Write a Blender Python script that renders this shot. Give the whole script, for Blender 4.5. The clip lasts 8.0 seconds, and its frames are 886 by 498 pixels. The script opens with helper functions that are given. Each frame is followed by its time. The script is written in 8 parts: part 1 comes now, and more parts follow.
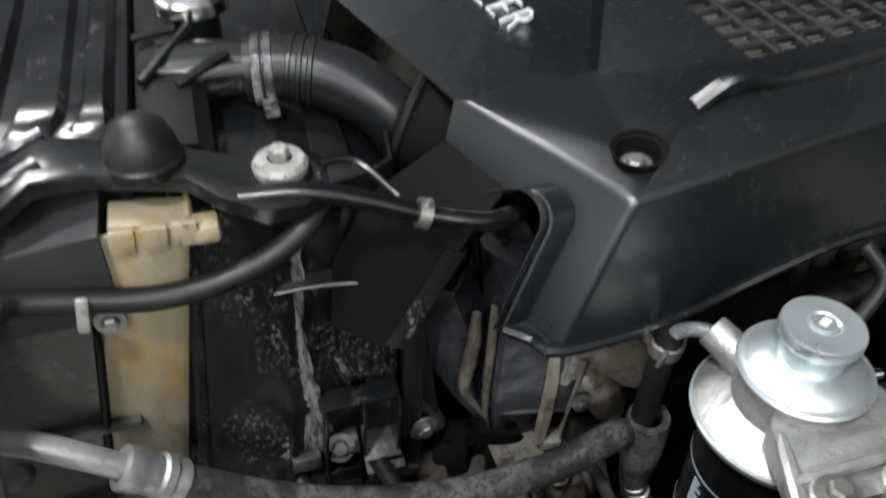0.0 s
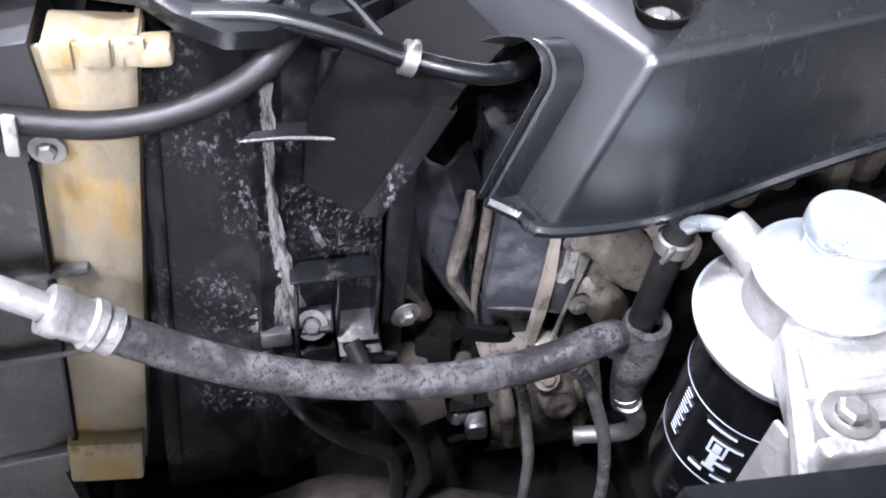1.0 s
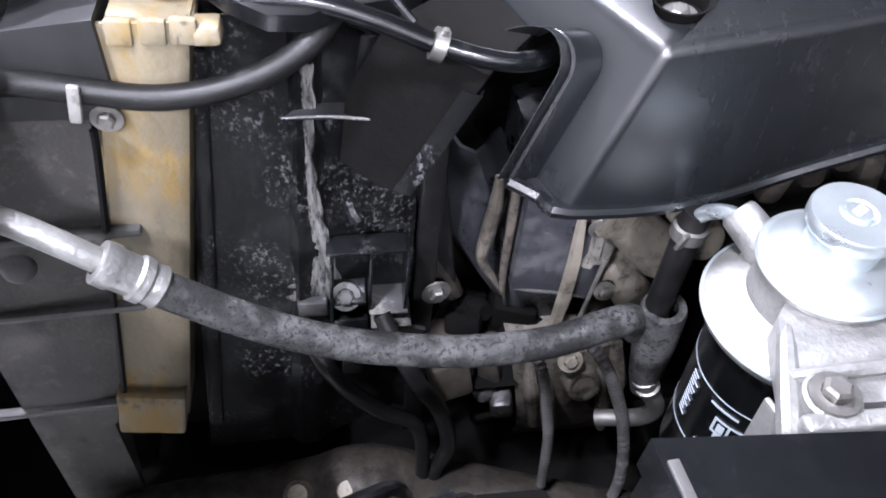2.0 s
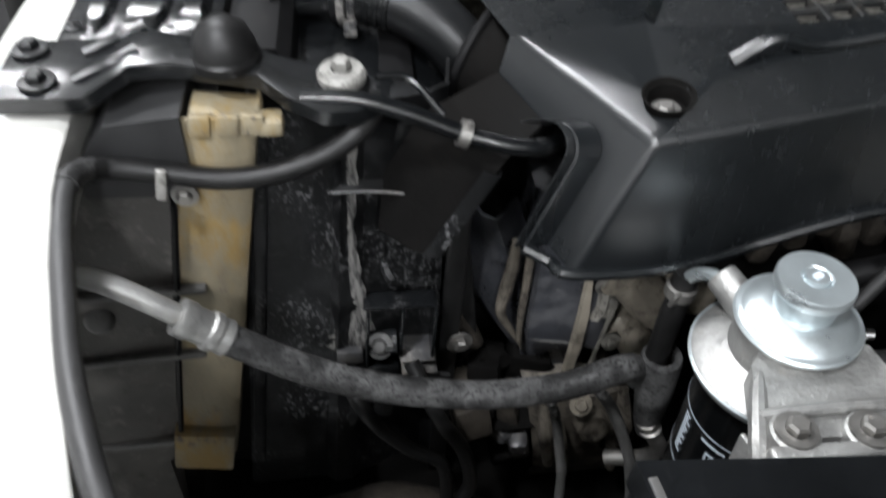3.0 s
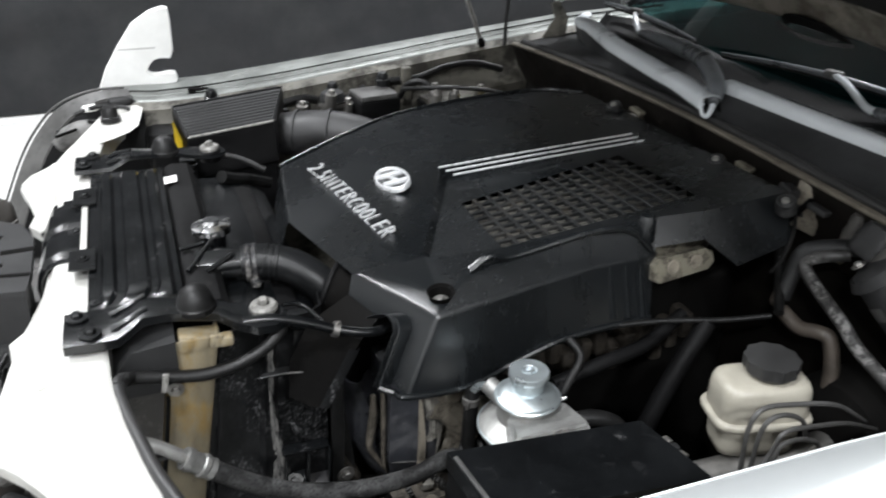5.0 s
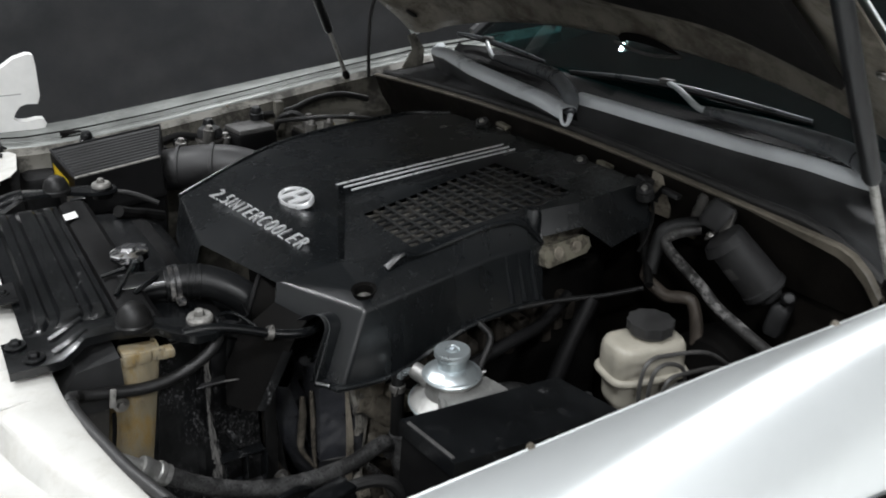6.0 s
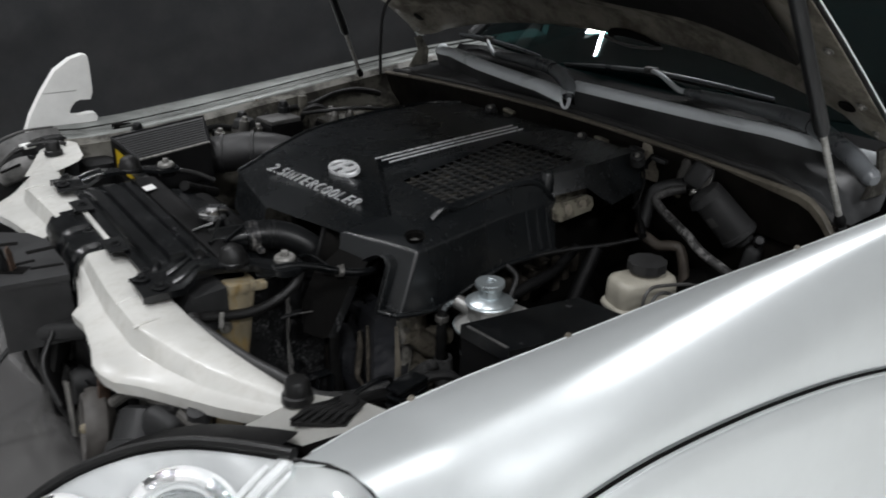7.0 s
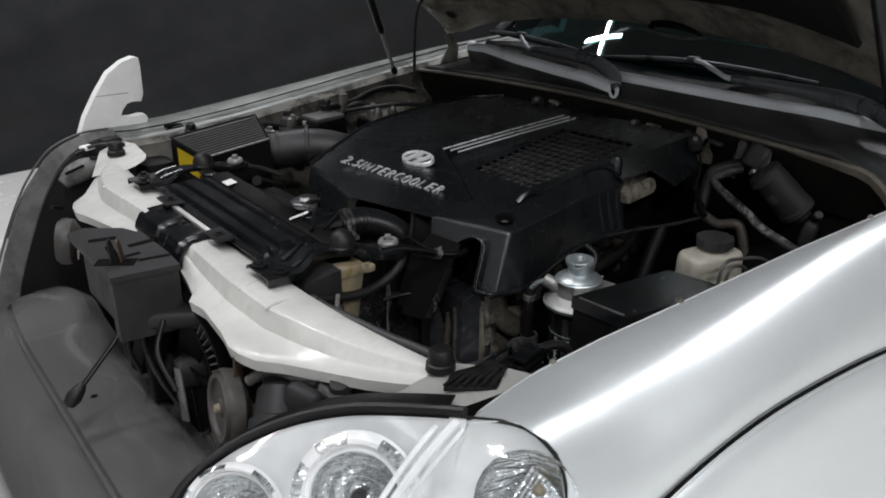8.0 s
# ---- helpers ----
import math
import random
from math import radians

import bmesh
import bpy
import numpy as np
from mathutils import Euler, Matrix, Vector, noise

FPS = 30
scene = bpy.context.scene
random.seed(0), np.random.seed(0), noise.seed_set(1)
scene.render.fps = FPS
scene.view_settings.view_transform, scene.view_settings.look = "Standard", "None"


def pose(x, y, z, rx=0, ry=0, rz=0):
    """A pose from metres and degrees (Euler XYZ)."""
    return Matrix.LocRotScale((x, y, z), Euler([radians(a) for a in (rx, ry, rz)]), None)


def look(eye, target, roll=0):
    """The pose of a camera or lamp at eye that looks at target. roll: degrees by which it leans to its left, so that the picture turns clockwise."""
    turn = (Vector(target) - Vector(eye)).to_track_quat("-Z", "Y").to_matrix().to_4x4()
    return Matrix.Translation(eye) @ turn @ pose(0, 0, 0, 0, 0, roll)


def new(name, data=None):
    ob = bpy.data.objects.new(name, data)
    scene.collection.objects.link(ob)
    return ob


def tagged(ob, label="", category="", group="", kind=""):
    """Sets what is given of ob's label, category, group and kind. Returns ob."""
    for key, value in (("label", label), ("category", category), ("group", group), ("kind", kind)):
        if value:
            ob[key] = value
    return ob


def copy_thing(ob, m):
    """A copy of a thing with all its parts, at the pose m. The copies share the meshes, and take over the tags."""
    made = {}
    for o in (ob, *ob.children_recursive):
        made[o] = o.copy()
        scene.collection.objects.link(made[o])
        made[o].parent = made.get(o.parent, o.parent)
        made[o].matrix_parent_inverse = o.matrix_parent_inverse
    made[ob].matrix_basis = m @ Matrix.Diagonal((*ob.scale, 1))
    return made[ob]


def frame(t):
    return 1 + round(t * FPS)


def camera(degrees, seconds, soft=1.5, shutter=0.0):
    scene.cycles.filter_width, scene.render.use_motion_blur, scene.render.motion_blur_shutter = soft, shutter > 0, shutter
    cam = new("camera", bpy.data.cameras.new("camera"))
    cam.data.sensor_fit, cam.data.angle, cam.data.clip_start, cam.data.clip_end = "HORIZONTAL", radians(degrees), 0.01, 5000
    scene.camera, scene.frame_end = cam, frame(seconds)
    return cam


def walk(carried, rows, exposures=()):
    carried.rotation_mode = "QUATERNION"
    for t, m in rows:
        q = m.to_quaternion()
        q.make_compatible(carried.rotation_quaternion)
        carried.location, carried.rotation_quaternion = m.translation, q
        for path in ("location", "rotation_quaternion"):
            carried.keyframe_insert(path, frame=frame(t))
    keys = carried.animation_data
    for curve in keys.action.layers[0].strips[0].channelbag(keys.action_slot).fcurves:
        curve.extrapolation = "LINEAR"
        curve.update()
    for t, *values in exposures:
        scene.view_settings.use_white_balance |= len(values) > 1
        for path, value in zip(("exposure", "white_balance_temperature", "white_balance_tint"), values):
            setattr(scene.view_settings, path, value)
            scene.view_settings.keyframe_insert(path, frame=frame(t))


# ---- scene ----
cam = camera(56.1, 8.0, soft=1.8, shutter=0.4)
PATH = [
    (0, (0.061, 0.076, 1.36), (0.51, 1.532, 0.065), 1.5),
    (0.5, (0.081, 0.115, 1.298), (0.498, 1.462, -0.12), 4.4),
    (1, (0.102, 0.093, 1.289), (0.452, 1.435, -0.152), 5.0),
    (1.5, (0.113, 0.069, 1.292), (0.391, 1.414, -0.162), 4.6),
    (2.8, (0.12, 0.022, 1.356), (0.289, 1.397, -0.087), 2.2),
    (3, (0.103, 0.0, 1.378), (0.283, 1.44, 0.002), 2.2),
    (3.5, (0.017, -0.101, 1.484), (0.348, 1.439, 0.251), 1.0),
    (4, (-0.054, -0.244, 1.552), (0.42, 1.369, 0.469), 1.7),
    (4.5, (-0.028, -0.356, 1.585), (0.499, 1.309, 0.61), 1.6),
    (5, (-0.022, -0.432, 1.616), (0.607, 1.238, 0.713), 0.9),
    (5.2, (-0.042, -0.437, 1.624), (0.672, 1.211, 0.743), 0.5),
    (6.3, (-0.233, -0.576, 1.606), (0.796, 0.944, 0.812), 0.9),
    (6.5, (-0.28, -0.629, 1.604), (0.763, 0.885, 0.815), 0.8),
    (7, (-0.429, -0.686, 1.618), (0.621, 0.827, 0.838), 0.5),
    (7.5, (-0.581, -0.649, 1.62), (0.496, 0.853, 0.854), 0.1),
    (8, (-0.663, -0.617, 1.607), (0.454, 0.852, 0.837), -0.3),
]
EXPOSURES = [(0.0, -0.2, 6400, 10), (0.3, 0.7, 6300, 14), (0.5, 1.42, 6050, 19), (0.7, 1.55, 5950, 21), (1.0, 1.45, 5920, 22), (1.7, 1.12, 5920, 22), (2.8, 0.15, 6200, 12), (3.2, -0.5, 6400, 10), (4.0, -0.88, 6400, 10), (4.5, -0.55, 6350, 10), (5.2, -0.5, 6350, 10), (6.3, -1.42, 6400, 10), (8.0, -1.78, 6400, 12)]
walk(cam, [(t, look(eye, target, roll)) for t, eye, target, roll in PATH], EXPOSURES)

# ---- world and light ----
MID = 0.842  # the car's middle line
world = bpy.data.worlds.new("world")
scene.world = world
world.use_nodes = True
world.node_tree.nodes["Background"].inputs["Color"].default_value = (0.55, 0.6, 0.66, 1)
world.node_tree.nodes["Background"].inputs["Strength"].default_value = 0.02

CEIL = 4.2
# Only the first pair is known, mirrored in the windscreen; others are unseen additions.
TUBES = [  # ceiling lamps: x, y, turned, length, watts
    (1.41, 3.98, 15, 0.62, 70), (1.41, 3.98, 82, 0.62, 70),
    (-1.7, 3.7, 8, 0.62, 70), (-1.7, 3.7, 98, 0.62, 70),
    (-1.0, 1.9, 8, 0.62, 85), (-1.0, 1.9, 98, 0.62, 85),
    (-1.0, -0.7, 8, 0.62, 100), (-1.0, -0.7, 98, 0.62, 100),
    (3.0, 0.35, 8, 0.62, 110), (3.0, 0.35, 98, 0.62, 110),
    (3.0, 2.6, 8, 0.62, 70), (3.0, 2.6, 98, 0.62, 70),
    # added to brighten the near wall that the fender mirrors
    (0.3, -3.4, 8, 0.62, 110), (0.3, -3.4, 98, 0.62, 110),
    (-2.4, -3.1, 8, 0.62, 115), (-2.4, -3.1, 98, 0.62, 115),
]

# ---- materials ----


def node_mat(name):
    m = bpy.data.materials.new(name)
    m.use_nodes = True
    nt = m.node_tree
    return m, nt, nt.nodes["Principled BSDF"]


def mix_node(nt, a, b, fac, kind="MIX"):
    n = nt.nodes.new("ShaderNodeMix")
    n.data_type, n.blend_type = "RGBA", kind
    for sock, v in ((n.inputs[6], a), (n.inputs[7], b), (n.inputs[0], fac)):
        if isinstance(v, (int, float)):
            sock.default_value = v
        elif isinstance(v, tuple):
            sock.default_value = (*v[:3], 1)
        else:
            nt.links.new(v, sock)
    return n.outputs[2]


def ramp_node(nt, fac, lo, hi, a=0.0, b=1.0):
    n = nt.nodes.new("ShaderNodeMapRange")
    n.interpolation_type = "SMOOTHSTEP"
    for k, v in zip((1, 2, 3, 4), (lo, hi, a, b)):
        n.inputs[k].default_value = v
    nt.links.new(fac, n.inputs[0])
    return n.outputs[0]


def noise_node(nt, scale, detail=5.0, rough=0.6, stretch=(1, 1, 1), coord="Object"):
    tc = nt.nodes.new("ShaderNodeTexCoord")
    mp = nt.nodes.new("ShaderNodeMapping")
    mp.inputs["Scale"].default_value = stretch
    n = nt.nodes.new("ShaderNodeTexNoise")
    n.inputs["Scale"].default_value, n.inputs["Detail"].default_value, n.inputs["Roughness"].default_value = scale, detail, rough
    nt.links.new(tc.outputs[coord], mp.inputs[0])
    nt.links.new(mp.outputs[0], n.inputs["Vector"])
    return n.outputs["Fac"]


def surface(name, color, rough=0.5, metal=0.0, vary=0.25, scale=9.0, grain=400.0, bump=0.1, dirt=None, dirt_at=(0.55, 0.75), dirt_scale=40.0, dirt_rough=0.85,
            second=None, second_at=(0.5, 0.65), second_scale=12.0, coat=0.0, spec=0.5, stretch=(1, 1, 1), patch=None, relief=0.001):
    """A worn surface: broad tint changes, fine grain, and up to two layers of dirt with their own outline."""
    m, nt, p = node_mat(name)
    broad = noise_node(nt, scale, 6, 0.62, stretch)
    fine = noise_node(nt, grain, 3, 0.6, stretch if relief > 0.001 else (1, 1, 1))
    low = tuple(c * (1 - vary) for c in color)
    high = tuple(min(1, c * (1 + vary)) for c in color)
    col = mix_node(nt, low, high, ramp_node(nt, broad, 0.3, 0.7))
    r = ramp_node(nt, broad, 0.25, 0.75, max(0.02, rough * 0.82), min(1, rough * 1.2))
    for layer, at, sc in ((second, second_at, second_scale), (dirt, dirt_at, dirt_scale)):
        if layer:
            mask = noise_node(nt, sc, 8, 0.72, stretch)
            mask = ramp_node(nt, mask, *at)
            if patch and layer is dirt:
                # spatter gathers in patches
                where = nt.nodes.new("ShaderNodeMath")
                where.operation = "MULTIPLY"
                nt.links.new(mask, where.inputs[0])
                nt.links.new(ramp_node(nt, noise_node(nt, patch, 3, 0.5), 0.46, 0.62), where.inputs[1])
                mask = where.outputs[0]
            col = mix_node(nt, col, layer, mask)
            mx = nt.nodes.new("ShaderNodeMix")
            nt.links.new(mask, mx.inputs[0])
            nt.links.new(r, mx.inputs[2])
            mx.inputs[3].default_value = dirt_rough
            r = mx.outputs[0]
            if metal > 0:
                mm = ramp_node(nt, mask, 0.0, 1.0, metal, metal * 0.3)
                nt.links.new(mm, p.inputs["Metallic"])
    nt.links.new(col, p.inputs["Base Color"])
    nt.links.new(r, p.inputs["Roughness"])
    if not (dirt or second):
        p.inputs["Metallic"].default_value = metal
    elif metal == 0:
        p.inputs["Metallic"].default_value = 0
    p.inputs["Specular IOR Level"].default_value = spec
    p.inputs["Coat Weight"].default_value = coat
    p.inputs["Coat Roughness"].default_value = 0.14
    if bump:
        b = nt.nodes.new("ShaderNodeBump")
        b.inputs["Strength"].default_value, b.inputs["Distance"].default_value = bump, relief
        nt.links.new(fine, b.inputs["Height"])
        nt.links.new(b.outputs[0], p.inputs["Normal"])
    return m


COVER = surface("cover_plastic", (0.0056, 0.0066, 0.0074), 0.27, vary=0.2, scale=6, grain=900, bump=0.16, dirt=(0.022, 0.0245, 0.0265), dirt_at=(0.62, 0.9), dirt_scale=18, dirt_rough=0.32, second=(0.0085, 0.0098, 0.0107), second_at=(0.56, 0.68), second_scale=120, spec=0.6, stretch=(1, 1, 0.3))
BLACK_GLOSS = surface("black_enamel", (0.0045, 0.005, 0.0055), 0.21, vary=0.3, scale=14, grain=500, bump=0.12, dirt=(0.06, 0.06, 0.061), dirt_at=(0.56, 0.84), dirt_scale=44, dirt_rough=0.45, spec=0.6)
BLACK_SATIN = surface("black_satin_metal", (0.008, 0.0085, 0.009), 0.33, vary=0.3, scale=12, grain=600, bump=0.15, dirt=(0.05, 0.05, 0.05), dirt_at=(0.62, 0.9), dirt_scale=35, spec=0.3)
BLACK_MATT = surface("black_plastic", (0.004, 0.004, 0.0042), 0.5, vary=0.3, scale=10, grain=700, bump=0.2, dirt=(0.028, 0.0265, 0.024), dirt_at=(0.62, 0.9), dirt_scale=30, spec=0.12)
GREY_PLASTIC = surface("grey_black_plastic", (0.015, 0.0153, 0.0157), 0.5, vary=0.25, scale=10, grain=700, bump=0.2, dirt=(0.07, 0.068, 0.065), dirt_at=(0.6, 0.9), dirt_scale=30, spec=0.3)
SHROUD = surface("spattered_plastic", (0.0035, 0.0037, 0.004), 0.4, vary=0.3, scale=9, grain=500, bump=0.25, dirt=(0.095, 0.096, 0.098), dirt_at=(0.52, 0.62), dirt_scale=240, second=(0.02, 0.0205, 0.021), second_at=(0.48, 0.72), second_scale=12, stretch=(1, 1, 0.7), spec=0.2, patch=11)
RUBBER = surface("rubber", (0.008, 0.008, 0.008), 0.42, vary=0.3, scale=20, grain=600, bump=0.2, dirt=(0.05, 0.049, 0.047), dirt_at=(0.6, 0.88), dirt_scale=50, spec=0.28)
OLD_HOSE = surface("speckled_hose_rubber", (0.022, 0.022, 0.022), 0.4, vary=0.3, scale=20, grain=300, bump=0.6, dirt=(0.01, 0.01, 0.01), dirt_at=(0.51, 0.6), dirt_scale=260, second=(0.075, 0.075, 0.074), second_at=(0.44, 0.64), second_scale=24, spec=0.4)
CASTING = surface("smeared_dark_casting", (0.04, 0.04, 0.042), 0.3, 0.2, vary=0.5, scale=16, grain=300, bump=0.4, dirt=(0.24, 0.23, 0.215), dirt_at=(0.5, 0.7), dirt_scale=40, second=(0.085, 0.077, 0.065), second_at=(0.5, 0.7), second_scale=12)
ALU = surface("cast_aluminium", (0.33, 0.33, 0.32), 0.46, 0.78, vary=0.2, scale=25, grain=220, bump=0.8, dirt=(0.22, 0.21, 0.19), dirt_at=(0.5, 0.8), dirt_scale=45, dirt_rough=0.6)
ZINC = surface("zinc_plate", (0.56, 0.62, 0.64), 0.3, 0.82, vary=0.1, scale=18, grain=500, bump=0.15, dirt=(0.4, 0.43, 0.43), dirt_at=(0.6, 0.9), dirt_scale=40, dirt_rough=0.5)
DULL_STEEL = surface("dull_steel", (0.25, 0.243, 0.23), 0.42, 0.85, vary=0.2, scale=30, grain=400, bump=0.3, dirt=(0.16, 0.13, 0.1), dirt_at=(0.55, 0.8), dirt_scale=60)
CHROME = surface("chrome", (0.9, 0.9, 0.91), 0.16, 1.0, vary=0.05, scale=20, grain=300, bump=0.05)
BADGE = surface("badge_silver", (0.88, 0.89, 0.9), 0.3, 0.6, vary=0.06, scale=30, grain=500, bump=0.05)
WHITE = surface("white_body_paint", (0.52, 0.517, 0.49), 0.34, vary=0.08, scale=7, grain=200, bump=0.07, dirt=(0.4, 0.38, 0.33), dirt_at=(0.52, 0.9), dirt_scale=9, second=(0.46, 0.45, 0.415), second_at=(0.42, 0.8), second_scale=26, coat=0.15)
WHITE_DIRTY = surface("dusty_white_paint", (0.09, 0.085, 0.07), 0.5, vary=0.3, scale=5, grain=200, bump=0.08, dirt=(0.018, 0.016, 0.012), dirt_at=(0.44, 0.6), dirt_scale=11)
SILVER = surface("silver_metallic_paint", (0.88, 0.92, 0.925), 0.42, 0.75, vary=0.03, scale=3, grain=2500, bump=0, coat=0.35)
DIM_SILVER = surface("dusty_dimmed_silver_paint", (0.2, 0.21, 0.2), 0.42, 0.45, vary=0.2, scale=12, grain=900, bump=0.1, dirt=(0.1, 0.1, 0.092), dirt_at=(0.5, 0.8), dirt_scale=16)
GREY_PAINT = surface("grey_metallic_paint", (0.17, 0.167, 0.164), 0.12, 0.5, vary=0.05, scale=4, grain=2000, bump=0.06, coat=0.6, dirt=(0.32, 0.32, 0.32), dirt_at=(0.74, 0.8), dirt_scale=36)
TAN = surface("stained_tan_tank", (0.165, 0.142, 0.095), 0.6, vary=0.3, scale=16, grain=250, bump=0.5, dirt=(0.07, 0.06, 0.05), dirt_at=(0.55, 0.68), dirt_scale=70, second=(0.2, 0.135, 0.045), second_at=(0.47, 0.62), second_scale=11, stretch=(1, 1, 0.45), patch=16)
DUSTY = surface("dusty_grey_panel", (0.058, 0.055, 0.05), 0.65, vary=0.45, scale=8, grain=300, bump=0.35, dirt=(0.1, 0.096, 0.088), dirt_at=(0.52, 0.66), dirt_scale=60, second=(0.02, 0.019, 0.017), second_at=(0.5, 0.7), second_scale=9)
ENGINE = surface("dirty_engine_metal", (0.045, 0.039, 0.032), 0.5, 0.3, vary=0.5, scale=14, grain=300, bump=0.5, dirt=(0.012, 0.01, 0.008), dirt_at=(0.4, 0.64), dirt_scale=26, spec=0.3)
BEIGE_METAL = surface("oily_beige_casting", (0.22, 0.198, 0.16), 0.45, 0.25, vary=0.35, scale=20, grain=300, bump=0.6, dirt=(0.06, 0.05, 0.038), dirt_at=(0.5, 0.68), dirt_scale=48)
CREAM = surface("aged_translucent_plastic", (0.36, 0.34, 0.285), 0.4, vary=0.12, scale=14, grain=300, bump=0.1, dirt=(0.22, 0.2, 0.15), dirt_at=(0.56, 0.85), dirt_scale=20)
WASHER = surface("worn_grey_washer", (0.24, 0.235, 0.22), 0.45, 0.3, vary=0.25, scale=60, grain=400, bump=0.2, dirt=(0.06, 0.057, 0.05), dirt_at=(0.5, 0.7), dirt_scale=90)
YELLOW = surface("yellow_label", (0.7, 0.52, 0.02), 0.5, vary=0.08, scale=20, grain=300, bump=0.05)
PAPER = surface("white_label", (0.75, 0.75, 0.73), 0.55, vary=0.05, scale=20, grain=300, bump=0.05)
COWL = surface("weathered_cowl_plastic", (0.03, 0.031, 0.032), 0.42, vary=0.3, scale=7, grain=500, bump=0.2, dirt=(0.06, 0.06, 0.06), dirt_at=(0.55, 0.85), dirt_scale=22, spec=0.3)
# the grey cowl edge made pale: its highlight is put into the colour
COWL_LIP = surface("pale_cowl_sheen", (0.6, 0.63, 0.65), 0.3, vary=0.1, scale=5, grain=700, bump=0.06, dirt=(0.3, 0.31, 0.315), dirt_at=(0.6, 0.95), dirt_scale=9)
FELT = surface("black_felt_pad", (0.006, 0.0055, 0.005), 0.95, vary=0.3, scale=20, grain=250, bump=0.8, spec=0.2)
HOOD_INNER = surface("dusty_inner_hood_paint", (0.2, 0.182, 0.15), 0.45, vary=0.25, scale=5, grain=200, bump=0.1, dirt=(0.07, 0.06, 0.045), dirt_at=(0.42, 0.66), dirt_scale=8)
WIPER = surface("weathered_wiper_paint", (0.1, 0.107, 0.114), 0.3, vary=0.25, scale=14, grain=500, bump=0.15, dirt=(0.1, 0.1, 0.1), dirt_at=(0.58, 0.85), dirt_scale=30)
# near-black for grimy parts, and for shade in openings and deep in the bay
DARK = surface("grimy_shade_black", (0.003, 0.0028, 0.0026), 0.8, vary=0.4, scale=12, grain=200, bump=0.5, dirt=(0.01, 0.0085, 0.007), dirt_at=(0.58, 0.82), dirt_scale=25, spec=0.08)
CURTAIN = surface("black_curtain_cloth", (0.006, 0.0066, 0.0076), 0.8, vary=0.3, scale=3, grain=300, bump=0.4)
FLOOR_M = surface("pale_epoxy_floor", (0.72, 0.72, 0.7), 0.25, vary=0.05, scale=2, grain=60, bump=0.05, dirt=(0.5, 0.49, 0.46), dirt_at=(0.6, 0.9), dirt_scale=3)
WALL_M = surface("pale_wall_paint", (0.54, 0.54, 0.535), 0.8, vary=0.06, scale=2, grain=120, bump=0.2)
CEIL_M = surface("grey_ceiling_paint", (0.3, 0.3, 0.3), 0.85, vary=0.08, scale=2, grain=120, bump=0.2)
RUST = surface("rusty_bolt", (0.085, 0.055, 0.04), 0.6, 0.6, vary=0.3, scale=60, grain=500, bump=0.4, dirt=(0.03, 0.02, 0.015), dirt_at=(0.45, 0.7), dirt_scale=90)
FIN = surface("intercooler_fins", (0.14, 0.135, 0.12), 0.45, 0.6, vary=0.5, scale=9, grain=400, bump=0.3, dirt=(0.02, 0.018, 0.014), dirt_at=(0.42, 0.66), dirt_scale=11)
SEAL = surface("grey_rubber_seal", (0.024, 0.024, 0.024), 0.5, vary=0.25, scale=14, grain=500, bump=0.25, dirt=(0.1, 0.097, 0.093), dirt_at=(0.58, 0.9), dirt_scale=35)
EDGE = surface("tan_weld_flange", (0.14, 0.125, 0.1), 0.45, vary=0.25, scale=16, grain=300, bump=0.2, dirt=(0.06, 0.05, 0.036), dirt_at=(0.5, 0.8), dirt_scale=30)
# nearly white, hardly metallic: the bright room it mirrors is in the colour
ALUMINIZED = surface("aluminized_reflector", (0.97, 0.975, 0.98), 0.14, 0.2, vary=0.08, scale=30, grain=160, bump=0.25)
GRIT = surface("caked_pale_dirt", (0.11, 0.107, 0.101), 0.85, vary=0.6, scale=160, grain=300, bump=0.9, dirt=(0.015, 0.015, 0.015), dirt_at=(0.47, 0.58), dirt_scale=210, stretch=(1, 1, 0.16))
FLUTED = surface("mirror_facets", (0.84, 0.86, 0.87), 0.08, 0.95, vary=0.05, scale=30, grain=55, bump=1.0, stretch=(0.6, 0.6, 2.4), relief=0.008)
BROWN_HOSE = surface("dusty_brown_hose", (0.055, 0.045, 0.036), 0.6, vary=0.3, scale=18, grain=300, bump=0.3, dirt=(0.13, 0.12, 0.104), dirt_at=(0.57, 0.78), dirt_scale=50)
GRILLE = surface("grimy_grille_plastic", (0.008, 0.0086, 0.009), 0.45, vary=0.3, scale=12, grain=500, bump=0.2, dirt=(0.07, 0.06, 0.045), dirt_at=(0.56, 0.78), dirt_scale=34, second=(0.02, 0.019, 0.017), second_at=(0.45, 0.7), second_scale=14, spec=0.25)
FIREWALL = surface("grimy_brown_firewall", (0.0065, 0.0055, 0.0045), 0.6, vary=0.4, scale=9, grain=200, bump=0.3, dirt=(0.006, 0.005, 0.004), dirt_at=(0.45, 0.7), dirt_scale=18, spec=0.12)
GRIMY_CREAM = surface("grimy_cream_casting", (0.14, 0.13, 0.1), 0.45, vary=0.25, scale=20, grain=300, bump=0.3, dirt=(0.04, 0.034, 0.025), dirt_at=(0.46, 0.6), dirt_scale=45)
BRACKET = surface("dull_grey_plastic", (0.021, 0.0212, 0.0216), 0.55, vary=0.25, scale=12, grain=500, bump=0.25, dirt=(0.05, 0.049, 0.047), dirt_at=(0.58, 0.85), dirt_scale=30, spec=0.25)
HOSE_GREY = surface("dull_hose_rubber", (0.014, 0.014, 0.0145), 0.5, vary=0.3, scale=25, grain=400, bump=0.2, dirt=(0.06, 0.058, 0.054), dirt_at=(0.55, 0.8), dirt_scale=30)
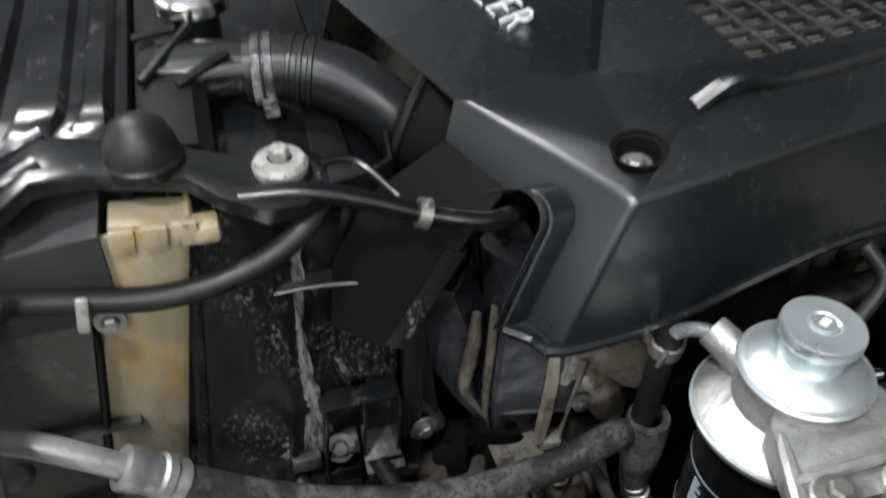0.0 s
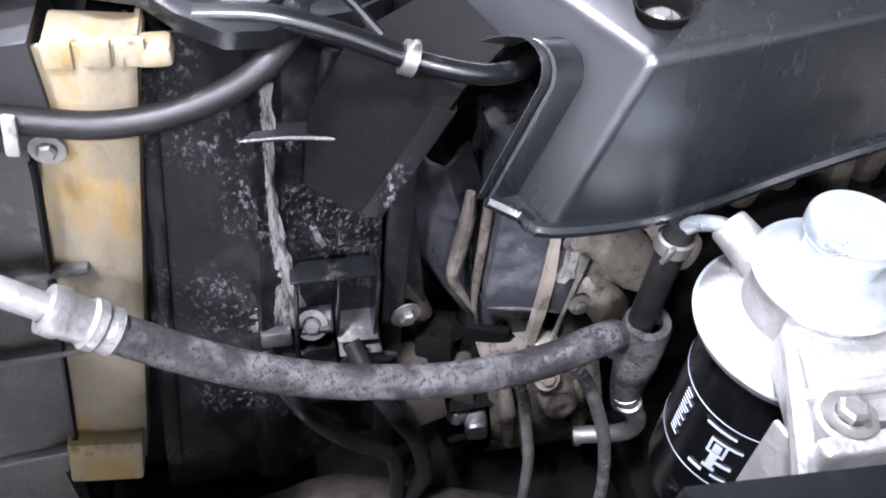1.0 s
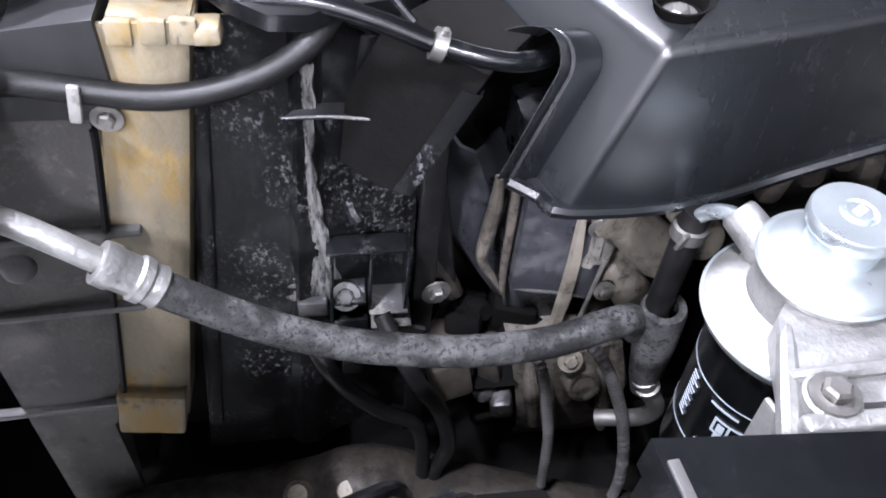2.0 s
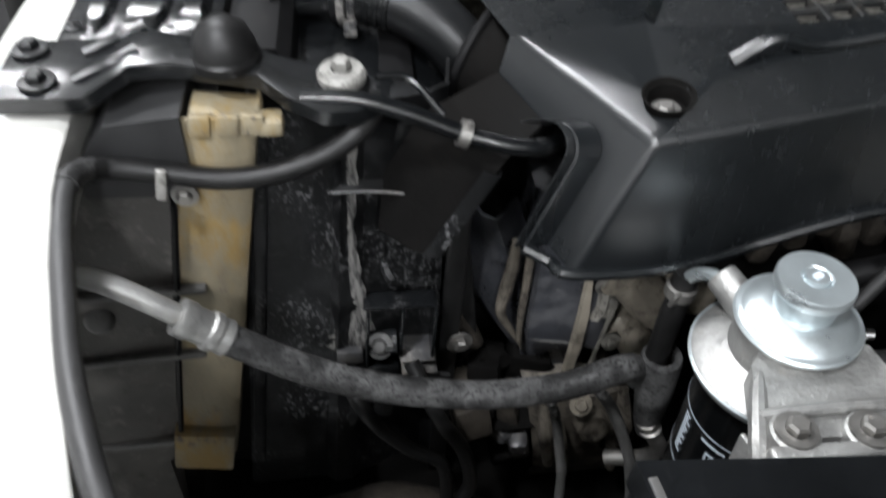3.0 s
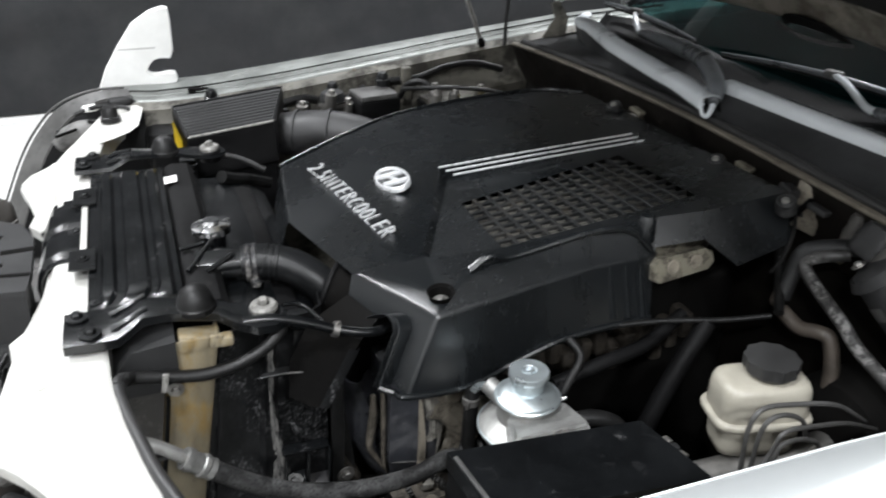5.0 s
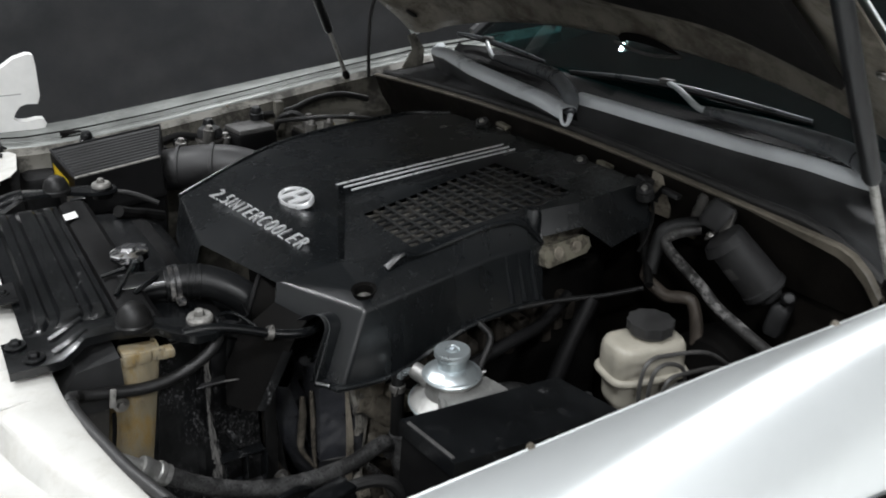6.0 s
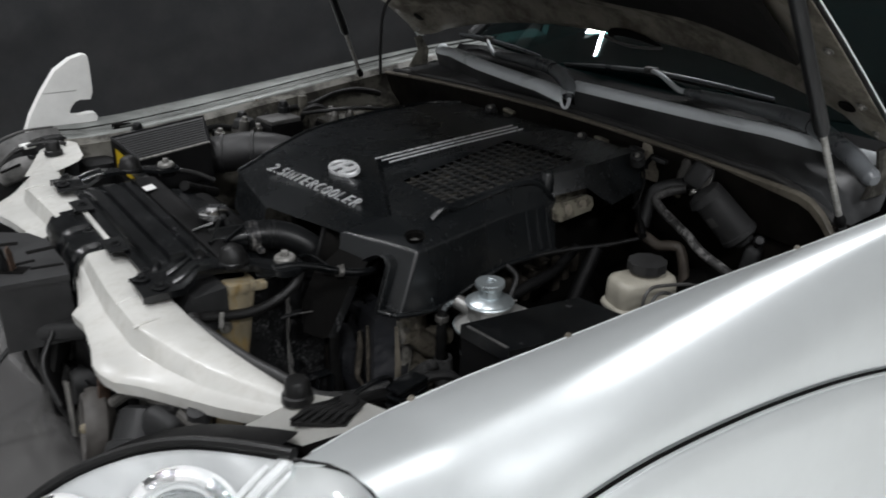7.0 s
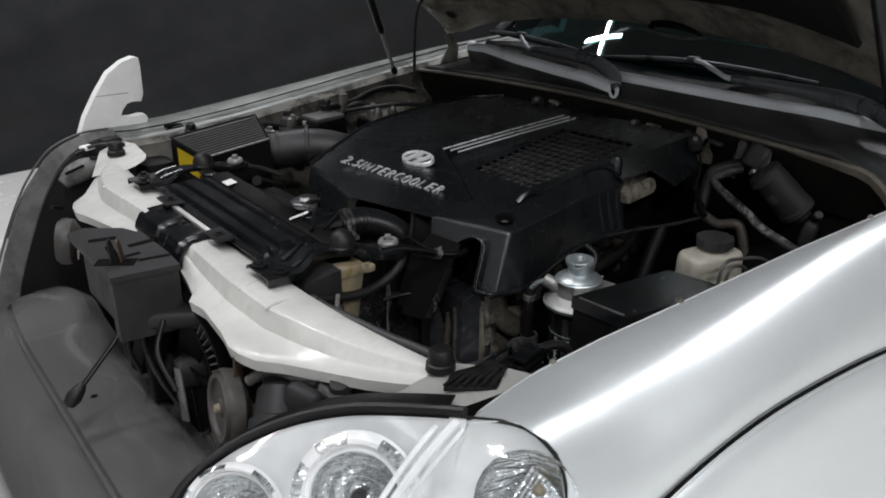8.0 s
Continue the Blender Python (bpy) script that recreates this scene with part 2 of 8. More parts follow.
HORN = surface("dusty_beige_horn_metal", (0.045, 0.041, 0.037), 0.55, 0.2, vary=0.3, scale=18, grain=300, bump=0.3, dirt=(0.085, 0.08, 0.074), dirt_at=(0.5, 0.75), dirt_scale=30)
HARNESS = surface("taped_harness_cloth", (0.03, 0.029, 0.028), 0.5, vary=0.3, scale=20, grain=300, bump=0.5, dirt=(0.012, 0.0115, 0.011), dirt_at=(0.5, 0.62), dirt_scale=90, second=(0.17, 0.165, 0.16), second_at=(0.53, 0.6), second_scale=30)
HOUSING = surface("dusty_lamp_housing", (0.12, 0.118, 0.114), 0.55, vary=0.25, scale=14, grain=300, bump=0.2, dirt=(0.05, 0.049, 0.047), dirt_at=(0.48, 0.68), dirt_scale=24)
BLOCK = surface("smeared_blue_black_casting", (0.026, 0.0275, 0.032), 0.28, vary=0.4, scale=16, grain=300, bump=0.4, dirt=(0.14, 0.138, 0.135), dirt_at=(0.64, 0.78), dirt_scale=34, second=(0.065, 0.066, 0.07), second_at=(0.45, 0.7), second_scale=14, spec=0.5)
WORN = surface("worn_pale_casting_edge", (0.24, 0.23, 0.205), 0.45, 0.35, vary=0.3, scale=40, grain=300, bump=0.3, dirt=(0.06, 0.054, 0.045), dirt_at=(0.52, 0.68), dirt_scale=70)
GRUBBY = surface("grubby_beige_casting", (0.095, 0.084, 0.068), 0.55, 0.1, vary=0.35, scale=22, grain=260, bump=0.5, dirt=(0.02, 0.016, 0.012), dirt_at=(0.46, 0.62), dirt_scale=38)
CONDUIT = surface("dusty_grey_conduit", (0.065, 0.064, 0.062), 0.5, vary=0.3, scale=25, grain=400, bump=0.2, dirt=(0.03, 0.029, 0.027), dirt_at=(0.5, 0.75), dirt_scale=40)
PRINT = surface("white_print", (0.42, 0.47, 0.52), 0.5, vary=0.03, scale=30, grain=300, bump=0.0)

LAMP, _nt, _p = node_mat("lamp_tube")
_p.inputs["Emission Color"].default_value = (1.0, 0.98, 0.94, 1)
_p.inputs["Emission Strength"].default_value = 8.0


def pane(name, tint, rough):
    """Thin glass: tinted see-through, with gloss that grows towards grazing."""
    m, nt, p = node_mat(name)
    clear, gloss, edge, mx = (nt.nodes.new("ShaderNode" + k) for k in ("BsdfTransparent", "BsdfGlossy", "LayerWeight", "MixShader"))
    clear.inputs["Color"].default_value = (*tint, 1)
    gloss.inputs["Roughness"].default_value = rough
    edge.inputs["Blend"].default_value = 0.5
    power, amount = nt.nodes.new("ShaderNodeMath"), nt.nodes.new("ShaderNodeMath")
    power.operation, amount.operation = "POWER", "MULTIPLY_ADD"
    power.inputs[1].default_value = 5.0
    amount.inputs[1].default_value, amount.inputs[2].default_value = 0.9, 0.04
    nt.links.new(edge.outputs["Facing"], power.inputs[0])
    nt.links.new(power.outputs[0], amount.inputs[0])
    nt.links.new(amount.outputs[0], mx.inputs[0])
    nt.links.new(clear.outputs[0], mx.inputs[1])
    nt.links.new(gloss.outputs[0], mx.inputs[2])
    nt.links.new(mx.outputs[0], nt.nodes["Material Output"].inputs["Surface"])
    return m


for link in list(SILVER.node_tree.nodes["Principled BSDF"].inputs["Roughness"].links):
    SILVER.node_tree.links.remove(link)
SILVER.node_tree.nodes["Principled BSDF"].inputs["Roughness"].default_value = 0.42
SILVER.node_tree.nodes["Principled BSDF"].inputs["Coat Roughness"].default_value = 0.2
GREY_PAINT.node_tree.nodes["Principled BSDF"].inputs["Coat Roughness"].default_value = 0.03
GREY_PAINT.node_tree.nodes["Principled BSDF"].inputs["Coat Weight"].default_value = 1.0
GLASS = pane("clear_lens", (0.97, 0.98, 0.98), 0.03)
SCREEN = pane("tinted_windscreen", (0.2, 0.35, 0.35), 0.015)

# ---- builders ----


def empty(name, label="", category="", group="", at=(0, 0, 0), kind=""):
    ob = new(name)
    ob.empty_display_size = 0.02
    ob.location = at
    return tagged(ob, label, category, group, kind)


def finish(bm, sharp=35):
    bmesh.ops.recalc_face_normals(bm, faces=bm.faces)
    for f in bm.faces:
        f.smooth = True
    for e in bm.edges:
        e.smooth = len(e.link_faces) == 2 and e.calc_face_angle(0) < radians(sharp)


def whole(ob):
    """The pose of an object in the world."""
    if ob.parent is None:
        return ob.matrix_basis.copy()
    return whole(ob.parent) @ ob.matrix_parent_inverse @ ob.matrix_basis


def part(name, bm, material, parent=None, label="", sharp=35, keep=False):
    """Links a bmesh as one mesh object under a thing or part."""
    if not keep:
        finish(bm, sharp)
    me = bpy.data.meshes.new(name)
    bm.to_mesh(me)
    bm.free()
    me.materials.append(material)
    ob = new(name, me)
    if parent is not None:
        ob.parent = parent
        ob.matrix_parent_inverse = whole(parent).inverted()
    if label:
        ob["label"] = label
    return ob


def bm_new():
    return bmesh.new()


def bevel_all(bm, width, segments=2, angle=30):
    edges = [e for e in bm.edges if len(e.link_faces) == 2 and e.calc_face_angle(0) > radians(angle)]
    if edges and width > 0:
        bmesh.ops.bevel(bm, geom=edges, offset=width, segments=segments, affect="EDGES", profile=0.5, clamp_overlap=True)


def add(bm, other):
    me = bpy.data.meshes.new("tmp")
    other.to_mesh(me)
    other.free()
    bm.from_mesh(me)
    bpy.data.meshes.remove(me)
    return bm


def block(size, m=Matrix.Identity(4), bev=0.002, seg=2):
    bm = bm_new()
    bmesh.ops.create_cube(bm, size=1)
    bmesh.ops.scale(bm, vec=size, verts=bm.verts)
    bevel_all(bm, bev, seg)
    bmesh.ops.transform(bm, matrix=m, verts=bm.verts)
    return bm


def lathe(profile, m=Matrix.Identity(4), seg=32):
    """Turns a profile of (radius, height) about z."""
    bm = bm_new()
    rings = []
    for r, z in profile:
        if r < 1e-6:
            rings.append([bm.verts.new((0, 0, z))])
        else:
            rings.append([bm.verts.new((r * math.cos(2 * math.pi * k / seg), r * math.sin(2 * math.pi * k / seg), z)) for k in range(seg)])
    for a, b in zip(rings, rings[1:]):
        for k in range(seg):
            n = (k + 1) % seg
            if len(a) == 1 and len(b) > 1:
                bm.faces.new((a[0], b[k], b[n]))
            elif len(b) == 1 and len(a) > 1:
                bm.faces.new((a[k], a[n], b[0]))
            elif len(a) > 1:
                bm.faces.new((a[k], a[n], b[n], b[k]))
    bmesh.ops.transform(bm, matrix=m, verts=bm.verts)
    return bm


def spline(pts, steps=6):
    """A smooth line through points."""
    p = [Vector(q) for q in pts]
    p = [p[0] * 2 - p[1]] + p + [p[-1] * 2 - p[-2]]
    out = []
    for a, b, c, d in zip(p, p[1:], p[2:], p[3:]):
        for k in range(steps):
            t = k / steps
            out.append(0.5 * (2 * b + (c - a) * t + (2 * a - 5 * b + 4 * c - d) * t * t + (3 * b - a - 3 * c + d) * t ** 3))
    out.append(p[-2])
    return out


def tube(pts, radius, seg=12, steps=6, caps=True, rib=None):
    """A pipe along a smooth line. rib: (length, depth) of its corrugation."""
    line = spline(pts, steps) if steps > 1 else [Vector(q) for q in pts]
    bm = bm_new()
    rings, run = [], 0.0
    up = Vector((0.13, 0.21, 0.97))
    for k, q in enumerate(line):
        ahead = (line[min(k + 1, len(line) - 1)] - line[max(k - 1, 0)]).normalized()
        side = ahead.cross(up).normalized()
        up = side.cross(ahead).normalized()
        if k:
            run += (q - line[k - 1]).length
        r = radius if isinstance(radius, (int, float)) else float(np.interp(k / (len(line) - 1), np.linspace(0, 1, len(radius)), radius))
        if rib:
            r = r * (1 + rib[1] * math.sin(2 * math.pi * run / rib[0]))
        rings.append([bm.verts.new(q + r * (math.cos(2 * math.pi * j / seg) * side + math.sin(2 * math.pi * j / seg) * up)) for j in range(seg)])
    for a, b in zip(rings, rings[1:]):
        for j in range(seg):
            bm.faces.new((a[j], a[(j + 1) % seg], b[(j + 1) % seg], b[j]))
    if caps:
        bm.faces.new(rings[0][::-1])
        bm.faces.new(rings[-1])
    return bm


def plate(outline, low, high, m=Matrix.Identity(4), bev=0.002, seg=2):
    """A flat outline (x, y) with thickness from low to high."""
    bm = bm_new()
    a = [bm.verts.new((x, y, low)) for x, y in outline]
    b = [bm.verts.new((x, y, high)) for x, y in outline]
    n = len(outline)
    for k in range(n):
        bm.faces.new((a[k], a[(k + 1) % n], b[(k + 1) % n], b[k]))
    bm.faces.new(a[::-1])
    bm.faces.new(b)
    bevel_all(bm, bev, seg)
    bmesh.ops.transform(bm, matrix=m, verts=bm.verts)
    return bm


def loft(rows, closed=False, thick=0.0):
    """A sheet through rows of points."""
    bm = bm_new()
    v = [[bm.verts.new(q) for q in row] for row in rows]
    for a, b in zip(v, v[1:]):
        n = len(a)
        for k in range(n if closed else n - 1):
            bm.faces.new((a[k], a[(k + 1) % n], b[(k + 1) % n], b[k]))
    if thick:
        bmesh.ops.recalc_face_normals(bm, faces=bm.faces)
        bmesh.ops.solidify(bm, geom=bm.faces[:], thickness=thick)
    return bm


def sheet(points, faces, bev=0.0, thick=0.0, seg=2, angle=20):
    """A folded panel from named corner points and the faces between them."""
    bm = bm_new()
    v = {k: bm.verts.new(q) for k, q in points.items()}
    for f in faces:
        bm.faces.new([v[k] for k in f.split()])
    bmesh.ops.recalc_face_normals(bm, faces=bm.faces)
    bevel_all(bm, bev, seg, angle)
    if thick:
        bmesh.ops.solidify(bm, geom=bm.faces[:], thickness=thick)
    return bm


def pierced(outline, hole, radius, seg=28):
    """A flat-ish panel with a round hole: strips from the hole's rim to the outline."""
    bm = bm_new()
    c = Vector(hole)
    ring, rim = [], []
    edge = [Vector(p) for p in outline]
    for k in range(seg):
        a = 2 * math.pi * k / seg
        d = Vector((math.cos(a), math.sin(a)))
        best = None
        for p, q in zip(edge, edge[1:] + edge[:1]):
            e = q - p
            det = d.x * -e.y + d.y * e.x
            if abs(det) < 1e-9:
                continue
            w = p - c
            t = (w.x * -e.y + w.y * e.x) / det
            s = (d.x * w.y - d.y * w.x) / det
            if t > 0 and -1e-6 <= s <= 1 + 1e-6 and (best is None or t < best[0]):
                best = (t, p + e * s)
        ring.append(best[1])
        t, o = best
        rim.append(c + (o - c) * (radius / t))
    # keep the outline's own corners
    for p in edge:
        k = min(range(seg), key=lambda j: (ring[j] - p).length)
        ring[k] = p
    v, w = [bm.verts.new(p) for p in ring], [bm.verts.new(p) for p in rim]
    for k in range(seg):
        n = (k + 1) % seg
        bm.faces.new((v[k], v[n], w[n], w[k]))
    return bm


def rounded(half_x, half_y, rings, m, power=4.5, seg=40):
    """A soft-cornered box: rings of (scale, z) about a rounded rectangle, closed at both ends."""
    def spot(a, k, z):
        c, d = math.cos(a), math.sin(a)
        r = (abs(c) ** power + abs(d) ** power) ** (-1 / power)
        return m @ Vector(((half_x - (1 - k) * half_y) * r * c, half_y * k * r * d, z))
    rows = [[spot(2 * math.pi * j / seg, k, z) for j in range(seg)] for k, z in rings]
    bm = loft(rows, closed=True)
    bm.faces.ensure_lookup_table()
    bm.verts.ensure_lookup_table()
    bm.faces.new([bm.verts[j] for j in range(seg)])
    bm.faces.new([bm.verts[len(bm.verts) - seg + j] for j in range(seg)])
    return bm


def aim(at, towards):
    """A pose at a place whose z points the given way."""
    return Matrix.Translation(at) @ Vector(towards).to_track_quat("Z", "Y").to_matrix().to_4x4()


def bolt(parent, at, towards=(0, 0, 1), r=0.006, material=DULL_STEEL, washer=True, name="bolt"):
    bm = lathe([(0, r * 1.1), (r * 0.75, r * 1.1), (r, r * 0.85), (r, 0.0)], aim(at, towards), 6)
    if washer:
        add(bm, lathe([(r, 0.0022), (r * 1.75, 0.0018), (r * 1.8, 0)], aim(at, towards), 16))
    return part(name, bm, material, parent, sharp=25)


def mirror_y(ob, about):
    """A mirrored twin of a thing on the other side of the car."""
    return copy_thing(ob, Matrix.Translation((0, 2 * about, 0)) @ Matrix.Diagonal((1, -1, 1, 1)) @ Matrix.Translation(ob.location))

# ---- the room ----
X0, X1, Y0, Y1 = -4.5, 7.5, -4.0, 5.15


def room():
    floor = part("floor", block((X1 - X0, Y1 - Y0 + 0.6, 0.1), pose((X0 + X1) / 2, (Y0 + Y1) / 2 + 0.3, -0.05), 0), FLOOR_M)
    tagged(floor, "pale glossy epoxy workshop floor", "floor", kind="structure")
    for name, size, at in (("wall_west", (0.15, Y1 - Y0 + 0.9, CEIL), (X0 - 0.075, (Y0 + Y1) / 2 + 0.3, CEIL / 2)), ("wall_east", (0.15, Y1 - Y0 + 0.9, CEIL), (X1 + 0.075, (Y0 + Y1) / 2 + 0.3, CEIL / 2)),
                           ("wall_south", (X1 - X0, 0.15, CEIL), ((X0 + X1) / 2, Y0 - 0.075, CEIL / 2)), ("wall_north", (X1 - X0, 0.15, CEIL), ((X0 + X1) / 2, Y1 + 0.675, CEIL / 2))):
        tagged(part(name, block(size, pose(*at), 0), WALL_M), "plain grey painted workshop wall", "wall", kind="structure")
    tagged(part("ceiling", block((X1 - X0, Y1 - Y0 + 0.6, 0.12), pose((X0 + X1) / 2, (Y0 + Y1) / 2 + 0.3, CEIL + 0.06), 0), CEIL_M), "plain grey ceiling", "ceiling", kind="structure")
    # black cloth hung along the far wall
    rows = []
    for i in range(241):
        x = X0 + 0.02 + (5.2 - X0) * i / 240
        row = []
        for j in range(61):
            z = 0.012 + 3.5 * j / 60
            fold = 0.05 * math.sin(x * 1.7 + 0.25 * math.sin(z * 2)) + 0.03 * noise.noise((x * 0.9, z * 2.2, 3)) + 0.05 * noise.noise((x * 0.35 + 5, z * 3.4 - x * 0.8, 9)) + 0.02 * noise.noise((x * 1.6 + z * 1.2, z * 5.0 - x * 1.9, 4))
            row.append((x, Y1 + fold, z))
        rows.append(row)
    tagged(part("curtain", loft(rows, thick=0.004), CURTAIN, sharp=80), "black cloth curtain hung along the wall with soft wrinkles", "curtain", kind="structure")


room()


def ceiling_lamps():
    first = None
    for x, y, turn, length, watts in TUBES:
        m = pose(x, y, CEIL - 0.06 - (0.02 if turn > 45 else 0.0), 0, 0, turn)
        if first is None:
            first = empty("ceiling_lamp", "white LED tube lamp fixed to the ceiling", "lamp", "ceiling lamps", at=m.translation)
            part("housing", block((length + 0.04, 0.05, 0.045), m @ pose(0, 0, 0.035), 0.004), PAPER, first)
            part("tube", tube([m @ Vector((-length / 2, 0, 0)), m @ Vector((length / 2, 0, 0))], 0.016, 10, 1), LAMP, first)
        else:
            copy_thing(first, m)
        lamp = bpy.data.lights.new("tube_light", "AREA")
        lamp.shape, lamp.size, lamp.size_y, lamp.energy, lamp.color = "RECTANGLE", length, 0.05, watts, (0.985, 0.99, 1.0)
        new("tube_light", lamp).matrix_world = m @ pose(0, 0, -0.03)


ceiling_lamps()

# ---- the car's shell ----
car = empty("car", "silver off-road car with its hood open", "car", at=(0.3, MID, 0.0))


def ramp(x, xs, ys):
    return float(np.interp(x, xs, ys))


def fender_edge(x, far=False):
    """Inner top edge of the fender: y and z."""
    if far:
        return ramp(x, (-0.13, 0.0, 0.13, 0.31, 0.58, 0.78, 1.15, 1.7), (0.036, 0.072, 0.079, 0.072, 0.05, 0.026, -0.01, -0.03)), fender_edge(x)[1]
    return ramp(x, (-0.13, 0.0, 0.13, 0.31, 0.58, 0.78, 1.15, 1.7), (0.036, 0.07, 0.074, 0.061, 0.038, 0.014, -0.02, -0.04)), ramp(x, (-0.13, 0.0, 0.13, 0.31, 0.78, 1.15, 1.7), (1.032, 1.028, 1.034, 1.048, 1.093, 1.125, 1.15))


def crease(x):
    return 0.942 - (0.55 if x < 0.35 else 0.2) * (x - 0.35) ** 2


def fender(parent, far=False):
    def place(p):
        return (p[0], 2 * MID - p[1], p[2]) if far else p

    rows = []
    for i in range(57):
        x = -0.13 + 1.83 * (i / 56) ** 1.25
        y, z = fender_edge(x, far)
        zc = crease(max(x, 0.05))
        side = [(y + 0.012, z - 0.03, 0), (y + 0.004, z - 0.004, 0), (y - 0.004, z, 0), (y - 0.03, z + 0.001, 0.02)]
        for k in range(1, 11):
            a = k / 10
            yy = y - 0.03 + (-0.1 - y + 0.03) * math.sin(a * math.pi / 2) ** 1.05
            zz = z + 0.001 - (z - zc) * (1 - math.cos(a * math.pi / 2)) ** 1.1
            if far:
                # the shoulder swells above the bay's edge before it falls away
                yy = y - 0.03 + (-0.145 - y + 0.03) * a ** 0.9
                zz = z + 0.012 * math.sin(math.pi * min(1.0, a * 1.15)) ** 0.8 * (1 - 0.4 * a) - (z - zc) * max(0.0, a - 0.6) ** 2 / 0.16
            side.append((yy, zz, a))
        hold = max(0.0, 1 - (x + 0.13) / 0.42)
        rows.append([place((x + hold * ramp(a, (0, 0.02, 0.1, 0.2, 0.3, 0.4, 0.5, 0.6, 0.7, 1), (0, 0.036, 0.046, 0.05, 0.058, 0.062, 0.062, 0.058, 0.05, 0.03)), yy, zz)) for yy, zz, a in side])
    # far fender in dimmed silver: the black curtain it mirrors is in the colour
    body = part("fender", loft(rows, thick=0.0015), DIM_SILVER if far else SILVER, parent, "silver metallic front fender with a soft shoulder", sharp=50)
    rows = []
    for i in range(41):
        x = 0.02 + 1.68 * i / 40
        zc = crease(x)
        rows.append([place((x, yy, zz)) for yy, zz in ((-0.09, zc + 0.004), (-0.094, zc - 0.006), (-0.106, zc - 0.008), (-0.116, zc - 0.02), (-0.125, zc - 0.07), (-0.132, zc - 0.16), (-0.135, zc - 0.3), (-0.12, 0.42))])
    part("wheel_arch", loft(rows, thick=0.002), SILVER, parent, "silver flared wheel arch panel below a dark gap", sharp=50)
    part("arch_gap", tube([place((x, -0.1035, crease(x) - 0.0055)) for x in np.linspace(0.03, 1.68, 40)], 0.0028, 8, 1), DARK, parent, "dark gap along the crease")
    part("arch_lip", tube([place((x, -0.1095, crease(x) - 0.0085)) for x in np.linspace(0.03, 1.68, 40)], 0.0014, 6, 1), SILVER, parent, "thin bright edge of the wheel arch panel")
    if far:
        line = [(-0.1 + 1.6 * k / 30) for k in range(31)]
        part("edge_line", tube([place((x, fender_edge(x, far)[0] - 0.018, fender_edge(x, far)[1] + 0.0045)) for x in line], 0.0016, 6, 1), DIM_SILVER, body, "bright pressed line along the fender")
        part("groove", tube([place((x, fender_edge(x, far)[0] - 0.046, fender_edge(x, far)[1] + 0.009)) for x in line], 0.0022, 6, 1), DARK, body, "dark groove along the fender")
    rows = []
    for i in range(25):
        x = -0.10 + 1.5 * i / 24
        y, z = fender_edge(x, far)
        rows.append([place((x, y + 0.007, z - 0.004)), place((x, y + (0.02 if far else 0.012), z - 0.01)), place((x, y + (0.033 if far else 0.014), z - 0.016))])
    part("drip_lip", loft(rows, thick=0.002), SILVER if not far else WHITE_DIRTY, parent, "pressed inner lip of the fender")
    for x in (0.055, 0.313, 0.776) if not far else (0.147, 0.5):
        y, z = fender_edge(x, far)
        part("lug", lathe([(0, 0.008), (0.003, 0.0075), (0.005, 0.005), (0.006, 0)], Matrix.Translation(place((x, y + 0.008, z - 0.008))), 12), HOOD_INNER, parent)
    return body


fender(car)
fender(car, True)


def inner_walls():
    for far in (False, True):
        rows = []
        for i in range(21):
            x = -0.02 + 1.0 * i / 20
            y, z = fender_edge(x, far)
            n = noise.noise((x * 9, 2.0, 1))
            r = [(x, y + (0.03 if far else 0.012), z - 0.016), (x, y + (0.036 if far else 0.025), z - 0.06), (x, y + 0.075 + 0.006 * n, z - 0.11), (x, y + 0.085, 0.72), (x, y + 0.1, 0.3)]
            rows.append([(a, 2 * MID - b, c) if far else (a, b, c) for a, b, c in r])
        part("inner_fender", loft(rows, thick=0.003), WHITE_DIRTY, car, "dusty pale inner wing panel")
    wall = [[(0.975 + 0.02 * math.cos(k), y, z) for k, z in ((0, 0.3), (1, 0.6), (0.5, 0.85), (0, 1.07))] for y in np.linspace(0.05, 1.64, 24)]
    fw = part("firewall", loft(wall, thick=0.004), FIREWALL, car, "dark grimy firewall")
    for y, z in ((0.96, 1.053), (0.65, 1.032), (0.945, 1.029), (1.228, 1.033), (0.42, 1.03)):
        part("clip", block((0.012, 0.014, 0.009), pose(0.952, y, z, 10, 0, 20), 0.003), GRIMY_CREAM, fw, "small pale clip")
    part("mount_bracket", block((0.006, 0.05, 0.082), pose(0.95, 0.503, 1.083, 6, -4, 14), 0.003), BEIGE_METAL, fw, "pale grimy bracket")


inner_walls()


def cowl_front(y, forward):
    """Top front edge of the cowl: x and z. The part beyond the middle wiper stands further forward."""
    if forward:
        return ramp(y, (0.8, 0.97, 1.2, 1.45, 1.55, 1.6), (0.945, 0.957, 0.987, 1.05, 1.09, 1.14)), ramp(y, (0.8, 0.9, 1.4, 1.6), (1.178, 1.188, 1.192, 1.17))
    return ramp(y, (0.1, 0.22, 0.44, 0.66, 0.84), (1.125, 1.09, 1.058, 1.04, 1.028)), ramp(y, (0.1, 0.3, 0.775), (1.17, 1.186, 1.19))


def flange_top(y):
    return 1.137 - 0.024 * (abs(y - MID) / 0.78) ** 2 - 0.05 * max(0.0, (0.14 - y) / 0.08) ** 2 - 0.012 * max(0.0, (y - MID) / 0.78)


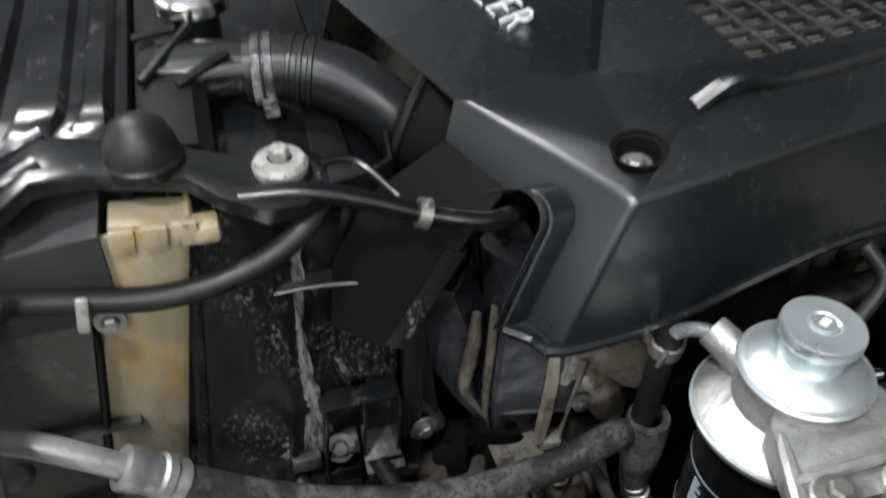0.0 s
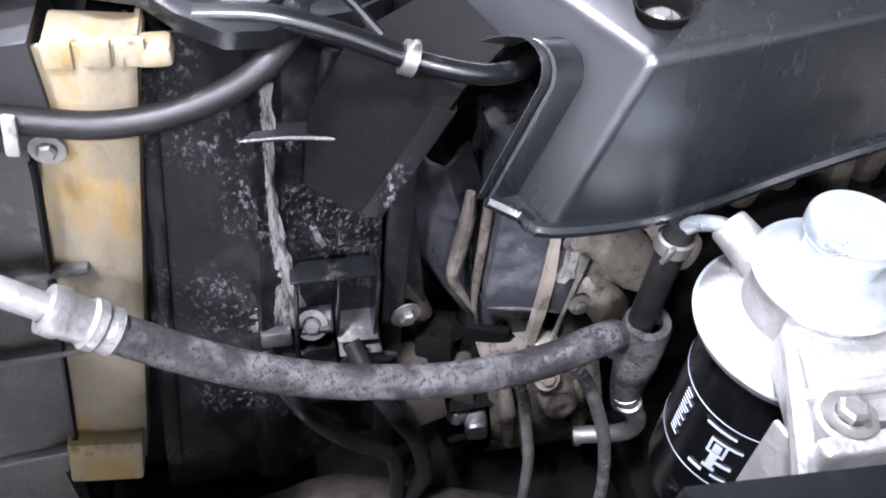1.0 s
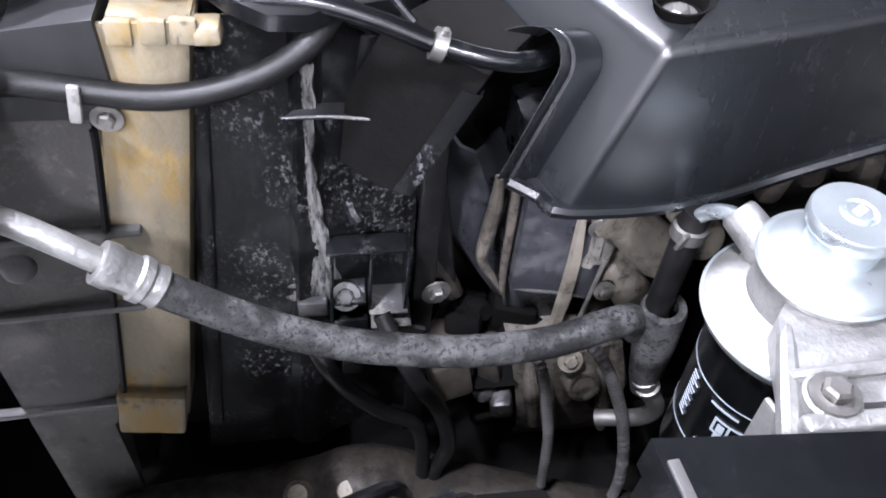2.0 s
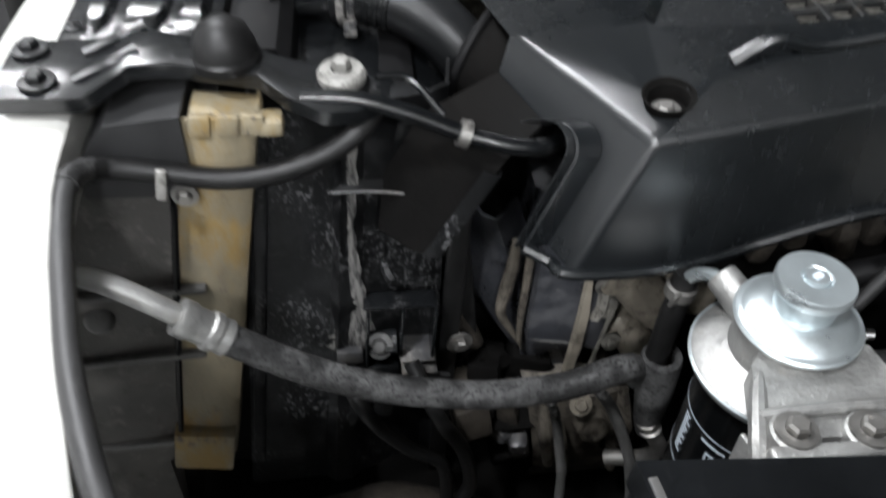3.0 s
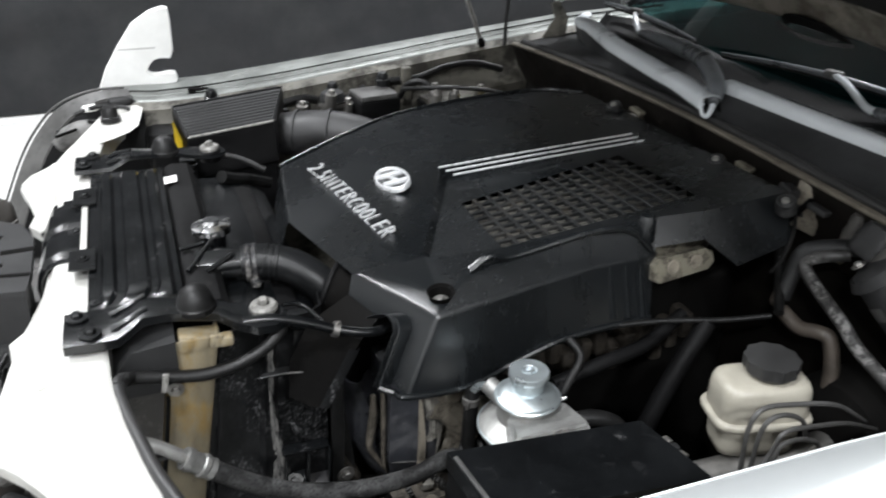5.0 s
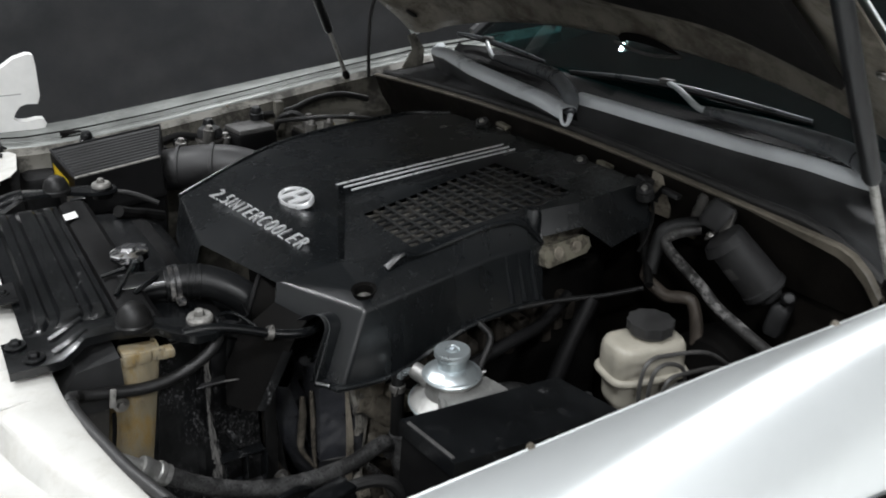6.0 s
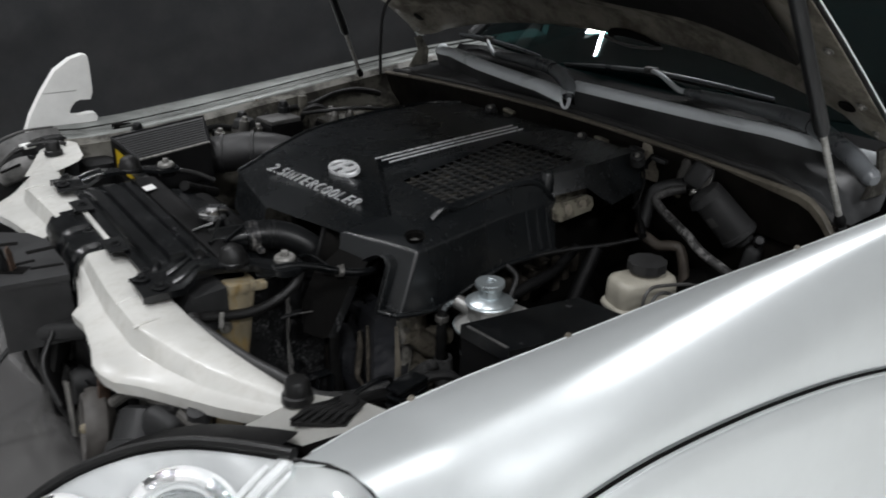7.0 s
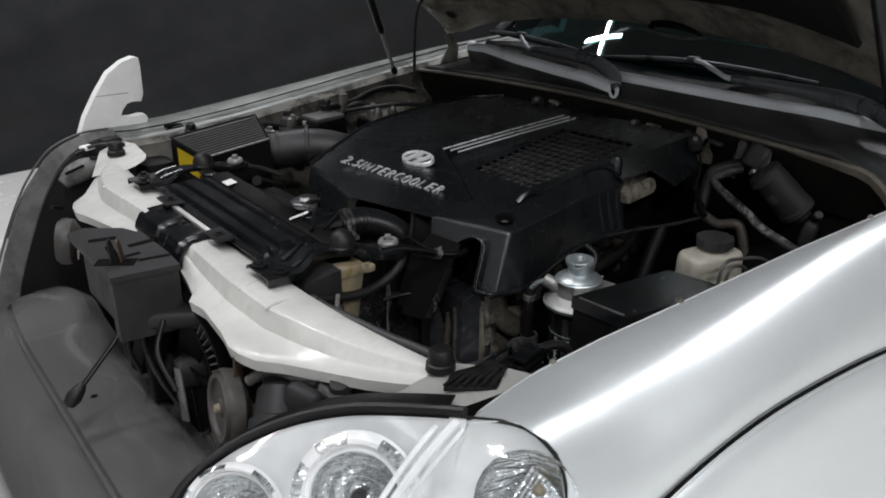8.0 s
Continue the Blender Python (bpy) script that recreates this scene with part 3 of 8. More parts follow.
def cowl():
    ys = np.linspace(0.06, 1.625, 60)
    rows = [[(0.945, y, flange_top(y) - 0.008 - 0.02 * max(0.0, 1 - y / 0.3)), (0.942, y, flange_top(y) - 0.003), (0.945, y, flange_top(y)), (0.954, y, flange_top(y) + 0.001), (0.958, y, flange_top(y) - 0.012)] for y in ys]
    part("flange", loft(rows, thick=0.0012), EDGE, car, "dusty tan weld flange along the firewall")
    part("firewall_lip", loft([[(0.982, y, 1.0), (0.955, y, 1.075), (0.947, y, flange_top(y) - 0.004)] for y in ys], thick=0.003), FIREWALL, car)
    seal = tube([(0.966, y, flange_top(y) + 0.003) for y in np.linspace(0.07, 1.6, 14)], 0.009, 10, 4)
    add(seal, tube([(0.979, y, flange_top(y) + 0.001) for y in np.linspace(0.07, 1.6, 8)], 0.007, 8, 3))
    part("cowl_seal", seal, SEAL, car, "black rubber seal along the flange")
    # dark face, top and trough, in two sections that overlap at the middle wiper
    panel = None
    for y0, y1, forward in ((0.06, 0.85, False), (0.8, 1.61, True)):
        rows, lip, pit = [], [], []
        for y in np.linspace(y0, y1, 40):
            x, z = cowl_front(y, forward)
            base = flange_top(y)
            rows.append([(0.982, y, base - 0.014), (0.986, y, base + 0.002), (x + 0.01 if forward else max(0.99, x - 0.03), y, base + 0.014), (x - 0.002, y, z - 0.02), (x - 0.001, y, z - 0.01), (x + 0.004, y, z - 0.003), (x + 0.012, y, z - 0.001)])
            w = 0.046 * (1.0 - 0.3 * min(1.0, abs(y - 0.8) / 0.8) ** 2) if forward else 0.03 * (0.5 + 0.5 * min(1.0, max(0.0, (y - y0) / 0.5)))
            lip.append([(x - 0.0035, y, z - 0.018), (x - 0.0035, y, z - 0.01), (x - 0.001, y, z - 0.003), (x + 0.005, y, z + 0.0015), (x + 0.5 * w, y, z + 0.0035), (x + 0.85 * w, y, z + 0.0015), (x + w, y, z - 0.004)])
            pit.append([(x + w - 0.004, y, z - 0.003), (x + w, y, z - 0.02), (x + w + 0.006, y, z - 0.035), (max(1.1, x + w + 0.02), y, z - 0.04), (max(1.165, x + 0.09), y, z + 0.004)])
        panel = part("cowl_panel", loft(rows, thick=0.002), COWL, car, "weathered black plastic cowl panel below the windscreen", sharp=60)
        # lip split off to carry the rounded edge's highlight as a pale colour
        part("cowl_lip", loft(lip, thick=0.001), COWL_LIP, panel, "leading edge of the cowl with its highlight painted pale", sharp=70)
        part("cowl_trough", loft(pit, thick=0.001), BLACK_MATT, panel, "black trough behind the cowl edge", sharp=60)
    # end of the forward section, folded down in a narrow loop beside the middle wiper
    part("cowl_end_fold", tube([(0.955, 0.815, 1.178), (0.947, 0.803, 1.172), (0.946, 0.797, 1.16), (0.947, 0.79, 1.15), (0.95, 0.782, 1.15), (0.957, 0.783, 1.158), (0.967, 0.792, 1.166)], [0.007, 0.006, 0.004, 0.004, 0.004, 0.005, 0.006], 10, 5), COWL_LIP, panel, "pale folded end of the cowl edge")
    for k in range(26):
        y = 0.2 + 0.021 * k
        x, z = cowl_front(y, False)
        part("vent_slat", block((0.026, 0.004, 0.006), pose(x + 0.045, y, z - 0.006, 0, 14, 0), 0.001), COWL, panel)
    # windscreen
    rows = []
    for i in range(31):
        y = MID - 0.74 + 1.48 * i / 30
        d = (y - MID) / 0.74
        rows.append([(1.155 + 0.10 * abs(d) ** 2.4 + 0.62 * s, MID + (y - MID) * (1 - 0.1 * s), 1.195 + 0.44 * s + 0.025 * math.sin(s * math.pi) * (1 - d * d)) for s in np.linspace(0, 1, 13)])
    part("windscreen", loft(rows, thick=0.005), SCREEN, car, "dark tinted windscreen glass", sharp=60)
    rim = [rows[0][j] for j in range(13)]
    part("pillar", tube(rim, 0.02, 10, 3), BLACK_SATIN, car)
    part("pillar", tube([r for r in rows[-1]], 0.02, 10, 3), BLACK_SATIN, car)
    # dashboard and dark cabin behind the glass
    part("dashboard", loft([[(1.2 + 0.05 * abs(t), MID + 0.7 * t, 1.14), (1.45, MID + 0.7 * t, 1.16 + 0.02 * math.cos(3 * t)), (1.75, MID + 0.7 * t, 1.18), (1.82, MID + 0.7 * t, 1.05), (1.85, MID + 0.7 * t, 0.6)] for t in np.linspace(-1, 1, 15)], thick=0.01), BLACK_MATT, car, "black dashboard behind the glass")
    roof = [[(1.74 + 1.4 * s, MID + 0.68 * t, 1.645 + 0.06 * math.sin(s * 2.2) + 0.03 * (1 - t * t)) for t in np.linspace(-1, 1, 13)] for s in np.linspace(0, 1, 9)]
    part("roof", loft(roof, thick=0.02), SILVER, car)
    for sign in (-1, 1):
        part("door", loft([[(1.7 + 1.44 * s, MID + sign * (0.7 + 0.24 * k), 1.66 - 1.26 * q) for q, k in ((0, 0), (0.25, 0.55), (0.45, 0.92), (0.7, 1), (1, 0.9))] for s in np.linspace(0, 1, 5)], thick=0.03), SILVER, car)
    part("rear_panel", block((0.04, 1.7, 1.2), pose(3.14, MID, 1.0), 0.01), SILVER, car)
    part("cabin_floor", block((2.2, 1.6, 0.06), pose(2.05, MID, 0.42), 0.01), DARK, car)


cowl()


def wiper(parent, arm, hook, blade):
    """Thick painted arm lying along the cowl, a bent hook at its end and the thin blade under that."""
    pv = part("wiper_arm", tube(arm, [0.016, 0.0185, 0.018, 0.017, 0.0135, 0.009][:len(arm)], 14, 6), WIPER, parent, "dark grey painted wiper arm")
    base, way = Vector(arm[0]), Vector(arm[1]) - Vector(arm[0])
    part("arm_root", lathe([(0, 0.014), (0.009, 0.013), (0.0145, 0.006), (0.017, -0.004), (0.014, -0.014)], aim(base, -way), 18), WIPER, pv, "rounded root of the wiper arm")
    k = Vector(arm[2])
    part("arm_joint", lathe([(0.0175, -0.0012), (0.0187, -0.0008), (0.0187, 0.0008), (0.0175, 0.0012)], aim(k, Vector(arm[3]) - Vector(arm[1])), 20), DARK, pv, "dark joint across the arm")
    part("wiper_hook", tube(hook, [0.0075, 0.0062, 0.0058, 0.0052], 10, 6), COWL_LIP, pv, "pale hook of the wiper arm")
    top = Vector(hook[-1])
    part("blade_clip", block((0.016, 0.034, 0.014), Matrix.Translation(top) @ pose(0, 0, 0, 0, 0, 12), 0.004), CONDUIT, pv, "worn clip joining hook and blade")
    a, b = Vector(blade[0]), Vector(blade[1])
    mid = top + Vector((0.006, 0, -0.006))
    part("wiper_blade", tube([a, a.lerp(mid, 0.5) + Vector((0, 0, 0.003)), mid, b.lerp(mid, 0.5) + Vector((0, 0, 0.003)), b], [0.003, 0.0045, 0.006, 0.0045, 0.003], 8, 5), WIPER, pv, "thin wiper blade frame")
    part("blade_rubber", tube([a + Vector((0.004, 0, -0.007)), mid + Vector((0.004, 0, -0.008)), b + Vector((0.004, 0, -0.007))], 0.003, 6, 4), RUBBER, pv)


wiper(car, [(0.988, 0.818, 1.171), (1.006, 0.842, 1.19), (1.055, 0.95, 1.204), (1.076, 1.05, 1.204), (1.09, 1.16, 1.2), (1.101, 1.25, 1.195)],
      [(1.1, 1.245, 1.195), (1.106, 1.275, 1.196), (1.126, 1.325, 1.216), (1.138, 1.34, 1.226)], [(1.145, 1.5, 1.218), (1.14, 1.1, 1.208)])
wiper(car, [(0.985, 0.034, 1.17), (1.02, 0.1, 1.19), (1.09, 0.22, 1.206), (1.107, 0.3, 1.21), (1.104, 0.44, 1.213), (1.098, 0.55, 1.213)],
      [(1.098, 0.545, 1.213), (1.099, 0.575, 1.215), (1.128, 0.65, 1.23), (1.145, 0.7, 1.234)], [(1.12, 0.98, 1.208), (1.2, 0.39, 1.216)])


HOOD_AT, HOOD_TILT = (1.085, MID, 1.225), 38.5


def hood():
    """Open hood: built lying along -x from its hinge line, then tilted up."""
    m = pose(*HOOD_AT) @ pose(0, 0, 0, 0, HOOD_TILT, 0)

    def width(u):
        return ramp(u, (-0.1, 0.3, 0.9, 1.1, 1.2), (0.8, 0.8, 0.775, 0.72, 0.58))

    def rear(v):
        return -0.003 - 0.01 * abs(v) ** 1.6

    def crown(v):
        return 0.1 - 0.12 * abs(v) ** 2.4

    def spot(s, v, h):
        """s: metres ahead of the curved rear edge, v: -1..1 across, h: height over the frame's underside."""
        u = s + rear(v) * max(0.0, 1 - s / 1.2)
        return m @ Vector((-u, v * width(u), crown(v) * (1 - 0.25 * s) + h - 0.07 * max(0, s - 0.8) ** 1.5))

    ss = [0, 0.012, 0.03, 0.06, 0.1, 0.16, 0.2, 0.24, 0.35, 0.5, 0.7, 0.9, 1.05, 1.15, 1.22]
    vs = np.linspace(-1, 1, 41)
    outer = [[spot(q * 1.01 - 0.006, v * 1.006, 0.034 - 0.024 * abs(v) ** 14 - 0.016 * max(0.0, 1 - q / 0.04)) for v in vs] for q in ss]
    top = part("hood", loft(outer, thick=-0.002), SILVER, car, "silver hood propped open on gas struts", sharp=50)
    # pressed frame: rolled rear edge, channel behind it, raised side rails
    inner = []
    for q in ss:
        row = []
        for v in vs:
            roll = -0.006 * math.exp(-((q - 0.03) / 0.02) ** 2)
            bead = -0.012 * math.exp(-((q - 0.15) / 0.03) ** 2) * (1 - abs(v) ** 8)
            rail = -0.012 * math.exp(-((abs(v) - 0.92) / 0.05) ** 2)
            pit = 0.016 * math.exp(-((q - 0.085) / 0.03) ** 2) * (1 - abs(v) ** 6)
            row.append(spot(q, v * 0.992, 0.006 + roll + bead + rail + pit))
        inner.append(row)
    frame_ob = part("hood_frame", loft(inner, thick=0.003), HOOD_INNER, top, "dusty beige pressed frame under the hood", sharp=40)
    pad = [[spot(q + 0.012 * math.cos(9 * v), v, -0.012 + 0.005 * math.sin(11 * v) * math.sin(9 * q)) for v in np.linspace(-0.84, 0.84, 31)] for q in np.linspace(0.21, 1.02, 16)]
    part("insulation_pad", loft(pad, thick=0.012), FELT, top, "black felt insulation pad under the hood")
    # oval recess at the middle of the rear edge, its shade painted near-black
    rec = [[spot(0.0 + 0.05 * r * math.sin(a), -0.1 + 0.105 * math.cos(a) * (0.6 + 0.4 * r), -0.006 - 0.012 * (1 - r) * math.sin(a)) for r in (0.55, 0.8, 1.0)] for a in np.linspace(0, math.pi, 18)]
    part("latch_recess", loft(rec, thick=0.003), DARK, frame_ob, "oval recess in the rear edge with its shade painted near-black")
    part("recess_rim", tube([spot(0.004, -0.1 + 0.12 * t, -0.012 - 0.012 * (1 - t * t)) for t in np.linspace(-1, 1, 9)], 0.0035, 8, 3), CONDUIT, frame_ob, "grey edge of the recess")
    for v in (-0.895, 0.895):
        n = m.to_3x3() @ Vector((0, 0, -1))
        part("access_hole", lathe([(0, 0.0015), (0.013, 0.0015), (0.016, 0.003), (0.018, 0.0)], aim(spot(0.085, v, -0.006), n), 22), DARK, frame_ob)
        part("hinge", plate([(1.03, 1.11), (1.1, 1.11), (1.105, 1.16), (1.075, 1.205), (1.05, 1.2), (1.065, 1.16)], -0.003, 0.003, Matrix.Translation((0, MID + v * 0.868, 0)) @ pose(0, 0, 0, 90, 0, 0), 0.001), WHITE_DIRTY, car, "dusty painted hinge plate of the hood")
        for q in (0.035, 0.13, 0.3):
            bolt(frame_ob, spot(q, v * 1.07, -0.006), n, 0.0055, DULL_STEEL)
    return spot


hood_spot = hood()


def gas_strut(base, top, joint, label):
    st = empty("gas_strut", label, "gas strut", "hood struts", at=base)
    b, t = Vector(base), Vector(top)
    d = t - b
    part("rod", tube([b, b + d * joint], 0.006, 12, 1), WASHER, st, "dull steel rod")
    part("cylinder", tube([b + d * joint, b + d * (joint + 0.02), b + d * 0.97, t], [0.009, 0.0125, 0.0125, 0.012], 14, 1), BLACK_SATIN, st, "black cylinder")
    part("ball_socket", lathe([(0, -0.012), (0.009, -0.008), (0.011, 0.004), (0.006, 0.016), (0, 0.018)], aim(b, d), 12), BLACK_MATT, st)
    return st


gas_strut((0.919, 0.037, 1.1), hood_spot(0.5, -0.99, 0.0), 0.4, "black gas strut with dull steel rod holding the hood")
gas_strut((0.862, 1.645, 1.1), hood_spot(0.5, 0.975, 0.0), 0.3, "black gas strut with dull rod beside the dark cloth")
part("washer_hose", tube([(0.91, 1.6, 1.1), (0.915, 1.602, 1.2), (0.93, 1.6, 1.3), (0.96, 1.56, 1.36)], 0.005, 8, 5), RUBBER, car, "thin black hose running up to the hood")


def radiator_support():
    """White pressed steel wings either side of the lock panel."""
    def wing(name, far):
        def f(p):
            if far:
                # the far wing stands a little further forward towards its outer end
                return (p[0] - ramp(p[1], (0.18, 0.3, 0.4, 0.47, 0.62), (0.04, 0.03, 0.02, 0.015, 0.0)), 2 * MID + 0.02 - p[1], p[2] + ramp(p[1], (0.18, 0.3, 0.47), (0.018, 0.012, 0.0)))
            return p
        ys = [0.69 if far else 0.797, 0.68, 0.668, 0.655, 0.61, 0.56, 0.52, 0.47, 0.44, 0.41, 0.38, 0.35, 0.32, 0.27, 0.225, 0.185]
        if not far:
            ys[1:1] = [0.785, 0.75, 0.71]
        rows = []
        for y in ys:
            back = ramp(y, (0.185, 0.225, 0.29, 0.38, 0.44, 0.49, 0.56, 0.82), (-0.033, -0.049, -0.069, -0.092, -0.103, -0.108, -0.109, -0.125))
            front = ramp(y, (0.185, 0.22, 0.25, 0.285, 0.33, 0.38, 0.46, 0.6, 0.82), (-0.052, -0.074, -0.092, -0.112, -0.136, -0.156, -0.18, -0.186, -0.178))
            z = ramp(y, (0.185, 0.25, 0.45, 0.6, 0.82), (1.0, 1.006, 1.028, 1.03, 1.03))
            lowx = ramp(y, (0.185, 0.22, 0.25, 0.285, 0.33, 0.37, 0.42, 0.47, 0.52, 0.61, 0.655, 0.68, 0.72, 0.797), (-0.072, -0.098, -0.118, -0.145, -0.172, -0.198, -0.245, -0.25, -0.24, -0.231, -0.238, -0.222, -0.213, -0.2))
            lowz = ramp(y, (0.185, 0.25, 0.35, 0.44, 0.6, 0.82), (0.985, 0.978, 0.978, 0.983, 0.984, 0.985))
            step = ramp(y, (0.185, 0.3, 0.45, 0.6, 0.72, 0.82), (0.006, 0.02, 0.032, 0.034, 0.028, 0.014))
            sx = ramp(y, (0.185, 0.22, 0.3, 0.45, 0.82), (0.003, 0.006, 0.012, 0.012, 0.008))
            rows.append([f(p) for p in ((back + 0.004, y, z - 0.045), (back + 0.002, y, z - 0.004), (back - 0.004, y, z), ((back + front) / 2, y, z + 0.0015), (front + 0.005, y, z), (front, y, z - 0.003), (front - sx, y, z - step), (front - sx - 0.004, y, z - step - 0.002), ((front - sx) * 0.4 + lowx * 0.6, y, (z - step) * 0.45 + lowz * 0.55), (lowx + 0.005, y, lowz + 0.003), (lowx, y, lowz - 0.001), (lowx + 0.003, y, lowz - 0.02))])
        w = part(name, loft(rows, thick=0.0025), WHITE, car, "white painted pressed steel radiator support", sharp=32)
        shelf = [f(p) for p in ((-0.128, 0.2, 0.985), (-0.03, 0.2, 1.0), (0.02, 0.13, 1.005), (0.03, 0.085, 1.012), (-0.02, 0.075, 1.015), (-0.09, 0.1, 1.0))]
        if far:
            # broad rounded plate under the stopper
            shelf = [(-0.14, 1.5, 1.004), (-0.175, 1.42, 1.0), (-0.126, 1.33, 1.026), (-0.09, 1.345, 1.03), (-0.055, 1.385, 1.029), (-0.036, 1.43, 1.028), (-0.028, 1.5, 1.027), (-0.022, 1.56, 1.027), (-0.036, 1.59, 1.027), (-0.07, 1.595, 1.024), (-0.11, 1.57, 1.018)]
        bm = bm_new()
        a = [bm.verts.new(p) for p in shelf]
        bm.faces.new(a)
        bmesh.ops.solidify(bm, geom=bm.faces[:], thickness=0.004)
        part("corner_plate", bm, WHITE, w)
        for y in (0.468, 0.56):
            part("ridge", tube([f((-0.186, y, 1.0265)), f((-0.165, y + 0.002, 1.0295)), f((-0.14, y + 0.003, 1.0285))], [0.002, 0.003, 0.002], 8, 4), WHITE, w)
        if not far:
            part("slot", plate([(-0.016, -0.004), (0.016, -0.004), (0.02, 0), (0.016, 0.004), (-0.016, 0.004), (-0.02, 0)], 0.004, 0.0055, Matrix.Translation((-0.018, 0.147, 0.9995)) @ pose(0, 0, 0, 0, 0, -25), 0), DARK, w)
        return w
    wing("radiator_support", False)
    wing("radiator_support", True)
    for far in (False, True):
        st = part("rubber_stopper", lathe([(0, 0.032), (0.014, 0.032), (0.017, 0.028), (0.018, 0.012), (0.021, 0.01), (0.022, 0)], pose(-0.05, 0.196, 1.0) if not far else pose(-0.092, 1.486, 1.026), 24), RUBBER, None)
        tagged(st, "black rubber hood stopper on the white support", "stopper", "hood stoppers")
    pad = empty("vent_pad", "black ribbed rubber pad beside the headlight", "pad", at=(-0.035, 0.135, 1.0))
    part("base", plate([(-0.086, 0.142), (-0.03, 0.098), (0.016, 0.129), (0.011, 0.155), (-0.054, 0.166)], 1.003, 1.009, bev=0.003), RUBBER, pad)
    for k in range(6):
        t = k / 5
        a, b = Vector((-0.084 + 0.05 * t, 0.143 - 0.04 * t, 1.011)), Vector((-0.01 + 0.018 * t, 0.155 - 0.03 * t, 1.012))
        part("rib", tube([a, a.lerp(b, 0.35) + Vector((0, 0.002, 0.001)), a.lerp(b, 0.7) - Vector((0, 0.001, 0)), b], [0.0025, 0.0035, 0.0035, 0.002], 8, 4), RUBBER, pad)
    part("cap", lathe([(0, 0.006), (0.012, 0.005), (0.015, 0.0)], pose(-0.002, 0.143, 1.009), 18), RUBBER, pad, "round black cap")


radiator_support()


def bumper():
    """Front bumper top, gently curved in plan, with a pressed crease along it."""
    rows = []
    for i in range(61):
        t = -1 + 2 * i / 60
        y = MID + 0.86 * t
        bow = 0.3 * abs(t) ** 9
        drop = 0.2 * abs(t) ** 11
        hump = 0.035 * math.exp(-((abs(t) - 0.67) / 0.13) ** 2)
        trim = 0.36 * max(0.0, abs(t) - 0.62)
        xs = -0.262 + bow
        prof = [(0.03, -0.02), (0.006, -0.003), (0.0, 0.0), (-0.02, 0.003), (-0.08, 0.004), (-0.13, 0.003), (-0.152, 0.001), (-0.1532, -0.012), (-0.156, -0.016), (-0.1605, -0.016), (-0.164, -0.007), (-0.172, -0.005), (-0.21, -0.006), (-0.26, -0.025), (-0.3, -0.07), (-0.32, -0.14), (-0.325, -0.25), (-0.29, -0.38)]
        rows.append([(xs + dx - trim * max(0.0, 1 + (dx - 0.03) / 0.15), y, 0.7 + dz - drop + hump * max(0.0, 1 + min(0.0, (dx + 0.1) / 0.15))) for dx, dz in prof])
    bp = part("bumper", loft(rows, thick=0.003), GREY_PAINT, car, "grey painted front bumper with a crease line", sharp=60)
    for x, y in ((-0.36, 0.93),):
        part("fixing_hole", lathe([(0, 0.0008), (0.006, 0.0008), (0.0075, 0.0)], pose(x, y, 0.7035), 12), DARK, bp)


bumper()


def wheel(x, y):
    w = part("wheel", lathe([(0.2, -0.1), (0.3, -0.115), (0.35, -0.1), (0.36, -0.06), (0.36, 0.06), (0.35, 0.1), (0.3, 0.115), (0.2, 0.1)], aim((x, y, 0.36), (0, -1, 0)), 48), RUBBER, car, "black tyre")
    part("rim", lathe([(0, 0.05), (0.05, 0.06), (0.08, 0.05), (0.18, 0.07), (0.205, 0.1), (0.205, -0.1), (0, -0.1)], aim((x, y, 0.36), (0, -1 if y < MID else 1, 0)), 40), ALU, w)


for wx in (0.36, 3.05):
    for wy in (0.02, 2 * MID - 0.02):
        wheel(wx, wy)

# ---- engine cover ----


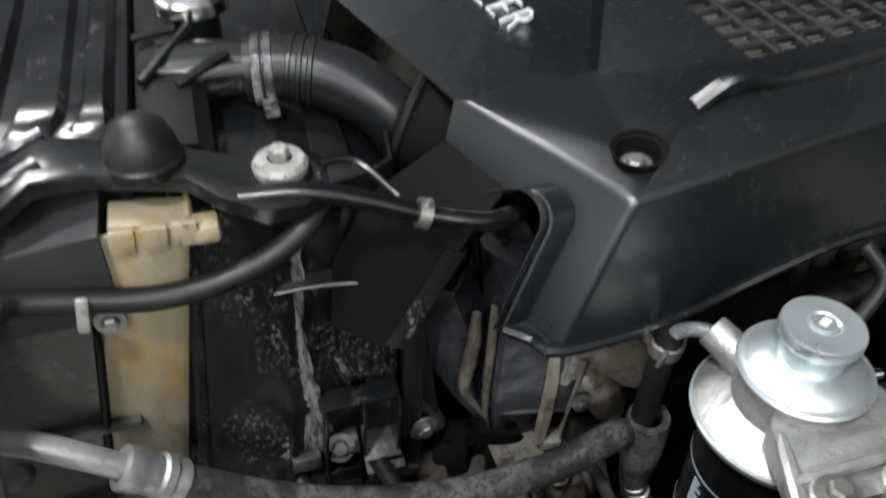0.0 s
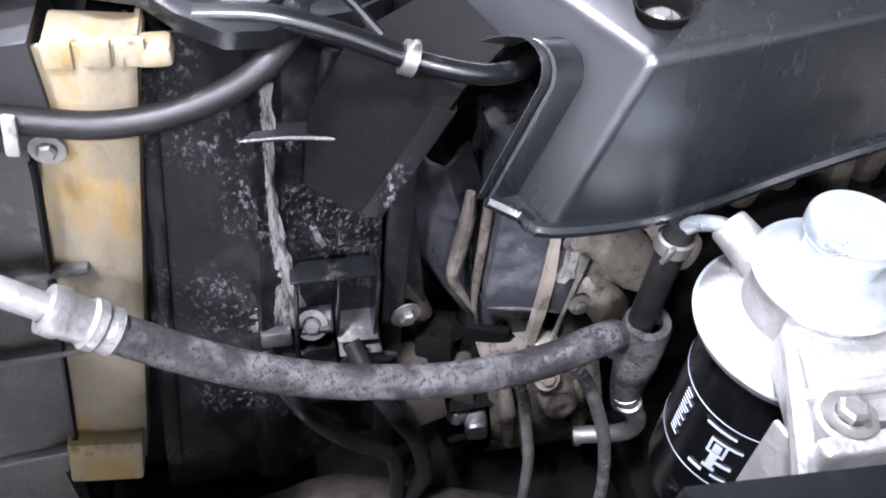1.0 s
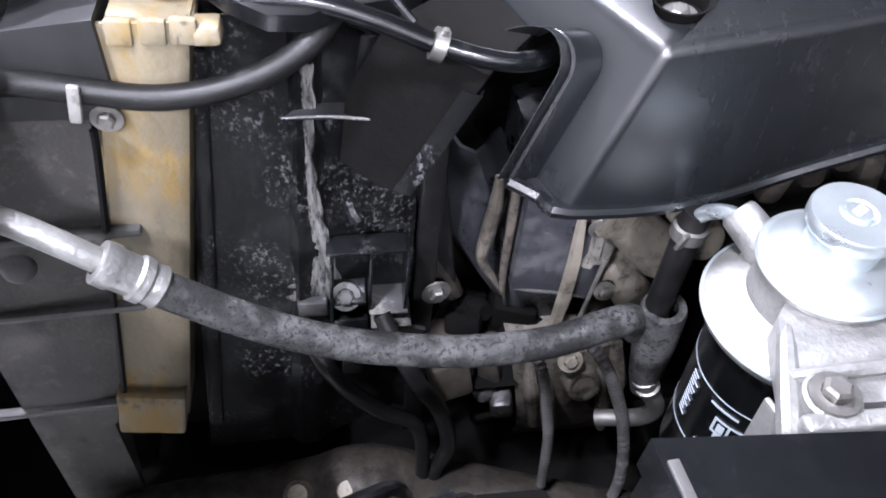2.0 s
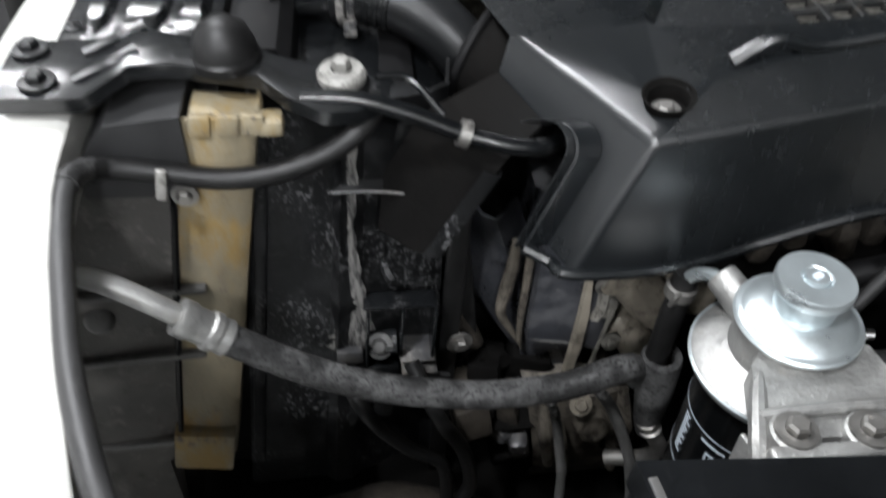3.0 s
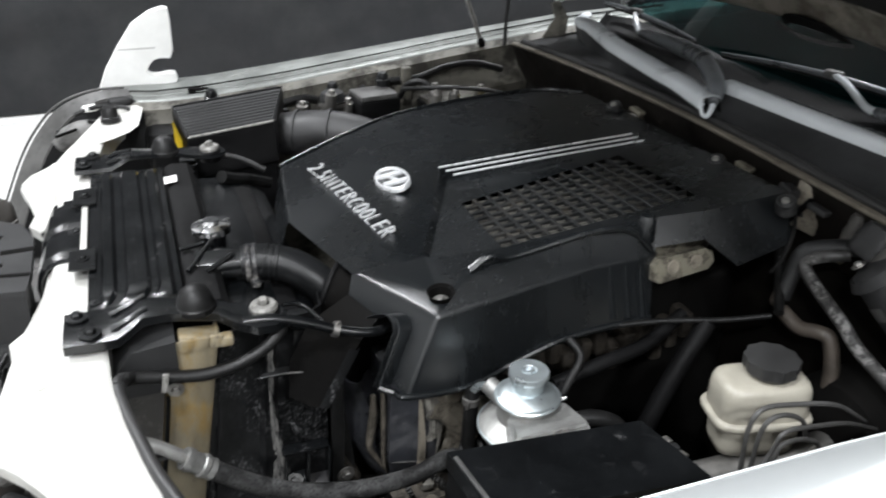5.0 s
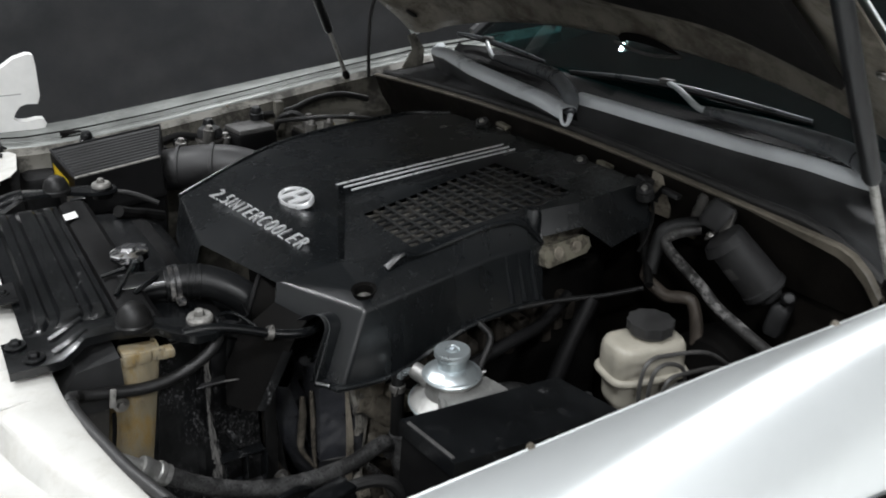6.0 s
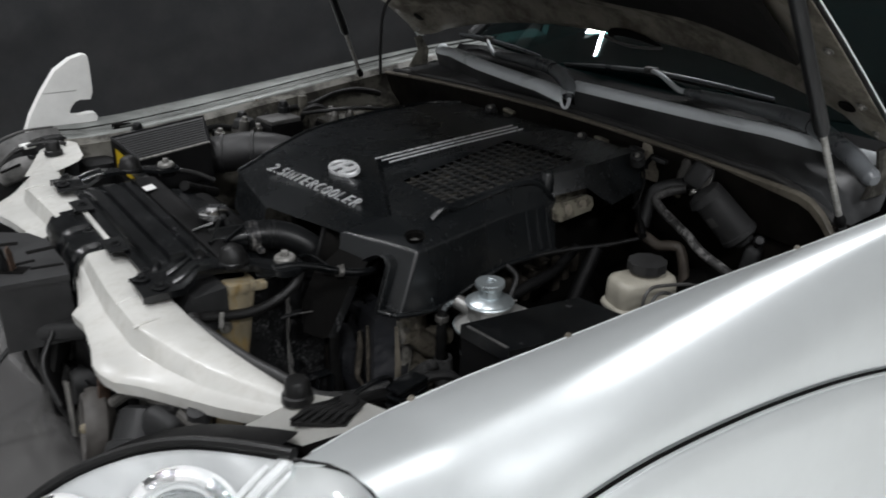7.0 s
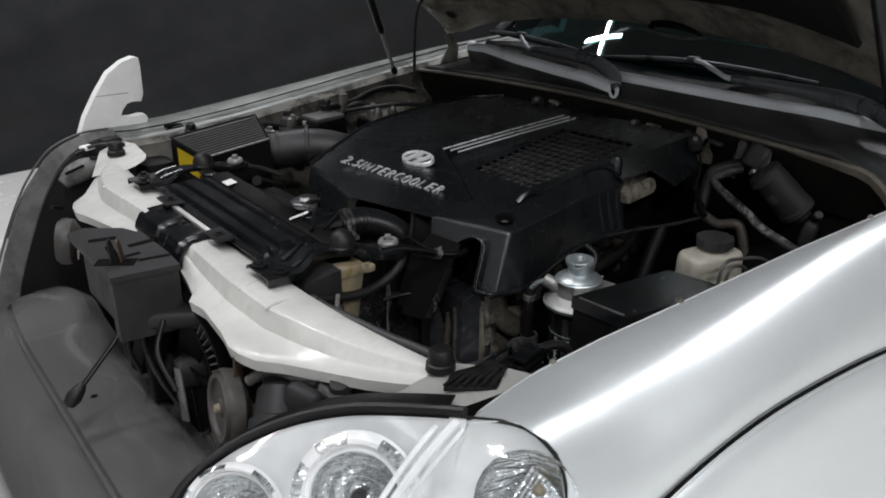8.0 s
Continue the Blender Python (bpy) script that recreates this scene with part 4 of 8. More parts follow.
def engine_cover():
    cov = empty("engine_cover", "black plastic engine cover with silver lettering and badge", "engine cover", at=(0.5, 0.8, 0.9))
    P = dict(
        F1=(0.2, 1.012, 1.058), B=(0.172, 0.80, 1.044), A=(0.229, 0.578, 1.052), V0=(0.333, 0.596, 1.055), V1=(0.452, 0.848, 1.09), M=(0.345, 0.80, 1.087),
        G1=(0.33, 1.09, 1.074), G2=(0.47, 1.175, 1.08), G3=(0.65, 1.215, 1.086), G4=(0.82, 1.215, 1.092), G5=(0.9, 1.15, 1.097), R0=(0.908, 1.0, 1.102), R1=(0.905, 0.68, 1.112), R2=(0.915, 0.515, 1.112),
        W1=(0.46, 0.83, 1.07), P1=(0.84, 0.85, 1.108), g1=(0.44, 0.715, 1.074), g2=(0.765, 0.775, 1.098), g3=(0.785, 0.572, 1.1), g4=(0.435, 0.54, 1.078),
        C=(0.304, 0.447, 1.04), S1=(0.555, 0.487, 1.052), S2=(0.668, 0.497, 1.05), r0=(0.372, 0.506, 1.068), r1=(0.44, 0.505, 1.08), r2=(0.56, 0.503, 1.1), r3=(0.62, 0.5, 1.095), k1=(0.66, 0.52, 1.1), k2=(0.76, 0.5, 1.108),
        # lower edges
        F1l=(0.185, 1.02, 0.975), Bl=(0.15, 0.80, 0.965), Al=(0.15, 0.63, 0.95), Cl=(0.256, 0.428, 0.936), C2=(0.352, 0.452, 0.915), C3=(0.44, 0.46, 0.938), C4=(0.52, 0.465, 0.955), C5=(0.66, 0.478, 0.952),
        G1l=(0.32, 1.11, 0.99), G2l=(0.47, 1.195, 0.99), G3l=(0.65, 1.235, 0.99), G4l=(0.83, 1.23, 1.0), G5l=(0.925, 1.16, 1.01),
        k1l=(0.67, 0.5, 1.06), k2l=(0.75, 0.49, 1.065), k3l=(0.79, 0.455, 1.03), R2l=(0.9, 0.47, 1.045),
    )
    part("step", sheet({k: P[k] for k in "V0 V1 W1".split()} | {"V0b": (0.345, 0.6, 1.046)}, ["V0 V1 W1 V0b"], thick=0.001), COVER, cov)
    P["V0b"] = (0.345, 0.6, 1.046)
    up = sheet({k: P[k] for k in "V1 W1 G2 G3 G4 G5 R0 R1 P1 g1 g2 g3 g4 V0b k1 k2 R2".split()},
               ["V1 P1 G4 G3 G2", "P1 R0 G5 G4", "P1 R1 R0", "V1 W1 g1 g2 P1", "P1 g2 g3 R1", "W1 V0b g4 g1", "g3 k2 R2 R1", "g4 k1 k2 g3"])
    part("rear_panel", up, COVER, cov, sharp=28)
    part("rear_skirt", sheet({k: P[k] for k in "S2 C5 k1 k2 k1l k2l k3l R2 R2l".split()}, ["k1 k1l k2l k2", "k2 k2l k3l R2l R2", "S2 k1 k1l"], thick=0.002), COVER, cov, sharp=30)
    part("far_skirt", sheet({k: P[k] for k in "F1 G1 G2 G3 G4 G5 F1l G1l G2l G3l G4l G5l".split()}, ["F1 F1l G1l G1", "G1 G1l G2l G2", "G2 G2l G3l G3", "G3 G3l G4l G4", "G4 G4l G5l G5"], thick=0.002), COVER, cov, sharp=40)
    # facet with the slot for the pipe
    org = Vector(P["A"])
    ux = (Vector(P["C"]) - org).normalized()
    nrm = ux.cross(Vector(P["Cl"]) - org).normalized()
    uy = nrm.cross(ux)
    if uy.z > 0:
        uy, nrm = -uy, -nrm

    def flat(p):
        d = Vector(p) - org
        return d.dot(ux), d.dot(uy)

    A, C, Cl, low = flat(P["A"]), flat(P["C"]), flat(P["Cl"]), flat((0.219, 0.465, 0.937))
    cx, cy = flat((0.243, 0.497, 1.004))
    r = 0.0205
    arch = [(cx + r * math.cos(a), cy - r * math.sin(a)) for a in np.linspace(0.15, math.pi + 0.1, 12)]
    m = Matrix((ux, uy, nrm)).transposed().to_4x4()
    m.translation = org
    # the rim stands proud of the facet; its foot lies to the side
    foot = [(x + 0.0185, y - 0.012) for x, y in [low] + arch[:9]]
    top_left = flat((0.2, 0.565, 1.03))
    outline = [A, C, Cl, foot[0]] + foot[1:] + [arch[9], arch[11], top_left]
    facet = [m @ Vector((x, y, 0)) for x, y in outline]
    body = pierced([P["A"], P["C"], P["r0"], P["V0"]], (0.32, 0.482, 1.0535), 0.0165)

    def panel(points):
        """Adds a face, taking up corners that already lie on its edges."""
        pts = [Vector(p) for p in points]
        ring = []
        for p, q in zip(pts, pts[1:] + pts[:1]):
            ring.append(p)
            e = q - p
            on = sorted((v.co - p).dot(e) / e.length_squared for v in body.verts if 1e-3 < (v.co - p).dot(e) / e.length_squared < 0.999 and (p + e * (v.co - p).dot(e) / e.length_squared - v.co).length < 3e-4)
            ring += [p + e * t for t in on]
        body.faces.new([body.verts.new(p) for p in ring])
        bmesh.ops.remove_doubles(body, verts=body.verts, dist=0.0006)

    panel(facet)
    for f in ("V0 r0 g4 V0b", "C S1 r2 r1 r0", "r0 r1 g4", "S1 S2 k1 r3 r2", "r1 r2 r3 k1 g4", "C Cl C2 C3", "C C3 S1", "C3 C4 S1", "S1 C4 C5 S2",
              "F1 B M", "B A M", "A V0 M", "V0 V1 M", "V1 G2 M", "G2 G1 M", "G1 F1 M", "F1 B Bl F1l"):
        panel([P[k] for k in f.split()])
    bmesh.ops.recalc_face_normals(body, faces=body.faces)
    folds = [("A", "C"), ("C", "S1"), ("S1", "S2"), ("C", "Cl"), ("B", "A"), ("F1", "B"), ("A", "V0"), ("r0", "r1"), ("r1", "r2"), ("r2", "r3")]

    def along(e):
        for a, b in folds:
            p, q = Vector(P[a]), Vector(P[b])
            if all(((v.co - p).cross(q - p)).length / (q - p).length < 6e-4 and -1e-3 <= (v.co - p).dot(q - p) / (q - p).length_squared <= 1.001 for v in e.verts):
                return True
        return False
    soft = [e for e in body.edges if len(e.link_faces) == 2 and along(e)]
    bmesh.ops.bevel(body, geom=soft, offset=0.006, segments=4, affect="EDGES", profile=0.5, clamp_overlap=True)
    part("shell", body, COVER, cov, "smooth black moulded shell with folded edges and an arched pipe slot", sharp=24)
    # flap of the same plastic, in near-black so its shade is in the colour
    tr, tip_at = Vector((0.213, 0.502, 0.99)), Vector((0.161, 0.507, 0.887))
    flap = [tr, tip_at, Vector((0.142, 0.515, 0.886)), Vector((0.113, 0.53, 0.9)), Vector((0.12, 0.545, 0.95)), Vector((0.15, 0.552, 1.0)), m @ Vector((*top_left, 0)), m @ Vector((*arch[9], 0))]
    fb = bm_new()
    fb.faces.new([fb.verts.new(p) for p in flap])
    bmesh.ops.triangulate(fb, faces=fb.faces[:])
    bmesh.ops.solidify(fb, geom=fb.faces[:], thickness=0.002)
    part("flap", fb, DARK, cov, "front flap of the cover beside the slot, its shade painted near-black", sharp=50)
    side = Vector((-0.011, 0.004, 0.001))
    part("flap_edge", loft([[tr.lerp(tip_at, t) + side + Vector((0, -0.0028, 0)), tr.lerp(tip_at, t) + side * 0.4 + Vector((0, -0.0045, 0)), tr.lerp(tip_at, t) + Vector((0.001, -0.004, 0)), tr.lerp(tip_at, t) + Vector((0.003, 0.002, 0))] for t in np.linspace(0.12, 1, 10)], thick=0.001), SHROUD, cov, "speckled edge of the flap")
    rim = [low] + arch[:10]
    ring = []
    for k, (x, y) in enumerate(rim):
        f = max(0.0, min(1.0, (10 - k) / 3))
        o = Vector((x + 0.0115 * f, y - 0.0062 * f, 0.0))
        foot_at = Vector((x + 0.0185 * f, y - 0.012 * f, -0.0005))
        ring.append([m @ p for p in (o + Vector((0.0, 0, -0.03)), o + Vector((0, 0, -0.019 * f)), o + Vector((0.0007, 0, -0.0205 * f)), o + Vector((0.003, -0.001, -0.02 * f)), foot_at)])
    part("slot_rim", loft(ring, thick=0.0006), COVER, cov, "raised thin-edged rim of the slot", sharp=30)
    part("edge_bead", tube([m @ Vector((low[0] + 0.012, low[1] - 0.005, -0.019)), m @ Vector((low[0] + 0.03, low[1] - 0.005, -0.004)), P["Cl"], P["C2"], P["C3"], P["C4"], P["C5"]], 0.0052, 8, 4), COVER, cov, "glossy lower edge of the cover")
    part("edge_bead", tube([P[k] for k in ("F1", "G1", "G2", "G3", "G4", "G5")], 0.005, 8, 4), COVER, cov)
    part("ridge_bead", tube([P["r0"], (0.4, 0.506, 1.085), P["r1"], P["r2"], P["r3"], P["S2"]], [0.007, 0.006, 0.005, 0.005, 0.005, 0.004], 8, 5), COVER, cov)
    # bolt well, near-black for the shade inside it
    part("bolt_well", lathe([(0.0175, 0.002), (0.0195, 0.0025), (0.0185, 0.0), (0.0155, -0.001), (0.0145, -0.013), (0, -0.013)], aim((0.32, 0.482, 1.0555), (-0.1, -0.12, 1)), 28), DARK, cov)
    bolt(cov, (0.32, 0.482, 1.043), (-0.1, -0.12, 1), 0.0066, DULL_STEEL)
    # flutes at the rear of the side face
    for x, z0, z1 in ((0.585, 1.046, 0.965), (0.612, 1.044, 0.962), (0.638, 1.042, 0.958)):
        part("flute", tube([(x, 0.489, z0), (x + 0.004, 0.4855, (z0 + z1) / 2), (x + 0.008, 0.478, z1)], [0.002, 0.0065, 0.008], 10, 5), COVER, cov)
    part("boss", lathe([(0, 0.012), (0.011, 0.011), (0.014, 0.004), (0.015, -0.03)], pose(0.655, 0.51, 1.1), 20), COVER, cov)
    # hose opening: wall and recess near-black, their shade put into the colour
    hub = aim((0.205, 0.64, 1.0), (-0.8, 0.5, 0.25))
    part("hose_arch", tube([hub @ Vector((0.044 * math.cos(a), 0.044 * math.sin(a), 0.0)) for a in np.linspace(-0.5, math.pi + 0.9, 22)], 0.0042, 8, 1), BLACK_MATT, cov, "rounded rim of the hose opening")
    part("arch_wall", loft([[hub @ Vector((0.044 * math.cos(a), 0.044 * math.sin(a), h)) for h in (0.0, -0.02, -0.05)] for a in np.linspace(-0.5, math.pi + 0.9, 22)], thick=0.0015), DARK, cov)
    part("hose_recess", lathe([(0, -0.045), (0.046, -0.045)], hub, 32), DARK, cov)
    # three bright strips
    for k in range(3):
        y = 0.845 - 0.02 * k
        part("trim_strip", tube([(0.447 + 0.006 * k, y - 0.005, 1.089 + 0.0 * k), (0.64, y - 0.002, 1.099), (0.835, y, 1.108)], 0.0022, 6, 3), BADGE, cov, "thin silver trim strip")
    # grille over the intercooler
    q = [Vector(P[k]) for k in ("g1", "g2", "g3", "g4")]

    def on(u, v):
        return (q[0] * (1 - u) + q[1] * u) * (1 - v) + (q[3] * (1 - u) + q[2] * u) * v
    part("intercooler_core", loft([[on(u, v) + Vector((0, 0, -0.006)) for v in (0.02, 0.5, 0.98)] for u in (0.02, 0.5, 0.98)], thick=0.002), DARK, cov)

    def strip(a, b, wide):
        run = (b - a).normalized()
        side = Vector((0, 0, 1)).cross(run).normalized() * wide / 2
        up = side.cross(run).normalized()
        up = up if up.z > 0 else -up
        return loft([[p - side - up * 0.008, p - side * 0.95 - up * 0.0008, p - side * 0.7, p + side * 0.7, p + side * 0.95 - up * 0.0008, p + side - up * 0.008] for p in (a, b)])
    for i in range(1, 13):
        part("grille_bar", strip(on(i / 13, 0), on(i / 13, 1), 0.0072), GRILLE, cov)
    for j in range(1, 8):
        part("grille_bar", strip(on(0, j / 8) - Vector((0, 0, 0.0006)), on(1, j / 8) - Vector((0, 0, 0.0006)), 0.0072), GRILLE, cov)
    for i in range(13):
        for j in range(8):
            c = on((i + 0.5) / 13, (j + 0.5) / 8) + Vector((0, 0, -0.002))
            bm = bm_new()
            for k in (-1, 0, 1):
                add(bm, block((0.015, 0.0018, 0.003), Matrix.Translation(c + Vector((0, 0.0055 * k, -0.0045))), 0))
            part("fin", bm, FIN, cov, keep=True)
    # lettering and badge
    a, b = Vector((0.248, 0.943, 1.0755)), Vector((0.298, 0.655, 1.0675))
    run = (b - a).normalized()
    upv = (Vector((0.36, 0.84, 1.0935)) - Vector((0.272, 0.806, 1.069))).normalized()
    nz = run.cross(upv).normalized()
    upv = nz.cross(run)
    tm = Matrix((run, upv, nz)).transposed().to_4x4()
    tm.translation = a - upv * 0.012
    word = "2.5INTERCOOLER"
    pitch = (b - a).length / (len(word) - 0.55)
    step = 0.0
    for ch in word:
        cu = bpy.data.curves.new("letter", "FONT")
        cu.body, cu.size, cu.extrude, cu.offset, cu.shear = ch, 0.042, 0.002, -0.0011, 0.12
        tmp = new("tmp", cu)
        me = bpy.data.meshes.new_from_object(tmp.evaluated_get(bpy.context.evaluated_depsgraph_get()))
        bpy.data.objects.remove(tmp)
        bm = bm_new()
        bm.from_mesh(me)
        bpy.data.meshes.remove(me)
        lo, hi = min(v.co.x for v in bm.verts), max(v.co.x for v in bm.verts)
        wide = 0.35 if ch == "." else 0.62 if ch == "I" else 1.0
        target = pitch * (0.2 if ch == "." else 0.22 if ch == "I" else 0.74)
        for v in bm.verts:
            v.co.x = (v.co.x - lo) / max(1e-5, hi - lo) * target + step
            v.co.z += 0.002
        step += pitch * (0.5 if ch == "." else 0.6 if ch == "I" else 1.07)
        bmesh.ops.transform(bm, matrix=tm, verts=bm.verts)
        part("letter", bm, BADGE, cov, "raised silver letter", keep=True)
    spin = Matrix((run, upv, nz)).transposed().to_4x4()
    spin.translation = (0.352, 0.806, 1.0915)
    oval = [(0.042 * math.cos(t), 0.027 * math.sin(t)) for t in np.linspace(0, 2 * math.pi, 33)[:-1]]
    ringbm = loft([[spin @ Vector((x * s, y * s, h)) for s, h in ((1.0, -0.004), (1.0, 0.003), (0.96, 0.005), (0.88, 0.005), (0.84, 0.002), (0.84, -0.004))] for x, y in oval + oval[:1]])
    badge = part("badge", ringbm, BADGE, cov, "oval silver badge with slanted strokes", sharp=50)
    part("badge_back", plate([(x * 0.86, y * 0.86) for x, y in oval], -0.004, 0.0005, spin, 0), COVER, badge)
    for x0, x1, w in ((-0.022, -0.008, 0.006), (0.008, 0.022, 0.006)):
        part("stroke", plate([(x0 - w, -0.019), (x0 + w, -0.021), (x1 + w, 0.021), (x1 - w, 0.019)], 0, 0.0042, spin, 0.001), BADGE, badge)
    part("stroke", plate([(-0.016, -0.007), (0.014, 0.001), (0.016, 0.008), (-0.012, 0.0)], 0, 0.004, spin, 0.001), BADGE, badge)
    # rear fixings
    strip = loft([[(0.895, y, 1.098), (0.915, y, 1.096), (0.938, y, 1.088), (0.942, y, 1.07)] for y in np.linspace(0.5, 1.06, 16)], thick=0.002)
    part("rear_strip", strip, BRACKET, cov, "dull strip along the rear of the cover", sharp=40)
    for x, y in ((0.89, 1.0), (0.895, 0.668), (0.885, 0.482)):
        g = part("rubber_grommet", lathe([(0.005, 0.009), (0.011, 0.011), (0.0145, 0.009), (0.0155, 0.005), (0.0145, 0.002), (0.0165, -0.002), (0.0165, -0.012)], aim((x, y, 1.107), (-0.4, -0.2, 0.9)), 24), BRACKET, cov, "worn round rubber mount")
        part("stud", lathe([(0, 0.019), (0.0045, 0.0185), (0.006, 0.016), (0.006, 0.01)], aim((x, y, 1.103), (-0.4, -0.2, 0.9)), 12), WASHER, g)
        part("foot_tab", block((0.018, 0.034, 0.01), pose(x + 0.036, y - 0.03, 1.106, 10, 5, 12), 0.003), GRIMY_CREAM if y > 0.6 else BRACKET, cov, "small pale foot tab")


engine_cover()

# ---- radiator and front of the bay ----


def radiator():
    rad = empty("radiator", "black radiator with a ribbed top panel and stained tan end tank", "radiator", at=(0.0, MID, 0.45))
    # ribbed top panel
    prof = [(-0.128, 0.0), (-0.112, 0.0), (-0.106, 0.012), (-0.094, 0.012), (-0.089, 0.004), (-0.079, 0.004), (-0.074, 0.013), (-0.05, 0.013), (-0.045, 0.005), (-0.037, 0.005), (-0.032, 0.012), (-0.02, 0.012), (-0.014, 0.002), (-0.006, 0.0)]
    rows = []
    for y in list(np.linspace(0.59, 0.66, 9)) + list(np.linspace(0.68, 1.03, 8)) + list(np.linspace(1.04, 1.105, 8)):
        amp = min(1, max(0, (y - 0.6) / 0.03), max(0, (1.1 - y) / 0.03))
        amp = amp * amp * (3 - 2 * amp)
        rows.append([(x - (0.012 * (1 - amp) if -0.1 < x < -0.03 else 0), y, 1.046 + h * amp) for x, h in prof])
    panel = part("top_panel", loft(rows, thick=0.002), BLACK_GLOSS, rad, "black pressed panel with lengthwise ribs", sharp=28)
    for y in (0.747, 0.99):
        part("tab", plate([(-0.026, -0.03), (0.01, -0.036), (0.01, 0.036), (-0.026, 0.03)], 0, 0.003, pose(-0.128, y, 1.0495), 0.001), BLACK_SATIN, panel)
        bolt(panel, (-0.135, y, 1.0525), r=0.0055, material=BLACK_SATIN)
    for y in (0.62, 1.07):
        bolt(panel, (-0.12, y, 1.046), r=0.004, material=BLACK_SATIN)
    # upper tank
    rows = [[(-0.004, y, 1.03), (0.0, y, 1.044), (0.012, y, 1.05 + 0.001 * math.sin(60 * y)), (0.04, y, 1.048), (0.05, y, 1.038), (0.053, y, 0.99), (0.053, y, 0.9)] for y in np.linspace(0.575, 1.11, 30)]
    part("upper_tank", loft(rows, thick=0.002), BLACK_MATT, rad, "black plastic upper tank")
    part("core", block((0.05, 0.56, 0.5), pose(-0.02, 0.84, 0.76, 0, 8, 0), 0.002), DARK, rad)
    part("label", block((0.022, 0.032, 0.0008), pose(0.006, 1.022, 1.0525, 0, -8, 0), 0), PAPER, rad, "small white sticker")
    # filler neck and cap
    part("filler_neck", lathe([(0.02, -0.05), (0.02, 0.006), (0.026, 0.008), (0.026, 0.012), (0.02, 0.012)], pose(0.05, 0.762, 1.052), 24), BLACK_GLOSS, rad)
    cap = [(0, 0.021), (0.012, 0.021), (0.013, 0.016), (0.022, 0.015), (0.029, 0.012), (0.03, 0.002), (0.027, 0.0)]
    capbm = lathe(cap, pose(0.05, 0.762, 1.061), 32)
    add(capbm, block((0.062, 0.02, 0.007), pose(0.05, 0.762, 1.073, 0, 0, 35), 0.003))
    part("cap", capbm, CHROME, rad, "shiny pressed metal radiator cap")
    # outlet with the moulded ribs
    part("outlet", tube([(0.02, 0.7, 1.034), (0.06, 0.697, 1.037), (0.1, 0.692, 1.037)], [0.028, 0.024, 0.023], 16, 4), BLACK_GLOSS, rad)
    for a, b in (((0.005, 0.66, 1.052), (0.045, 0.72, 1.066)), ((0.03, 0.655, 1.05), (0.07, 0.675, 1.062)), ((0.0, 0.735, 1.052), (0.035, 0.725, 1.062))):
        part("web", tube([a, b], 0.004, 6, 1), BLACK_GLOSS, rad)
    # tan end tank, leaning back a little
    rows = []
    for s in np.linspace(0, 1, 14):
        z = 1.03 - 0.43 * s
        x0 = -0.03 - 0.075 * s
        rows.append([(x0, 0.535, z), (x0 + 0.001, 0.518, z), (x0 + 0.004, 0.514, z), (x0 + 0.028, 0.5135, z), (x0 + 0.05, 0.514, z), (x0 + 0.055, 0.518, z), (x0 + 0.056, 0.56, z)])
    tank = part("end_tank", loft(rows, thick=0.003), TAN, rad, "stained tan end tank with yellowed streaks", sharp=40)
    part("tank_lip", block((0.052, 0.03, 0.009), pose(0.004, 0.531, 1.026, 0, 6, 0), 0.003), TAN, tank)
    for dx in (-0.014, 0.006, 0.024):
        part("crimp", block((0.016, 0.006, 0.018), pose(0.0 + dx, 0.511, 1.024, 0, 6, 0), 0.002), TAN, tank)
    part("crimp", block((0.02, 0.02, 0.014), pose(0.036, 0.518, 1.02), 0.004), TAN, tank)
    part("tank_step", block((0.06, 0.02, 0.06), pose(-0.075, 0.508, 0.625, 0, 10, 0), 0.003), TAN, tank)
    part("drain_hole", lathe([(0, 0.0006), (0.0035, 0.0006), (0.005, 0.0012), (0.006, 0)], aim((-0.014, 0.5135, 0.933), (0, -1, 0)), 14), DARK, tank)
    # dusty air guides ahead of the tank
    guide = part("air_guide", loft([[(-0.185, 0.507, z), (-0.16, 0.508, z), (-0.12, 0.512, z), (-0.036 - 0.17 * (1.03 - z), 0.518, z)] for z in (0.985, 0.9, 0.8, 0.7, 0.6, 0.45)], thick=0.003), DUSTY, rad, "dusty grey air guide panel")
    for z in (0.86, 0.775, 0.64):
        part("guide_rib", block((0.14, 0.01, 0.008), pose(-0.115 - 0.17 * (0.8 - z), 0.505, z, 0, 0, 3), 0.003), CONDUIT, guide, "pale worn ridge")
    part("guide_edge", tube([(-0.045, 0.506, 0.955), (-0.048, 0.505, 0.93), (-0.07, 0.506, 0.8), (-0.1, 0.506, 0.62)], 0.003, 6, 4), BLACK_MATT, guide)
    corner = [(-0.107, 0.965), (-0.107, 0.995), (-0.08, 1.03), (-0.026, 1.036), (-0.026, 0.965)]
    part("corner_box", plate(corner, -0.036, 0.036, Matrix.Translation((0, 0.541, 0)) @ pose(0, 0, 0, 90, 0, 0), 0.005), GREY_PLASTIC, rad, "black chamfered plastic corner")
    return rad


radiator()


